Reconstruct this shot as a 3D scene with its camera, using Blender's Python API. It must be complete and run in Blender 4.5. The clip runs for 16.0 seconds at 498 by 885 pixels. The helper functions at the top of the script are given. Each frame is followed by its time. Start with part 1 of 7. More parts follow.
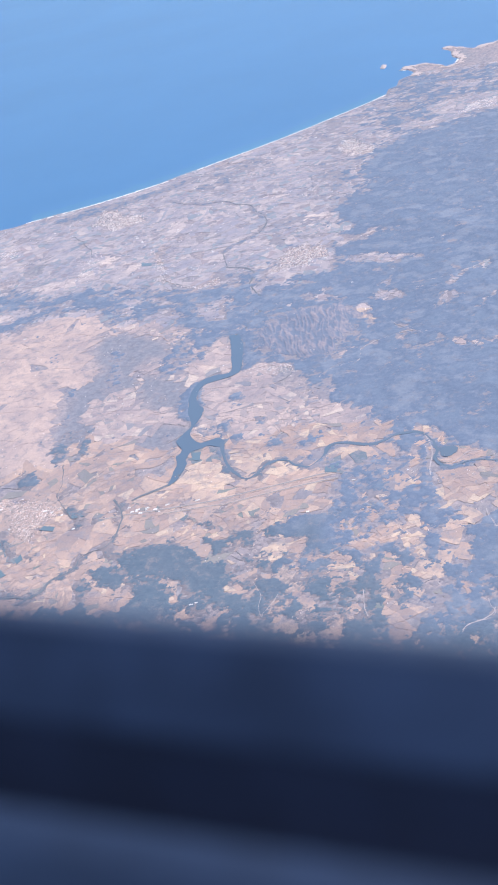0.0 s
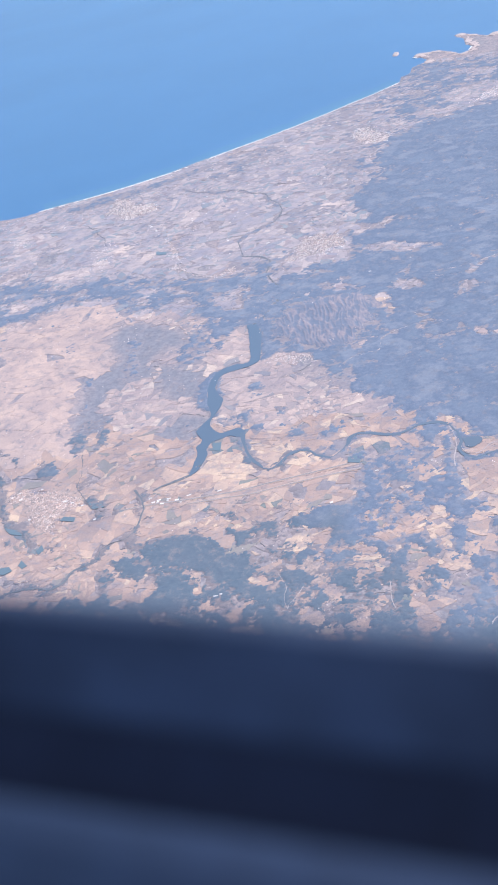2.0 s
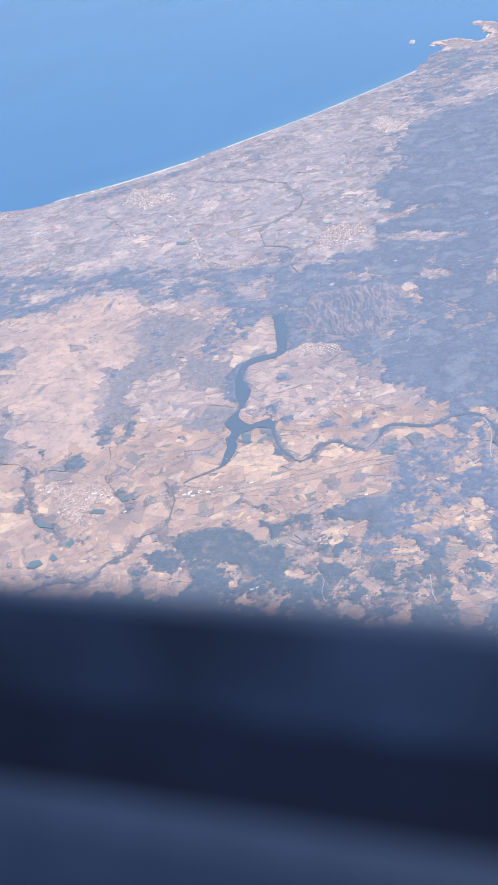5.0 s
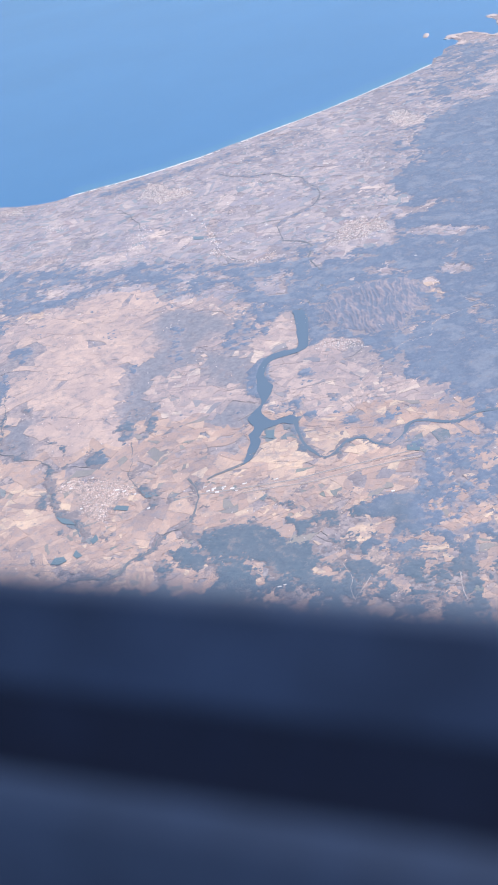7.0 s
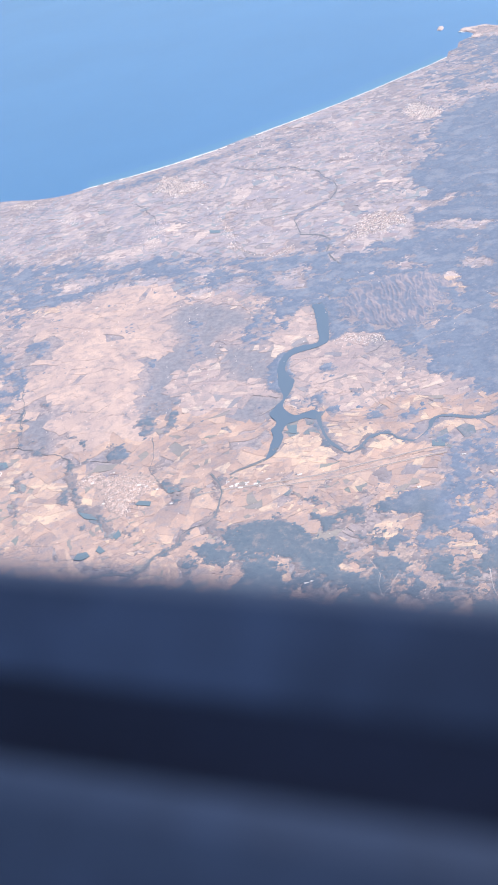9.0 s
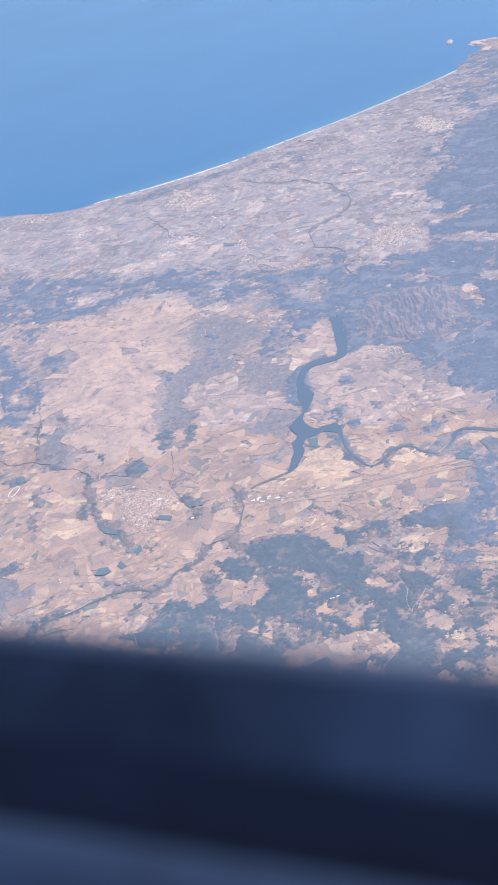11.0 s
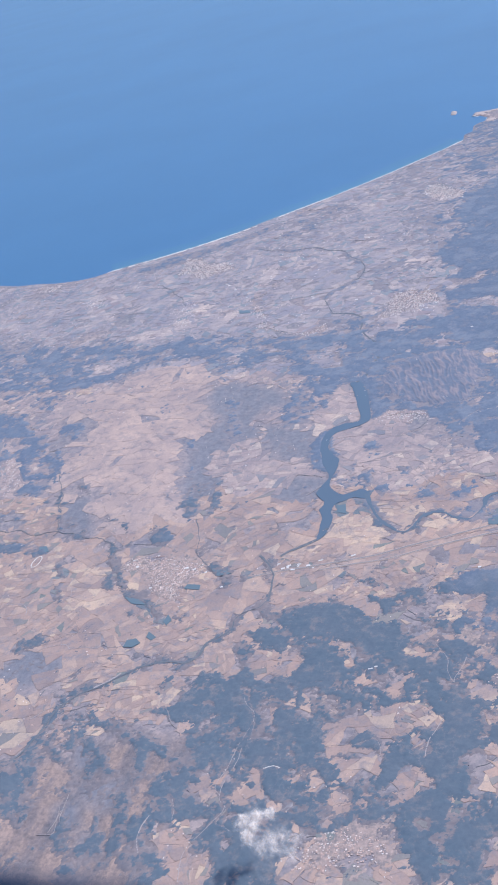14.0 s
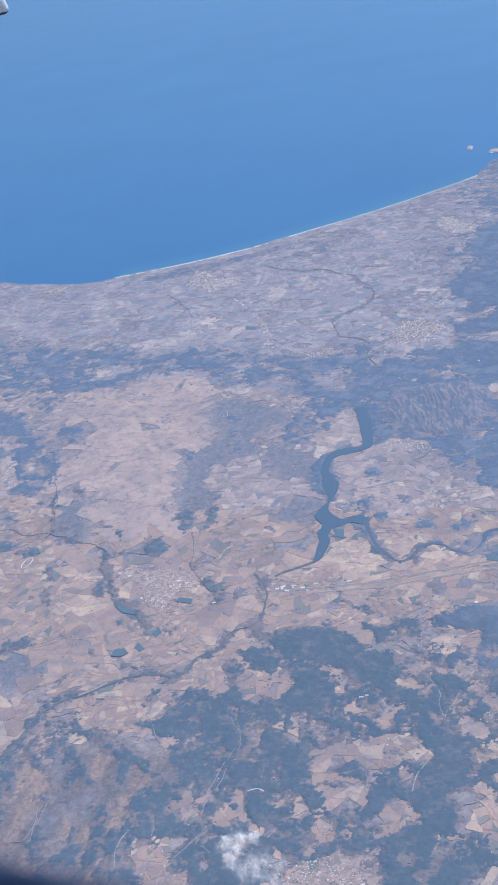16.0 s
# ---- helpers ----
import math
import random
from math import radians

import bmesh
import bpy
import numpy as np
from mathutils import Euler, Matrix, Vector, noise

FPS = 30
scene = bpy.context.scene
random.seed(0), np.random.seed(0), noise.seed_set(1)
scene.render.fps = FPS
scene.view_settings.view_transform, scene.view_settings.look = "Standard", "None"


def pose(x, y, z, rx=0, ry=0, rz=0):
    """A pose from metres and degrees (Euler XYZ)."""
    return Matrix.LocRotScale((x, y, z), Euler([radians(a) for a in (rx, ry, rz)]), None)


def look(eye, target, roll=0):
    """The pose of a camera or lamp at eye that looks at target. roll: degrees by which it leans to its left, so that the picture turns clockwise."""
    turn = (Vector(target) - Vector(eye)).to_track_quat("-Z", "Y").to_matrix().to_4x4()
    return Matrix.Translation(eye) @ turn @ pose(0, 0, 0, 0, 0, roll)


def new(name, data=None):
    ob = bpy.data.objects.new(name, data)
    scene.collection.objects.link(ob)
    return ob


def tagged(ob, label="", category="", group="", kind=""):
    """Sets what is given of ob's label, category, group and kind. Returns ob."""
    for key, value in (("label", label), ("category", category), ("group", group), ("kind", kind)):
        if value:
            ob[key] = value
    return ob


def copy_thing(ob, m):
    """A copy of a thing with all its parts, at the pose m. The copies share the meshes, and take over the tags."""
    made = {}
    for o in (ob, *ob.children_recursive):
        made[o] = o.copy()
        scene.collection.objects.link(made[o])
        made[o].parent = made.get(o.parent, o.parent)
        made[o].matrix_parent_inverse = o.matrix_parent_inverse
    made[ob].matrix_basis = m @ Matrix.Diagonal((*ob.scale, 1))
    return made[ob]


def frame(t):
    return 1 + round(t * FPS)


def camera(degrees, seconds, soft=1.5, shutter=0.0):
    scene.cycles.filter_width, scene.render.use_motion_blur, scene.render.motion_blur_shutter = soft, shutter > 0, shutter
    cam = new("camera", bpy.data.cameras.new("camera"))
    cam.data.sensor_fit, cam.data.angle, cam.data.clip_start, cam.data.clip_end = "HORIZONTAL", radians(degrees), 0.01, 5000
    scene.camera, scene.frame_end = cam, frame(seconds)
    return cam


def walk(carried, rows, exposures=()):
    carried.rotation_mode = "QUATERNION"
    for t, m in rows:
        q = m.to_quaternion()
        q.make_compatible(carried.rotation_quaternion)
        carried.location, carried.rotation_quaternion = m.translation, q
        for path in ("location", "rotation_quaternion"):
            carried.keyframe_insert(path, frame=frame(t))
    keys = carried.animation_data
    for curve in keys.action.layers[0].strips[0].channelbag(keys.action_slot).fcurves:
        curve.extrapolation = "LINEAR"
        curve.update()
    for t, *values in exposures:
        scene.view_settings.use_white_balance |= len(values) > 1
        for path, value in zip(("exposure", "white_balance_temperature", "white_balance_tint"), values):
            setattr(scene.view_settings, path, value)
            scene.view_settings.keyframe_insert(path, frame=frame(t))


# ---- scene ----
EYE = 100.0  # height over the plain
BOW_FROM = -19.70  # where the long window sill begins to sink eastwards
ROWS = [  # seconds, x, lift, heading, dip, lean
    (0, -0.000, -0.5942, -25.762, 30.451, -14.428),
    (0.5, -0.912, -0.5670, -25.790, 30.585, -14.434),
    (1, -1.824, -0.5401, -25.954, 30.636, -14.547),
    (1.5, -2.736, -0.5121, -25.864, 30.818, -14.412),
    (2, -3.648, -0.4839, -26.089, 30.952, -14.536),
    (2.5, -4.560, -0.4551, -26.373, 30.873, -14.875),
    (3, -5.472, -0.4307, -26.355, 30.972, -14.846),
    (3.5, -6.385, -0.4043, -26.400, 31.052, -14.747),
    (4, -7.297, -0.3778, -26.321, 31.214, -14.679),
    (6.5, -11.857, -0.2476, -26.578, 31.545, -14.791),
    (7, -12.769, -0.2232, -26.753, 31.567, -14.929),
    (7.5, -13.681, -0.1999, -26.804, 31.581, -14.981),
    (8, -14.593, -0.1768, -26.944, 31.616, -14.975),
    (8.5, -15.505, -0.1548, -26.929, 31.709, -14.916),
    (9, -16.417, -0.1341, -27.074, 31.798, -14.956),
    (11.5, -20.978, -0.0276, -26.862, 30.843, -15.025),
    (12, -21.890, -0.0172, -26.688, 30.640, -14.948),
    (12.5, -22.802, -0.0089, -26.542, 30.405, -14.934),
    (13, -23.714, 0.0015, -26.615, 30.079, -15.075),
    (13.5, -24.626, 0.0227, -26.642, 28.667, -15.182),
    (14, -25.538, 0.0970, -25.788, 27.565, -14.972),
    (14.5, -26.450, 0.1500, -24.972, 26.242, -13.728),
    (15, -27.362, 0.1400, -24.674, 26.702, -11.521),
    (15.5, -28.274, 0.1250, -24.576, 26.456, -9.990),
    (16, -29.186, 0.0918, -24.616, 26.861, -9.955),
]
EXPOSURES = [(0.0, 0.80, 6100, 14), (4.0, 0.82, 6200, 14), (7.5, 0.80, 6250, 13), (8.0, 0.85, 6300, 13), (8.5, 0.97, 6400, 13), (9.0, 0.99, 6560, 14), (11.5, 0.70, 6180, 14),
             (12.5, 0.70, 6110, 15), (13.3, 0.70, 6080, 14), (13.6, 0.62, 5980, 14), (14.0, 0.38, 5840, 14), (14.5, 0.27, 5640, 13),
             (15.0, 0.26, 5520, 11), (16.0, 0.26, 5440, 10)]


def aim(x, lift, heading, dip, lean):
    """The pose of the camera at a window of a craft that flies towards -x."""
    eye = Vector((x, 0.0, EYE + lift))
    a, b = radians(heading), radians(dip)
    way = Vector((math.cos(b) * math.sin(a), math.cos(b) * math.cos(a), -math.sin(b)))
    return look(eye, eye + way * 10.0, lean)


cam = camera(26.83, 16.0, soft=2.0)
cam.data.dof.use_dof = True  # the window frame is close and out of focus
cam.data.dof.focus_distance = 200.0
cam.data.dof.aperture_fstop = 6.0
walk(cam, [(t, aim(*rest)) for t, *rest in ROWS], EXPOSURES)

# ---- daylight ----
SUN_HIGH, SUN_WAY = 52.0, 40.0  # degrees over the horizon; from north (+y) towards east (+x)
world = bpy.data.worlds.new("sky")
scene.world = world
world.use_nodes = True
wn = world.node_tree
sky = wn.nodes.new("ShaderNodeTexSky")
sky.sky_type = "NISHITA"
sky.sun_disc = False
sky.sun_elevation, sky.sun_rotation = radians(SUN_HIGH), radians(SUN_WAY)
sky.air_density, sky.dust_density, sky.ozone_density = 1.0, 0.6, 2.0
wn.links.new(sky.outputs["Color"], wn.nodes["Background"].inputs["Color"])
wn.nodes["Background"].inputs["Strength"].default_value = 0.12
sun_data = bpy.data.lights.new("sun", "SUN")
sun_data.energy, sun_data.angle, sun_data.color = 3.2, radians(0.53), (1.0, 0.95, 0.88)
sun_lamp = new("sun", sun_data)
up, round_ = radians(SUN_HIGH), radians(SUN_WAY)
sun_from = Vector((math.cos(up) * math.sin(round_), math.cos(up) * math.cos(round_), math.sin(up)))
sun_lamp.matrix_world = look(sun_from * 400.0, (0, 0, 0))

# ---- lists of the plan ----
COVERS, TOWNS, SCRUB, STUBBLE, MEADOWS, GULLIES = [], [], [], [], [], []


def cover(level, soft, *outline):
    """A patch of woodland (level over zero) or open land (under zero); later patches lie over earlier ones."""
    COVERS.append((level, soft, list(outline)))


def gully(wide, *line):
    GULLIES.append((wide, list(line)))


def scrub(*outline):
    SCRUB.append(list(outline))


def stubble(*outline):
    STUBBLE.append(list(outline))


def meadow(*outline):
    MEADOWS.append(list(outline))


def town(label, density, *outline):
    TOWNS.append((label, density, list(outline)))


# ---- the plan: outlines on the ground, placed to fit the camera's view, in scaled metres ----
COAST = [(-239.1, 286.2), (-230.9, 283.9), (-224.1, 284), (-214.4, 282.4), (-206.1, 283), (-201.5, 284.4), (-196.1, 288.6), (-189.7, 293), (-182.6, 295.8), (-175.9, 299.8), (-172, 302.9), (-161.2, 311.2), (-152.4, 321), (-142.9, 329.8), (-135, 337.5), (-125.5, 347.9), (-117.7, 357.4), (-109.8, 367.8), (-101.7, 378.6), (-96.4, 386.7), (-97.2, 394.3), (-94.5, 397.5), (-95.3, 405.4), (-93.3, 409), (-91.1, 410.3), (-91.4, 415.1), (-94.4, 419.1), (-98.2, 420.3), (-97.2, 425.5), (-92.6, 425.6), (-88.3, 426.5), (-83, 422), (-78.8, 416.5), (-75.9, 419), (-75.3, 425.2), (-79, 431.4), (-80.8, 440.2), (-86.2, 447.8), (-82.9, 449.5), (-76.3, 443.8), (-71.1, 439), (-69.4, 443.3), (-65.1, 444.2), (-62.6, 446.3)]
BEACH = [(-206.6, 284), (-195.7, 288.2), (-185.3, 293.6), (-175.5, 299.6), (-165.7, 306.7), (-156.2, 314.6), (-147.3, 324.4), (-135, 337.5), (-125.5, 347.9), (-117.7, 357.4), (-109.8, 367.8), (-101.7, 378.6), (-96.4, 386.7)]
COVE = [(-98.2, 421.1), (-94.2, 418.2), (-91.1, 412.6)]
COVE_EAST = [(-78.9, 417.4), (-76.1, 419.9), (-75.3, 425.2)]
ISLET = [(-107.6, 427.7), (-108, 433.8), (-105.9, 432.7), (-105.5, 427.4)]
LAKE = [(-93.1, 196.3), (-90.7, 196.9), (-88.1, 191.7), (-85.9, 185.4), (-84.6, 180.1), (-85.3, 178.1), (-87.2, 176.6), (-89.7, 175), (-90.8, 173.5), (-90.9, 170.8), (-89.8, 167.5), (-88.5, 165.5), (-87.3, 164.3), (-86.7, 161.4), (-86.7, 158.9), (-87, 156.9), (-86.6, 154.7), (-85.2, 153.1), (-83.3, 151.8), (-81.5, 152.9), (-80.1, 153.6), (-78.5, 152.3), (-78.4, 150.2), (-80.9, 150.9), (-82.9, 149.7), (-84, 148.7), (-84.1, 146.5), (-83.2, 144.4), (-83.2, 141.8), (-83.5, 139.2), (-84.3, 137.7), (-84.8, 140.7), (-85.3, 144.2), (-86.4, 146.8), (-86.2, 149.2), (-88.4, 152.2), (-88.3, 154.6), (-87.6, 156.8), (-88.1, 159.2), (-90.2, 162.8), (-91.9, 167.4), (-92.7, 171.8), (-92.6, 174.6), (-91.7, 176.5), (-89.4, 178.1), (-86.8, 179.5), (-87.9, 184), (-90.3, 190.2)]
RIVER_TAIL = [(-83.4, 141.3), (-84.1, 138.6), (-85.2, 137.3), (-87.2, 135.7), (-88.9, 134.5), (-89.9, 133)]
RIVER_EAST = [(-78.8, 151.8), (-77.6, 148.7), (-75.9, 145.7), (-73.7, 142.7), (-71.6, 140.9), (-69.8, 140.2), (-68.6, 141.7), (-67.7, 144.4), (-66, 146.1), (-64, 145.8), (-61.9, 144.4), (-59.4, 143.8), (-58.3, 145.5), (-57.4, 147.9), (-56.6, 150.8), (-53.5, 151.3), (-50.2, 150.7), (-47.4, 151.8), (-45.7, 153.6), (-42.8, 154.6), (-40.5, 154.2)]
RIVER_FAR_EAST = [(-40.5, 154.2), (-38.4, 151.4), (-37.3, 148.8), (-37.3, 146.2), (-35.8, 144.3), (-34, 143.7), (-32.3, 145), (-29.7, 146.1), (-26.6, 145.6), (-23, 144.9)]
LAKE_OXBOW = [(-37.3, 149.5), (-35.5, 150.3), (-34.1, 150.1), (-33.6, 149.3), (-34.1, 147.7), (-35.2, 146.7), (-36.5, 147.4)]
RIVER_SOUTH = [(-93.4, 133.3), (-91.1, 131), (-89.3, 127.9), (-88.7, 125), (-88.4, 122.1), (-89, 120), (-90.9, 118.5), (-92.1, 116.6), (-92.1, 114.3), (-93.1, 112.5), (-94.6, 110.8), (-95, 108.9), (-95.7, 107.2), (-96.9, 106.1), (-99.2, 106.3), (-101.5, 106.1), (-103.1, 105.3), (-104.9, 103.9), (-106.5, 102.3), (-108.2, 100.7), (-110, 99.4), (-111.7, 98.1), (-112.9, 96.5), (-113.7, 94.9), (-113.8, 92.4), (-113.9, 90.2), (-114.1, 88.2), (-114.5, 85.8), (-115.4, 84.2)]
SANDBANK = [(-106.5, 103.2), (-108, 101.3), (-109.7, 99.8)]
RIVER_PLAIN = [(-147.6, 293.6), (-140.3, 288.7), (-132.4, 287), (-126.3, 287.3), (-120.7, 283.4), (-115.9, 281.5), (-112.1, 275.6), (-108.3, 271.6), (-105.6, 266.1), (-105.2, 260.5), (-106.8, 256.5), (-109.1, 253), (-111.3, 249.9), (-111.8, 246), (-109.7, 240.9), (-107.4, 235.7)]
RIVER_GORGE = [(-107.4, 235.7), (-102.6, 234.5), (-98.8, 232.2), (-97.3, 228), (-97, 224), (-94.2, 219.7), (-92.1, 216.8), (-89, 213.8), (-89, 208.4), (-89.9, 203.9), (-90, 199.1), (-91.2, 196.3)]
STREAM_PLATEAU = [(-155.7, 172.4), (-150.8, 165.1), (-146.1, 157.2), (-141.4, 147.8), (-137.9, 141.2), (-134.8, 140.1), (-131.9, 138.7), (-127.3, 138.6), (-123.5, 136.3), (-122.4, 132.9), (-118.6, 128.1), (-116.9, 124.9), (-112.5, 122.1), (-108.5, 119.3), (-106, 116.9)]
STREAM_WEST = [(-153.2, 141), (-147.7, 140.7), (-142.6, 139.8), (-137.7, 140.8)]
STREAM_TOWN = [(-110.1, 144.4), (-107.3, 138.8), (-104.1, 132.1), (-100.4, 128.7), (-97.3, 126.9)]
STREAM_COAST = [(-171.2, 269.5), (-165, 263.8), (-158.3, 255.8), (-154.8, 250.3)]
HIGHWAY = [(-93, 127.5), (-89.4, 128.9), (-83.9, 130.3), (-78.5, 132), (-73.1, 133.7), (-68, 136.2), (-62.8, 138.5), (-57.7, 140.9), (-53.3, 142.9)]
RAILWAY = [(-81.7, 129.5), (-76.4, 131.2), (-71, 132.7), (-65.9, 135.1), (-60.8, 137.4), (-56.5, 139.2), (-53.1, 140.5)]
ROAD_HILL = [(-63.2, 180.2), (-59.1, 182.2), (-59.7, 187.1), (-58.9, 188.9), (-57.4, 190.5), (-54.7, 192.3), (-51.3, 193.7), (-46.4, 192.7)]
ROAD_CREST = [(-70.7, 241.3), (-64.8, 241.2), (-58.6, 242.3), (-53.7, 243.1), (-49.7, 244)]
ROAD_VALLEY = [(-54.6, 217.5), (-48.8, 218.1), (-44.7, 220.4), (-40.8, 224.3), (-36.5, 228.2)]
ROAD_EAST = [(-40, 153.3), (-38.8, 150.6), (-37.9, 147.1), (-37.6, 143.7), (-37, 141.2)]
ROAD_DAM = [(-41.9, 111.8), (-41.2, 108.8), (-40.4, 107)]
ROAD_RIDGE = [(-26.4, 104.7), (-25.8, 105.9), (-24, 106.9), (-22.7, 108.4), (-22.6, 109.5)]
TRACK_PINES = [(-83.1, 69.2), (-83.6, 73.9), (-81.1, 80.2), (-83.3, 83.5), (-82.9, 87.4), (-82.5, 91.4), (-82.1, 95.6), (-83.5, 98.7)]
TRACK_CLEAR = [(-103.4, 73.5), (-103.4, 76.2), (-104, 78)]
TRACK_EAST = [(-57.4, 91.4), (-57.2, 94.3), (-56.1, 98.3)]
cover(-1.6, 3, (-240.5, 283.7), (-226, 282.1), (-198.7, 283), (-180.3, 291.9), (-150.5, 307.5), (-134.4, 332), (-109.3, 360.3), (-88.9, 384.6), (-80.1, 323), (-88.1, 287.4), (-78.3, 233.8), (-110.4, 225.8), (-153.4, 231.8), (-209.4, 234.9))
cover(0.7, 0.6, (-186, 284.5), (-180, 291.3), (-167.2, 299.2), (-151.5, 310.6), (-140.1, 324.2), (-138.3, 320.2), (-149.7, 305.2), (-161.7, 295.2), (-172, 286.7), (-179.5, 281.3))
cover(0.4, 2, (-220.1, 233.2), (-209.4, 234.9), (-198.1, 235.3), (-188.8, 235.5), (-182.3, 230.3), (-171.5, 233.6), (-165.1, 231.2), (-158.8, 225.1), (-151.5, 227.3), (-144.4, 229.8), (-135.3, 227.2), (-129.2, 227.9), (-122.8, 227.1), (-115.6, 223.5), (-103.9, 223.3), (-100.9, 212.7), (-104.1, 205), (-108.2, 204.9), (-114.9, 212.5), (-117, 210.3), (-119.6, 205.3), (-126.9, 205.8), (-133.9, 212.2), (-139.3, 214), (-145.5, 213.9), (-149.9, 213.3), (-153.8, 208), (-158.5, 204.7), (-162.9, 200.8), (-167.2, 196.9), (-165.7, 191.4), (-174.4, 192.6), (-179.9, 199.1), (-188.4, 201.8), (-199.9, 203.2))
cover(-1.95, 0.8, (-196, 236.5), (-193.5, 240.5), (-188.9, 236.3), (-191, 234.3))
cover(-1.95, 0.8, (-192.6, 234), (-187.4, 234.6), (-184.5, 230.3), (-186, 227.3), (-189.6, 229.6))
cover(-1.95, 0.8, (-182.3, 227.6), (-183.5, 234.2), (-181.6, 235.7), (-173.3, 237.1), (-170.7, 234.7), (-176.7, 229.8), (-179.4, 228.3))
cover(-1.95, 0.8, (-165.4, 231.2), (-164.7, 235.8), (-155.5, 236.4), (-150.1, 233.6), (-154.6, 228.8), (-158.5, 226.2), (-161.9, 228.1))
cover(-1.95, 0.8, (-189.3, 223.5), (-186.7, 226.9), (-186.5, 222.4))
cover(-1.95, 0.8, (-198.2, 223.6), (-195.3, 225.9), (-193.3, 221.7))
cover(-1.95, 0.8, (-170.8, 215.5), (-169.2, 217.3), (-158.7, 218), (-153.9, 215.6), (-159.1, 212.9), (-160.1, 210.9), (-164.4, 209.8), (-168.1, 212.1))
cover(-1.95, 0.8, (-176.1, 201.1), (-171.9, 202.4), (-170, 199), (-174.4, 199.5))
cover(-1.95, 0.8, (-168.4, 200.6), (-165.8, 203.2), (-160.2, 202.4), (-160.1, 198.6), (-164.5, 197.9))
cover(-0.4, 1, (-178.3, 219.8), (-173.7, 220.9), (-160.1, 220.8), (-163.3, 217.3), (-173.4, 217.3))
cover(-0.5, 1, (-192.9, 203.4), (-179.3, 203.6), (-176.8, 205.6), (-179.2, 200.7), (-190.4, 199.5))
cover(-0.5, 1.2, (-189.9, 215.5), (-181.1, 211), (-177.9, 206.9), (-182.6, 206.2))
cover(0.2, 1.5, (-158.1, 223.7), (-150.5, 225.1), (-142.2, 220.8), (-146.3, 215.6), (-153.5, 217.3))
cover(-1.65, 0.8, (-129.7, 220.8), (-125.4, 217.4), (-126.2, 215.4), (-130.5, 218.1))
cover(-1.65, 0.8, (-123.8, 220.5), (-123, 223.2), (-119.7, 219.1), (-119.4, 215.4), (-121.9, 216.4))
cover(-1.65, 0.8, (-128.4, 212.8), (-126.7, 214.7), (-125.5, 209.6))
cover(-0.3, 1.2, (-124.2, 214.1), (-119.5, 217.4), (-114.5, 215.8), (-114.6, 211.6), (-118.9, 211.6))
cover(0.5, 1.2, (-192.4, 192), (-181.9, 191.5), (-173.4, 189.6), (-168.3, 182.5), (-162.2, 178.7), (-156.9, 172.2), (-153.3, 168.5), (-148.6, 160.3), (-148, 154.5), (-152.1, 153.3), (-158.7, 155), (-166.8, 154.3))
cover(-0.8, 0.8, (-173.4, 178.1), (-168.2, 179.7), (-164.9, 171.8), (-168.3, 170), (-175.2, 171.2))
cover(-0.8, 0.8, (-159.3, 164), (-158.7, 167), (-155.9, 163.3), (-157.1, 161.5))
cover(-0.8, 0.8, (-163.8, 162.9), (-161, 163.1), (-158.8, 158.5), (-160, 157), (-165.6, 156.8))
cover(-0.8, 0.8, (-160.5, 172.1), (-156.9, 170.9), (-151.3, 162.5), (-152.7, 160.2))
cover(1.2, 0.6, (-158.5, 157.3), (-150.7, 158.4), (-148.4, 155.6), (-155.2, 153.9))
cover(1, 0.6, (-186, 187.6), (-172.9, 187.6), (-168.9, 179.7), (-180.4, 179.1))
cover(0.7, 0.6, (-159.1, 179.5), (-160.3, 183.3), (-155, 184.9), (-152.5, 181.1), (-153.1, 177.3), (-157, 177.6))
cover(0.4, 0.6, (-141.6, 156.4), (-138.6, 157.9), (-137.4, 153.5), (-138.6, 152.9))
cover(0.4, 0.6, (-116.2, 150.4), (-112.6, 152.3), (-109.5, 146.7), (-111.3, 143.7))
cover(0.2, 0.6, (-124.2, 173.8), (-121.8, 174.2), (-119.8, 169.5), (-121.8, 169.2))
cover(0.35, 0.6, (-110.5, 152), (-108.3, 153.2), (-106, 149.5), (-107.8, 147.7))
cover(0.1, 0.6, (-106.6, 187.6), (-100.4, 188.4), (-97.9, 179.2), (-102.7, 177.7))
cover(1.2, 0.6, (-93.9, 164.6), (-94.7, 172.8), (-92.3, 175.8), (-89.6, 167.6), (-86.1, 157), (-88.5, 158.8), (-92, 161))
cover(-0.35, 0.6, (-121.1, 192.7), (-119.6, 195.8), (-111.2, 175.2), (-112.4, 171.5), (-116.9, 179.8))
cover(0.7, 0.6, (-117.1, 140.4), (-114.8, 142.5), (-111.8, 138.4), (-111.9, 136), (-115, 136.7))
cover(0.6, 0.6, (-124.7, 142.2), (-123.6, 143.2), (-120.1, 136.5), (-121.6, 137.2))
cover(0.3, 0.6, (-152.1, 136.4), (-147.3, 137), (-142.6, 136.6), (-138.2, 132.4), (-142.1, 132.9), (-149.2, 132))
cover(0.9, 0.6, (-140, 135), (-137.4, 135.7), (-136.2, 133.6), (-138.7, 133.3))
cover(0.45, 0.4, (-144, 150.6), (-143, 151.6), (-136.9, 141), (-137.9, 140.9))
cover(0.2, 0.6, (-138.5, 143.7), (-136.5, 144.7), (-134.3, 140.3), (-136.6, 140.5))
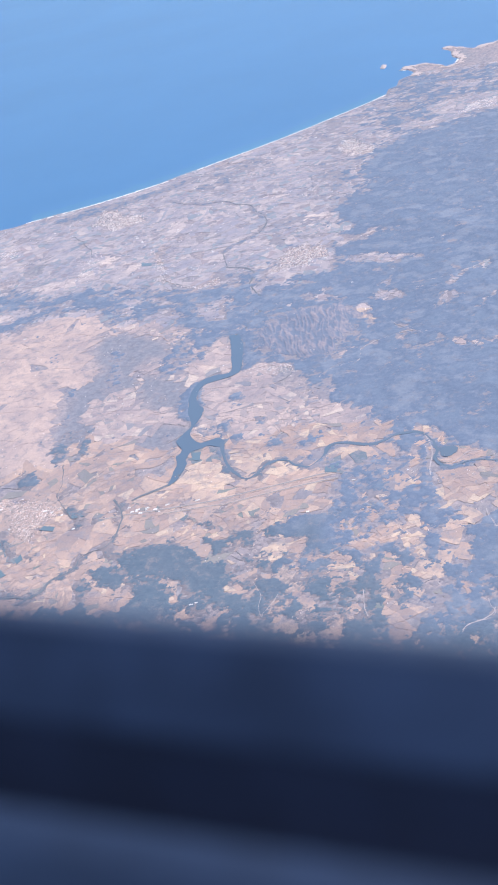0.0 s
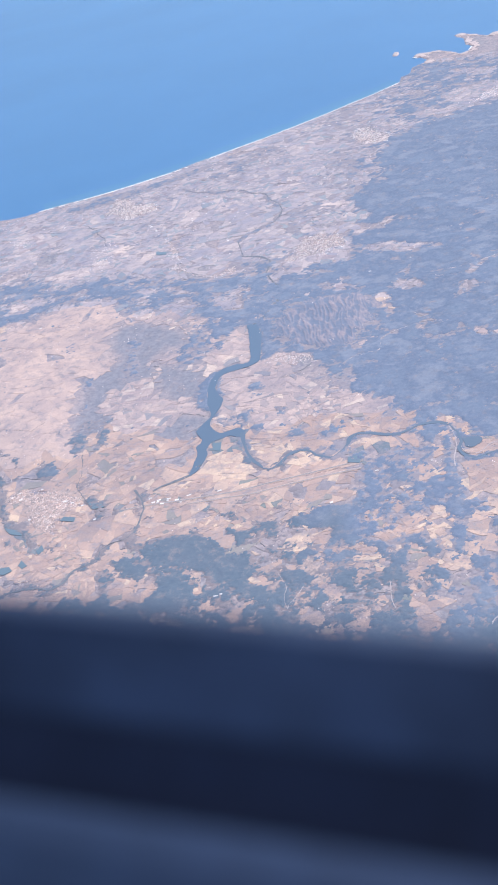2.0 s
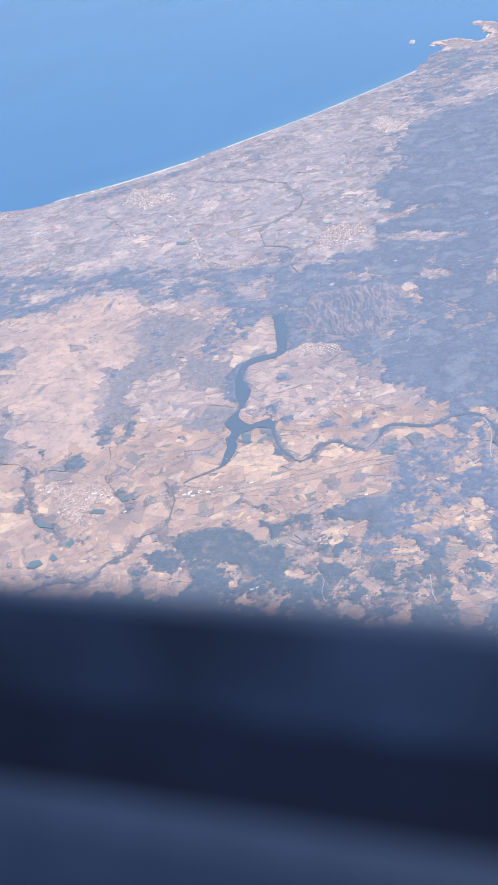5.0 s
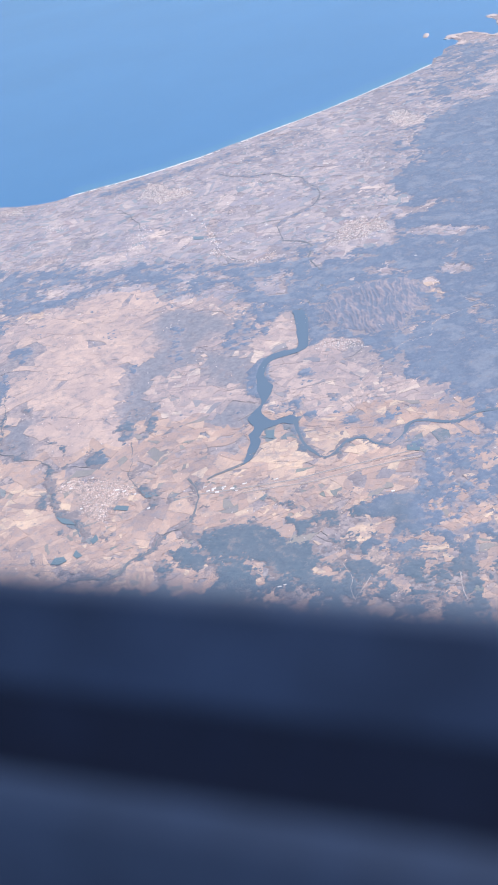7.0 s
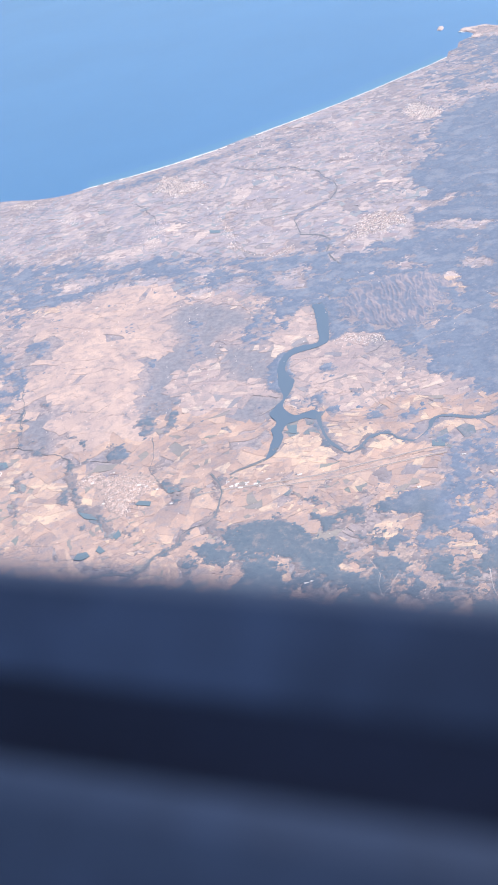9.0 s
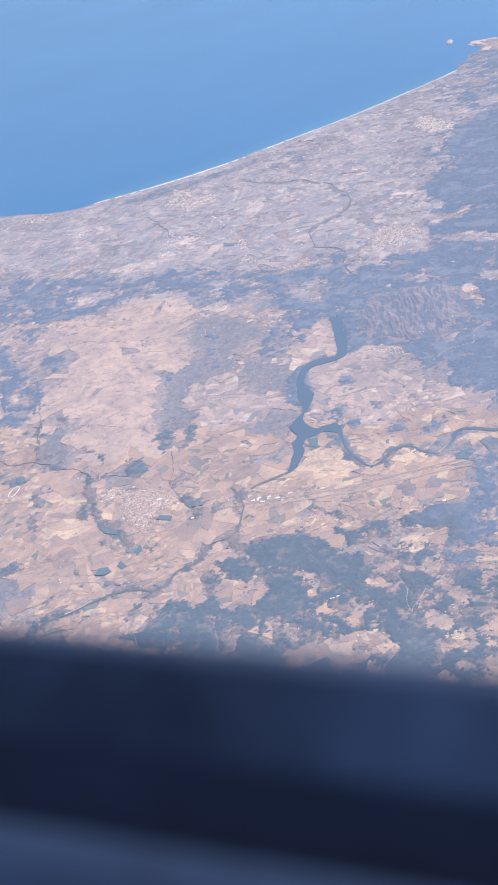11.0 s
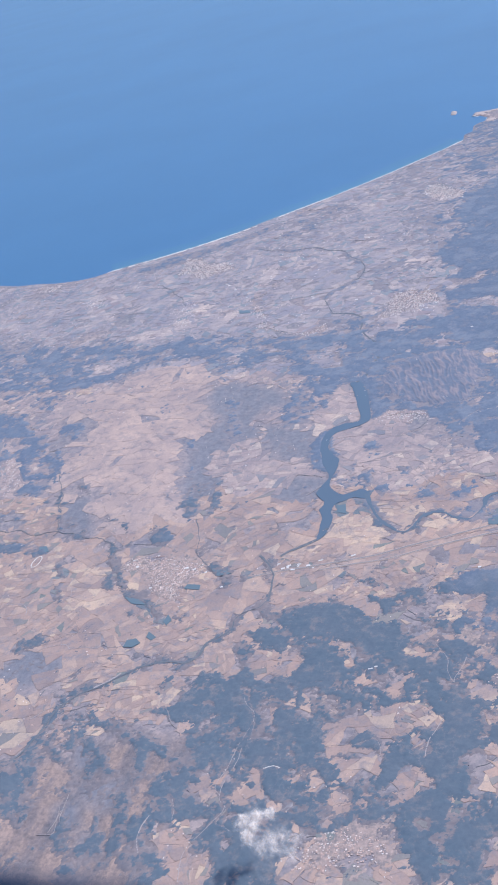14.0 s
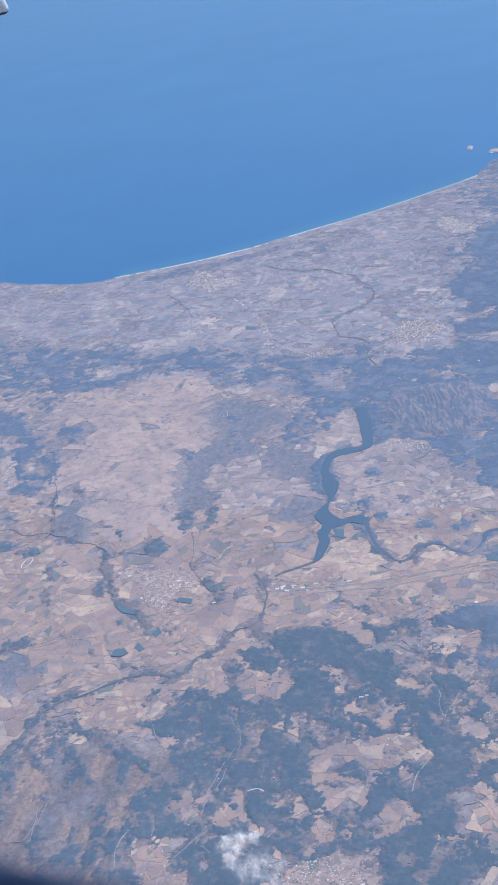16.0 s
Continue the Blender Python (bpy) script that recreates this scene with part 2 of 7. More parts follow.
cover(0.9, 1, (-105, 222.4), (-89.6, 222.3), (-77.7, 216), (-65.9, 205.9), (-61.2, 206.1), (-56.6, 172.4), (-64.9, 171.7), (-68.7, 174.7), (-70.3, 177.6), (-75.2, 179.5), (-81.4, 181.5), (-84.9, 178.9), (-88.7, 191.6), (-91.3, 196.9), (-95.6, 194), (-96.6, 190.7), (-100.7, 197.9), (-105.3, 202.1), (-105, 208), (-98.8, 205.2))
cover(-1.75, 1, (-106.8, 211.7), (-102.2, 217.4), (-99.4, 214.3), (-96.8, 204.6), (-100.1, 205.1), (-102.8, 205.1))
cover(-1.85, 0.7, (-93.4, 187), (-90.8, 190.2), (-88, 184), (-87.9, 180.1), (-91.1, 179.9))
cover(-0.1, 0.8, (-97.3, 202.3), (-92.2, 205.3), (-89.9, 199.1), (-94.6, 197.3))
cover(-0.8, 0.8, (-96.8, 220.7), (-94.3, 224.6), (-90.5, 220), (-92.4, 216.8))
cover(0.6, 1, (-109.6, 204.9), (-104.1, 205), (-99.6, 196.6), (-95.8, 190), (-99.9, 191.1), (-104.4, 199.2))
cover(0.5, 0.7, (-85.9, 182.9), (-80.9, 184.5), (-73.3, 181.3), (-80.2, 181.1))
cover(-0.1, 0.5, (-84.7, 171.3), (-79.9, 170.5), (-78.1, 167.4), (-82.4, 167))
cover(0.1, 0.5, (-74.4, 160.7), (-72.4, 161.3), (-71.9, 156.8), (-73.3, 156.8))
cover(0.2, 0.5, (-72.3, 155.2), (-69.4, 154.2), (-67.5, 152.5), (-63.5, 152), (-64.2, 150.9), (-69.2, 151.2), (-71.1, 152.9))
cover(0.1, 0.5, (-81.2, 158.8), (-79, 160), (-78.9, 155.1), (-79.9, 152.9))
cover(-0.4, 0.5, (-63.5, 152), (-60.2, 156), (-58.9, 155.2), (-60.4, 151.4), (-63.1, 150.3))
cover(0.3, 0.5, (-62.6, 147.5), (-58.1, 149), (-58.2, 146.3), (-61.8, 145.4))
cover(-0.6, 0.5, (-86.4, 157.3), (-81.2, 157.8), (-80.4, 154.9), (-84.8, 155.5))
cover(-0.4, 0.5, (-68.6, 163), (-66.9, 165.2), (-64.5, 157.5), (-66.3, 156.4))
cover(-0.2, 0.5, (-68.7, 174.7), (-63.9, 171.8), (-64.2, 167.5), (-67, 168.4))
cover(0.3, 0.5, (-77.2, 153.9), (-75.3, 155.5), (-74.9, 151.7), (-76.6, 151.5))
cover(0.2, 0.5, (-63.3, 168.7), (-60.8, 165.8), (-57.4, 165.1), (-58.2, 170.1), (-62.8, 171.9))
cover(0, 0.5, (-55.8, 145.1), (-53, 145.9), (-52.6, 143), (-56, 142.6))
cover(-0.4, 0.5, (-60, 135.7), (-57.6, 137.3), (-56, 135.5), (-57.4, 133.4), (-60.1, 133.5))
cover(-0.4, 0.5, (-66.5, 129.6), (-64, 130.7), (-62.7, 128.7), (-64.6, 127))
cover(0.3, 0.7, (-89, 114.1), (-85.9, 114.6), (-85.1, 117.5), (-83.7, 119.1), (-82.2, 120), (-78.9, 121.3), (-76.1, 121.3), (-73.1, 120.1), (-70.2, 119.2), (-70.6, 117.1), (-68.2, 116.2), (-66.4, 117.8), (-67.2, 121), (-68.8, 124.2), (-71.9, 125.9), (-71.4, 127.4), (-69.3, 126.3), (-65.7, 126.1), (-62, 125.2), (-59.9, 127.6), (-59.4, 129.6), (-56.8, 129.9), (-52.6, 131.5), (-48.1, 134.4), (-41.2, 75.6), (-86.8, 64.8), (-88.9, 70.4), (-90.4, 75), (-90.9, 79.4), (-90.8, 82.4), (-90.2, 84.5), (-89.8, 87.4), (-90.9, 91.6), (-91.1, 93.9), (-93.1, 94.6), (-96, 97), (-94.4, 99.2), (-95.1, 103), (-92.1, 102.4), (-88.4, 102.1), (-87.4, 104.1), (-88.8, 107.6), (-87.1, 110.4))
cover(1.4, 0.6, (-83.7, 119.1), (-76.1, 121), (-72.9, 119.4), (-73.1, 116.7), (-76.7, 114.1), (-81.6, 115.3))
cover(1.4, 0.6, (-87.7, 114.3), (-83.7, 113.6), (-82, 111.3), (-83.5, 110.4), (-85.7, 111.3))
cover(1.4, 0.6, (-74.9, 117.1), (-66.3, 117.1), (-65, 111.7), (-69, 111), (-73, 113.4))
cover(1.4, 0.6, (-78.7, 109.3), (-73.8, 110.2), (-70.9, 105.9), (-73.4, 103.1), (-76.9, 103.6), (-78.6, 105.1))
cover(1.4, 0.6, (-63.6, 109.3), (-60.2, 108.3), (-61.4, 106.6), (-63.4, 106.6))
cover(1.4, 0.6, (-84.3, 97.7), (-82.8, 97.9), (-81.3, 92.8), (-82.2, 91.6))
cover(1.4, 0.6, (-79.4, 96.4), (-73, 96.5), (-71.9, 94.2), (-70.6, 88.9), (-75.8, 88.4), (-81.1, 87.8), (-81.8, 91.7), (-78.6, 91.8), (-77.2, 94.7))
cover(1.4, 0.6, (-58.2, 100.4), (-55.3, 103.1), (-51.3, 101.5), (-48.7, 98.2), (-47.3, 93.7), (-51.1, 95.9), (-52.5, 91.7), (-51.6, 87), (-55.6, 87.9), (-57.4, 91.6), (-56.9, 95.6))
cover(1.4, 0.6, (-58.5, 84), (-55.4, 85.7), (-51.9, 86.5), (-54, 85.5), (-54.6, 83.3), (-56, 82), (-58.8, 82.4))
cover(1.4, 0.6, (-57.4, 79.5), (-56.3, 80.5), (-54.3, 80.2), (-54.5, 75.4), (-56.1, 75.1))
cover(1.4, 0.6, (-52.2, 83), (-49.2, 84.5), (-45.9, 84), (-48.1, 81.5), (-48.9, 79), (-51.5, 79.2))
cover(1.4, 0.6, (-62.6, 92), (-59.9, 93), (-59.9, 90.2), (-61, 87.2))
cover(1.4, 0.6, (-57.5, 128.7), (-51, 131), (-49.6, 120.4), (-53.9, 122.3), (-56.8, 124.6))
cover(1.4, 0.6, (-62.7, 124.4), (-60.2, 126.9), (-60.2, 124.8), (-61.5, 122.8))
cover(1.4, 0.6, (-58, 113.4), (-55.1, 114.6), (-55.1, 112.7), (-56.9, 111.8))
cover(1.4, 0.6, (-53.2, 108.4), (-50.4, 110), (-50.8, 107.7))
cover(1.4, 0.6, (-90.4, 81.5), (-88.6, 83.8), (-86.5, 81.6), (-85.1, 78.4), (-87, 77.7), (-89.2, 78.2))
cover(1.4, 0.6, (-83, 78.9), (-81.9, 80), (-79.9, 75.3), (-81, 74.2), (-83, 75.4))
cover(1.4, 0.6, (-80.1, 74), (-77.1, 77.6), (-76, 74.5), (-78.7, 72.3))
cover(1.4, 0.6, (-94.8, 100.3), (-91.9, 99.7), (-86.9, 98.3), (-84.5, 96.5), (-88.1, 96.9), (-92.1, 96.1))
cover(1.4, 0.6, (-72.3, 123.7), (-68.5, 122.8), (-67, 120.3), (-68.4, 118.8), (-70.7, 121.1))
cover(-1.85, 0.45, (-86.7, 109.2), (-84.6, 109.6), (-81.7, 105.1), (-81.9, 103.2), (-83.7, 103.5), (-86, 106.2), (-88.2, 108.3))
cover(-1.85, 0.45, (-81.3, 105.2), (-81, 108.3), (-79.6, 109.3), (-78.2, 108.2), (-79.4, 106.1), (-78.8, 104.3), (-80, 104.1))
cover(-1.85, 0.45, (-85.7, 116), (-83.9, 115.6), (-83.8, 113.7), (-85.2, 113.9))
cover(-1.85, 0.45, (-74.7, 111.6), (-73.8, 112.9), (-73.1, 111.2))
cover(-1.85, 0.45, (-73.4, 112.1), (-72.3, 112.4), (-71.2, 111.9), (-71.4, 110.8), (-72.3, 110.9))
cover(-1.85, 0.45, (-72.1, 108), (-71, 109.3), (-70.5, 108.3), (-71.3, 107.1))
cover(-1.85, 0.45, (-71, 110.3), (-70.6, 110.8), (-69.4, 109.1), (-69.8, 108.3))
cover(-1.85, 0.45, (-70.9, 118.4), (-69.6, 118.6), (-68.2, 116.8), (-69.9, 116))
cover(-1.85, 0.45, (-66.3, 118.4), (-64.5, 120.7), (-62.5, 121), (-62.4, 123.1), (-61.5, 121.9), (-60.2, 122.7), (-59.7, 124.3), (-58.6, 124.5), (-57.9, 121.7), (-57.1, 124), (-56.6, 121.9), (-57.6, 119.8), (-55.9, 120.7), (-57.5, 117.8), (-59.9, 118.8), (-61.5, 116.5), (-63.9, 116.1), (-65, 117.3))
cover(-1.85, 0.45, (-64.1, 111.2), (-61.7, 111.6), (-60.3, 110.7), (-58.3, 110.5), (-57.6, 109.3), (-59.7, 109.5), (-62.2, 110), (-63.4, 110.1))
cover(-1.85, 0.45, (-56, 117.5), (-54.8, 117.8), (-52.8, 116.2), (-52.9, 113.7), (-51, 113.6), (-49.6, 111.9), (-52.1, 110.8), (-54.1, 109.3), (-55, 109.8), (-55, 112.2), (-54.1, 113.5), (-55.8, 114.4), (-56.8, 115.5))
cover(-1.85, 0.45, (-57.9, 106.5), (-56.9, 105.6), (-55.8, 104.6), (-56.4, 103.9), (-57.6, 104.6))
cover(-1.85, 0.45, (-55.7, 104.6), (-55.3, 106.9), (-52.9, 106.2), (-51.2, 105.4), (-49.9, 106.3), (-49.1, 104.7), (-50.6, 103.7), (-49.3, 103.5), (-50.7, 102.2), (-53, 102.7), (-54.6, 103.2))
cover(-1.85, 0.45, (-64.4, 103), (-63, 104), (-62.3, 102.7), (-63.5, 102))
cover(-1.85, 0.45, (-81.9, 98.7), (-80.2, 98.4), (-79, 97), (-79.9, 95.3), (-81.2, 96.6), (-82.5, 97.4))
cover(-1.85, 0.45, (-79.4, 99.6), (-77.6, 99.7), (-77.1, 98.1), (-78.3, 97.9))
cover(-1.85, 0.45, (-76.1, 98.8), (-74.7, 97.9), (-73.8, 97.1), (-75.4, 97.4))
cover(-1.85, 0.45, (-73.2, 99.8), (-71.7, 100), (-70.2, 98.1), (-70.9, 97.4))
cover(-1.85, 0.45, (-71.7, 95.7), (-69.9, 96.6), (-68.8, 98.4), (-67.9, 99.4), (-65.8, 99), (-64.4, 99.3), (-62.3, 100.2), (-61.9, 101.9), (-60.2, 101.1), (-58.5, 100.3), (-57.5, 99), (-56.4, 99.2), (-55.7, 97.8), (-56.9, 96.3), (-57.8, 96.9), (-58.9, 95.2), (-57.2, 94.5), (-58.2, 93.7), (-59, 92.1), (-59.5, 92.6), (-59.8, 94.5), (-61.6, 94.2), (-62.2, 92.1), (-62.8, 90.1), (-62, 88.8), (-63, 88.1), (-63.4, 86.7), (-62.7, 85), (-63.4, 84), (-62.1, 82.3), (-62.8, 81.9), (-63.9, 83), (-64.9, 85.5), (-66.1, 86.1), (-67.2, 87.3), (-68.4, 88.9), (-69.7, 89.1), (-69.8, 91.1), (-70.7, 92.9), (-71.7, 93.7))
cover(-1.85, 0.45, (-61.9, 86.1), (-60, 87.4), (-60.2, 88.3), (-59.7, 89.4), (-58.5, 90.1), (-56.8, 89), (-55.5, 87.6), (-55, 87), (-57, 86.7), (-57, 84.9), (-58.9, 84.2), (-59.5, 85.3), (-61.1, 84.9))
cover(-1.85, 0.45, (-71.3, 75.4), (-67.3, 78.1), (-64.3, 80), (-59.9, 81.4), (-58.2, 80.1), (-57.1, 77.9), (-54.5, 72.5), (-70.3, 68.8))
cover(-1.85, 0.45, (-67.7, 84.9), (-65.4, 85), (-64.4, 82.9), (-66, 82))
cover(-1.85, 0.45, (-68, 83.5), (-67, 84.2), (-66.2, 83.4), (-67.3, 82.8))
cover(-1.85, 0.45, (-68.1, 81.6), (-67.6, 82.5), (-66.5, 82), (-67.1, 81.1))
cover(-1.85, 0.45, (-69.2, 82.8), (-68.2, 82.6), (-68.3, 81.5))
cover(-1.85, 0.45, (-68.1, 80.5), (-67.1, 80.7), (-67, 79.3), (-67.9, 79.5))
cover(-1.85, 0.45, (-71.8, 84), (-71.3, 85), (-70.8, 87), (-69.9, 86.8), (-69.9, 85.3), (-70.5, 83.8))
cover(-1.85, 0.45, (-71.8, 87.6), (-70.3, 88.1), (-70.8, 86.9))
cover(-1.85, 0.45, (-74.6, 85.7), (-72.6, 86.9), (-72.2, 85.7), (-73.1, 85))
cover(-1.85, 0.45, (-79.8, 86.6), (-78.4, 87), (-77.8, 85.5), (-78.9, 85))
cover(-1.85, 0.45, (-77.7, 84.8), (-76.4, 83.5), (-74.9, 82.5), (-73, 82.4), (-72.6, 83.4), (-71.9, 82.7), (-72.6, 81.2), (-74.4, 81.1), (-75.7, 81.7))
cover(-1.85, 0.45, (-83.9, 85.6), (-83.5, 86.8), (-82.1, 86.6), (-81.5, 85.3), (-82.5, 84.2), (-83.5, 84.8))
cover(-1.85, 0.45, (-56.4, 81.4), (-55.2, 81.6), (-55.1, 80.6), (-55.7, 80.2))
cover(-1.85, 0.45, (-52.6, 91.7), (-51.1, 93.4), (-48.7, 93.9), (-46.9, 91.9), (-43.8, 92.1), (-43.2, 87.5), (-48.3, 86.7), (-48.8, 85.8), (-50.5, 86.2), (-51.7, 86.7), (-50.8, 88), (-51.5, 90.1))
cover(-1.85, 0.45, (-52.4, 83.7), (-52, 85.3), (-50.4, 85.9), (-49.5, 85.3), (-51.1, 83.9))
cover(-1.85, 0.45, (-88.8, 76.5), (-87.2, 77.3), (-86.3, 75.3), (-84.5, 75.4), (-83.2, 74.5), (-84.9, 73), (-86, 72.2), (-87.9, 73.7))
cover(-1.85, 0.45, (-86, 76.6), (-84.4, 78.7), (-82.7, 78.5), (-82.6, 77.2), (-83.9, 75.8), (-85.1, 76))
cover(-1.85, 0.45, (-85.8, 71.9), (-84.1, 73), (-80.8, 73.8), (-79.5, 72.1), (-81.1, 66.3), (-83.6, 65.6))
cover(-1.85, 0.45, (-89.2, 73.1), (-88.7, 74.4), (-88, 73.1))
cover(-1.85, 0.45, (-79.6, 75.3), (-78.9, 75.6), (-78.7, 74.6))
cover(-0.6, 0.5, (-81.2, 112.7), (-79.7, 113.6), (-77.8, 112), (-79.1, 110.5), (-79.1, 109.2), (-81.6, 110.1))
cover(-0.55, 0.5, (-70.9, 105.9), (-67.9, 107), (-67.4, 108.2), (-66.1, 106.7), (-66.4, 104.4), (-68.4, 102.8), (-70.3, 103.7))
cover(-0.5, 0.5, (-66.1, 115.9), (-63.3, 115.1), (-60.2, 116.2), (-57.3, 117.9), (-58.4, 115.2), (-60.8, 113), (-62.7, 112.7), (-64.7, 114.2))
cover(-0.9, 0.5, (-53.2, 117.9), (-46.4, 120.3), (-46, 116.7), (-52.2, 116.7))
cover(-0.3, 0.5, (-51.7, 108.1), (-48.9, 109.7), (-48.6, 107.3), (-50.7, 106.5))
cover(-0.8, 0.5, (-61.4, 105.7), (-59.9, 106.8), (-59.7, 104.6), (-61.3, 104))
cover(-0.8, 0.5, (-64.9, 105.8), (-63, 106.8), (-62.7, 104.9), (-64.1, 104.4))
cover(-0.8, 0.5, (-76.8, 101.9), (-74.8, 102.3), (-73.1, 102), (-72.8, 103.8), (-72.2, 104.6), (-71.5, 102.9), (-72.6, 100.3), (-74.1, 100), (-76, 100.9))
cover(-0.8, 0.5, (-79.2, 93.2), (-78.6, 94), (-77.6, 92.7), (-78.7, 92.1))
cover(-0.7, 0.5, (-64.2, 82.1), (-62, 84.3), (-60.1, 85.2), (-59.1, 84.1), (-59.9, 81.4), (-62.4, 80.3), (-63.8, 80.5))
cover(-0.5, 0.5, (-82.2, 86.5), (-80.6, 86.4), (-79.2, 84.8), (-76.9, 82.9), (-77.6, 82.7), (-79.4, 82.3), (-81.1, 84.8))
cover(-0.6, 0.5, (-83.3, 88.1), (-83.7, 90.2), (-83.8, 93.6), (-82.4, 92.1), (-82.4, 89), (-82.6, 87.1))
cover(-0.3, 0.5, (-54.8, 83.7), (-54.1, 85.7), (-52.1, 86), (-52.1, 83.9), (-53.5, 82.7))
cover(-0.9, 0.5, (-52.3, 98.5), (-51.9, 100.8), (-50.4, 100.3), (-49, 99.1), (-50, 97.6), (-51.5, 98.1))
cover(-0.4, 0.5, (-51.8, 95.6), (-51.1, 95.5), (-50.6, 93.5), (-51.8, 93.1))
cover(-0.6, 0.5, (-48.8, 85.8), (-42.7, 88.4), (-42.3, 85), (-47.9, 84.3))
cover(-0.8, 0.5, (-48.6, 79.9), (-47.5, 82), (-42.1, 83.6), (-41.2, 75.6), (-47.6, 74.1))
cover(-0.8, 0.5, (-54.2, 78.4), (-53.6, 79.9), (-52.7, 81), (-52.7, 78.9), (-53.6, 77))
cover(-0.7, 0.5, (-90.8, 75.4), (-90.7, 78.1), (-89.8, 77.3), (-89.2, 72.8), (-88.9, 71.1), (-90, 72.5))
cover(-0.2, 0.5, (-89.1, 81.2), (-87.9, 80.7), (-87, 77.7))
cover(-0.5, 0.5, (-88.2, 83.8), (-85.1, 83.9), (-83.3, 82.5), (-82.6, 79.9), (-85.1, 80.2), (-86.8, 81.5))
cover(-0.35, 0.5, (-89.9, 95.3), (-88.3, 96.3), (-86.8, 93.8), (-86.9, 91.1), (-88.7, 88.7), (-90.4, 90.5))
cover(-0.3, 0.5, (-81.1, 80.2), (-80.3, 81.8), (-78.9, 80.2), (-79.2, 78), (-80.4, 78.6))
cover(-0.5, 0.5, (-92.8, 97.7), (-90, 99.4), (-88.5, 97.9), (-90.6, 96.7))
cover(-0.05, 0.5, (-94, 104.8), (-90.4, 104.8), (-87.7, 104.7), (-88.8, 107.6), (-90.6, 111.1), (-88.9, 112.8), (-86.5, 111.2), (-86.9, 108.5), (-86.4, 102.5), (-88.7, 102.7), (-91.7, 101.5), (-94.5, 101.6))
cover(-0.2, 0.5, (-87.7, 95.9), (-84.9, 97.5), (-84.1, 94.4), (-84.8, 91.1), (-86.4, 91.8))
cover(-0.3, 0.5, (-69.4, 112.8), (-68.1, 112.4), (-68, 110.4))
cover(-0.3, 0.5, (-68.2, 116.2), (-66.6, 116.7), (-66.4, 114.2), (-67.5, 114.4))
cover(0.2, 0.5, (-66.6, 108.4), (-63.5, 108.9), (-63.9, 107.1), (-65.8, 106.8))
cover(-0.25, 0.5, (-56.8, 122.6), (-54.1, 123.4), (-53.6, 121.3), (-56.1, 120.7))
cover(-0.3, 0.5, (-73.4, 106), (-72.7, 106.9), (-72.1, 105.4))
cover(-0.4, 0.5, (-57.1, 108.3), (-55.7, 109.1), (-55.3, 106.9), (-56.1, 105.3))
cover(-0.2, 0.5, (-48.6, 102.2), (-44.5, 104), (-44, 99.6), (-48.8, 99.1))
cover(-0.3, 0.5, (-67.4, 101.9), (-62.2, 103.1), (-62.5, 101.1), (-66.1, 100))
cover(-0.3, 0.5, (-71.1, 101.3), (-68.8, 101.2), (-68.2, 99.6), (-69.6, 98.3))
cover(-0.5, 0.5, (-70, 88.1), (-69, 88.5), (-68.5, 87.5), (-69.5, 87.2))
cover(1.7, 0.45, (-67.1, 93.5), (-65.2, 95.2), (-63.5, 93.3), (-63.4, 91.8), (-64.8, 92.2), (-67, 92.3))
cover(0.8, 0.45, (-62.6, 93.5), (-60.3, 94.9), (-60, 93.5), (-62, 92.7))
cover(1.7, 0.45, (-77.6, 86.9), (-76.1, 87.3), (-74.7, 85.2), (-73.2, 84.2), (-72.9, 82.7), (-74.6, 82.7), (-76.2, 84))
cover(1.5, 0.45, (-62.8, 91.5), (-60.5, 92.4), (-59.6, 90.2), (-61.3, 87.1), (-62.5, 88.7))
cover(1.2, 0.45, (-52.3, 107.5), (-51.3, 108.2), (-50.6, 106.3), (-51.9, 106.1))
cover(0.7, 0.45, (-63.3, 118.3), (-62.2, 118.7), (-62.1, 117.4))
cover(1, 0.45, (-91.5, 129), (-89.9, 128.6), (-88.3, 125.7), (-89, 124.7), (-90.8, 126.9))
cover(0.8, 0.45, (-92.3, 117.7), (-91, 118.2), (-90.3, 116.5), (-91.6, 116))
cover(0.8, 0.45, (-95.2, 127.6), (-94.4, 128.7), (-93.7, 125.5), (-94.7, 125.8))
cover(0.4, 0.45, (-98.6, 126.4), (-96.6, 127.6), (-95.6, 125.4), (-96.8, 124.3))
cover(1.2, 0.45, (-102.2, 130.1), (-101.6, 131), (-97.8, 130.7), (-96.8, 128.9), (-98, 127.3), (-100.5, 128.5))
cover(0.9, 0.45, (-85.2, 117.7), (-84.9, 119.6), (-83.3, 117.8), (-83.3, 115))
cover(1, 0.45, (-123.5, 132.4), (-123, 134.3), (-120.1, 132), (-118.6, 128.7), (-119.4, 127.8), (-119, 125.3), (-117.3, 123.3), (-118.8, 122.9), (-120.6, 125.1), (-120.6, 128.5))
cover(0.9, 0.45, (-116.3, 123.3), (-113.4, 122.9), (-110.9, 123.2), (-108.7, 121.2), (-109.1, 119.5), (-111.7, 120.6), (-113.3, 120.6), (-115, 121.9))
cover(1, 0.45, (-133.3, 130.3), (-131.8, 130.9), (-128.6, 126.5), (-130.5, 126.5))
cover(0.8, 0.45, (-130.5, 124.6), (-128.5, 124), (-126.4, 121), (-125.9, 118.5), (-128.2, 121.6))
cover(0.25, 0.45, (-129.6, 109.1), (-127, 110.2), (-125.8, 111.8), (-124.5, 109), (-125.4, 107.6), (-127.9, 106.4))
cover(0.5, 0.45, (-109.6, 119.5), (-108, 120.5), (-105.6, 117.1), (-105.4, 115.4), (-107.6, 117.6))
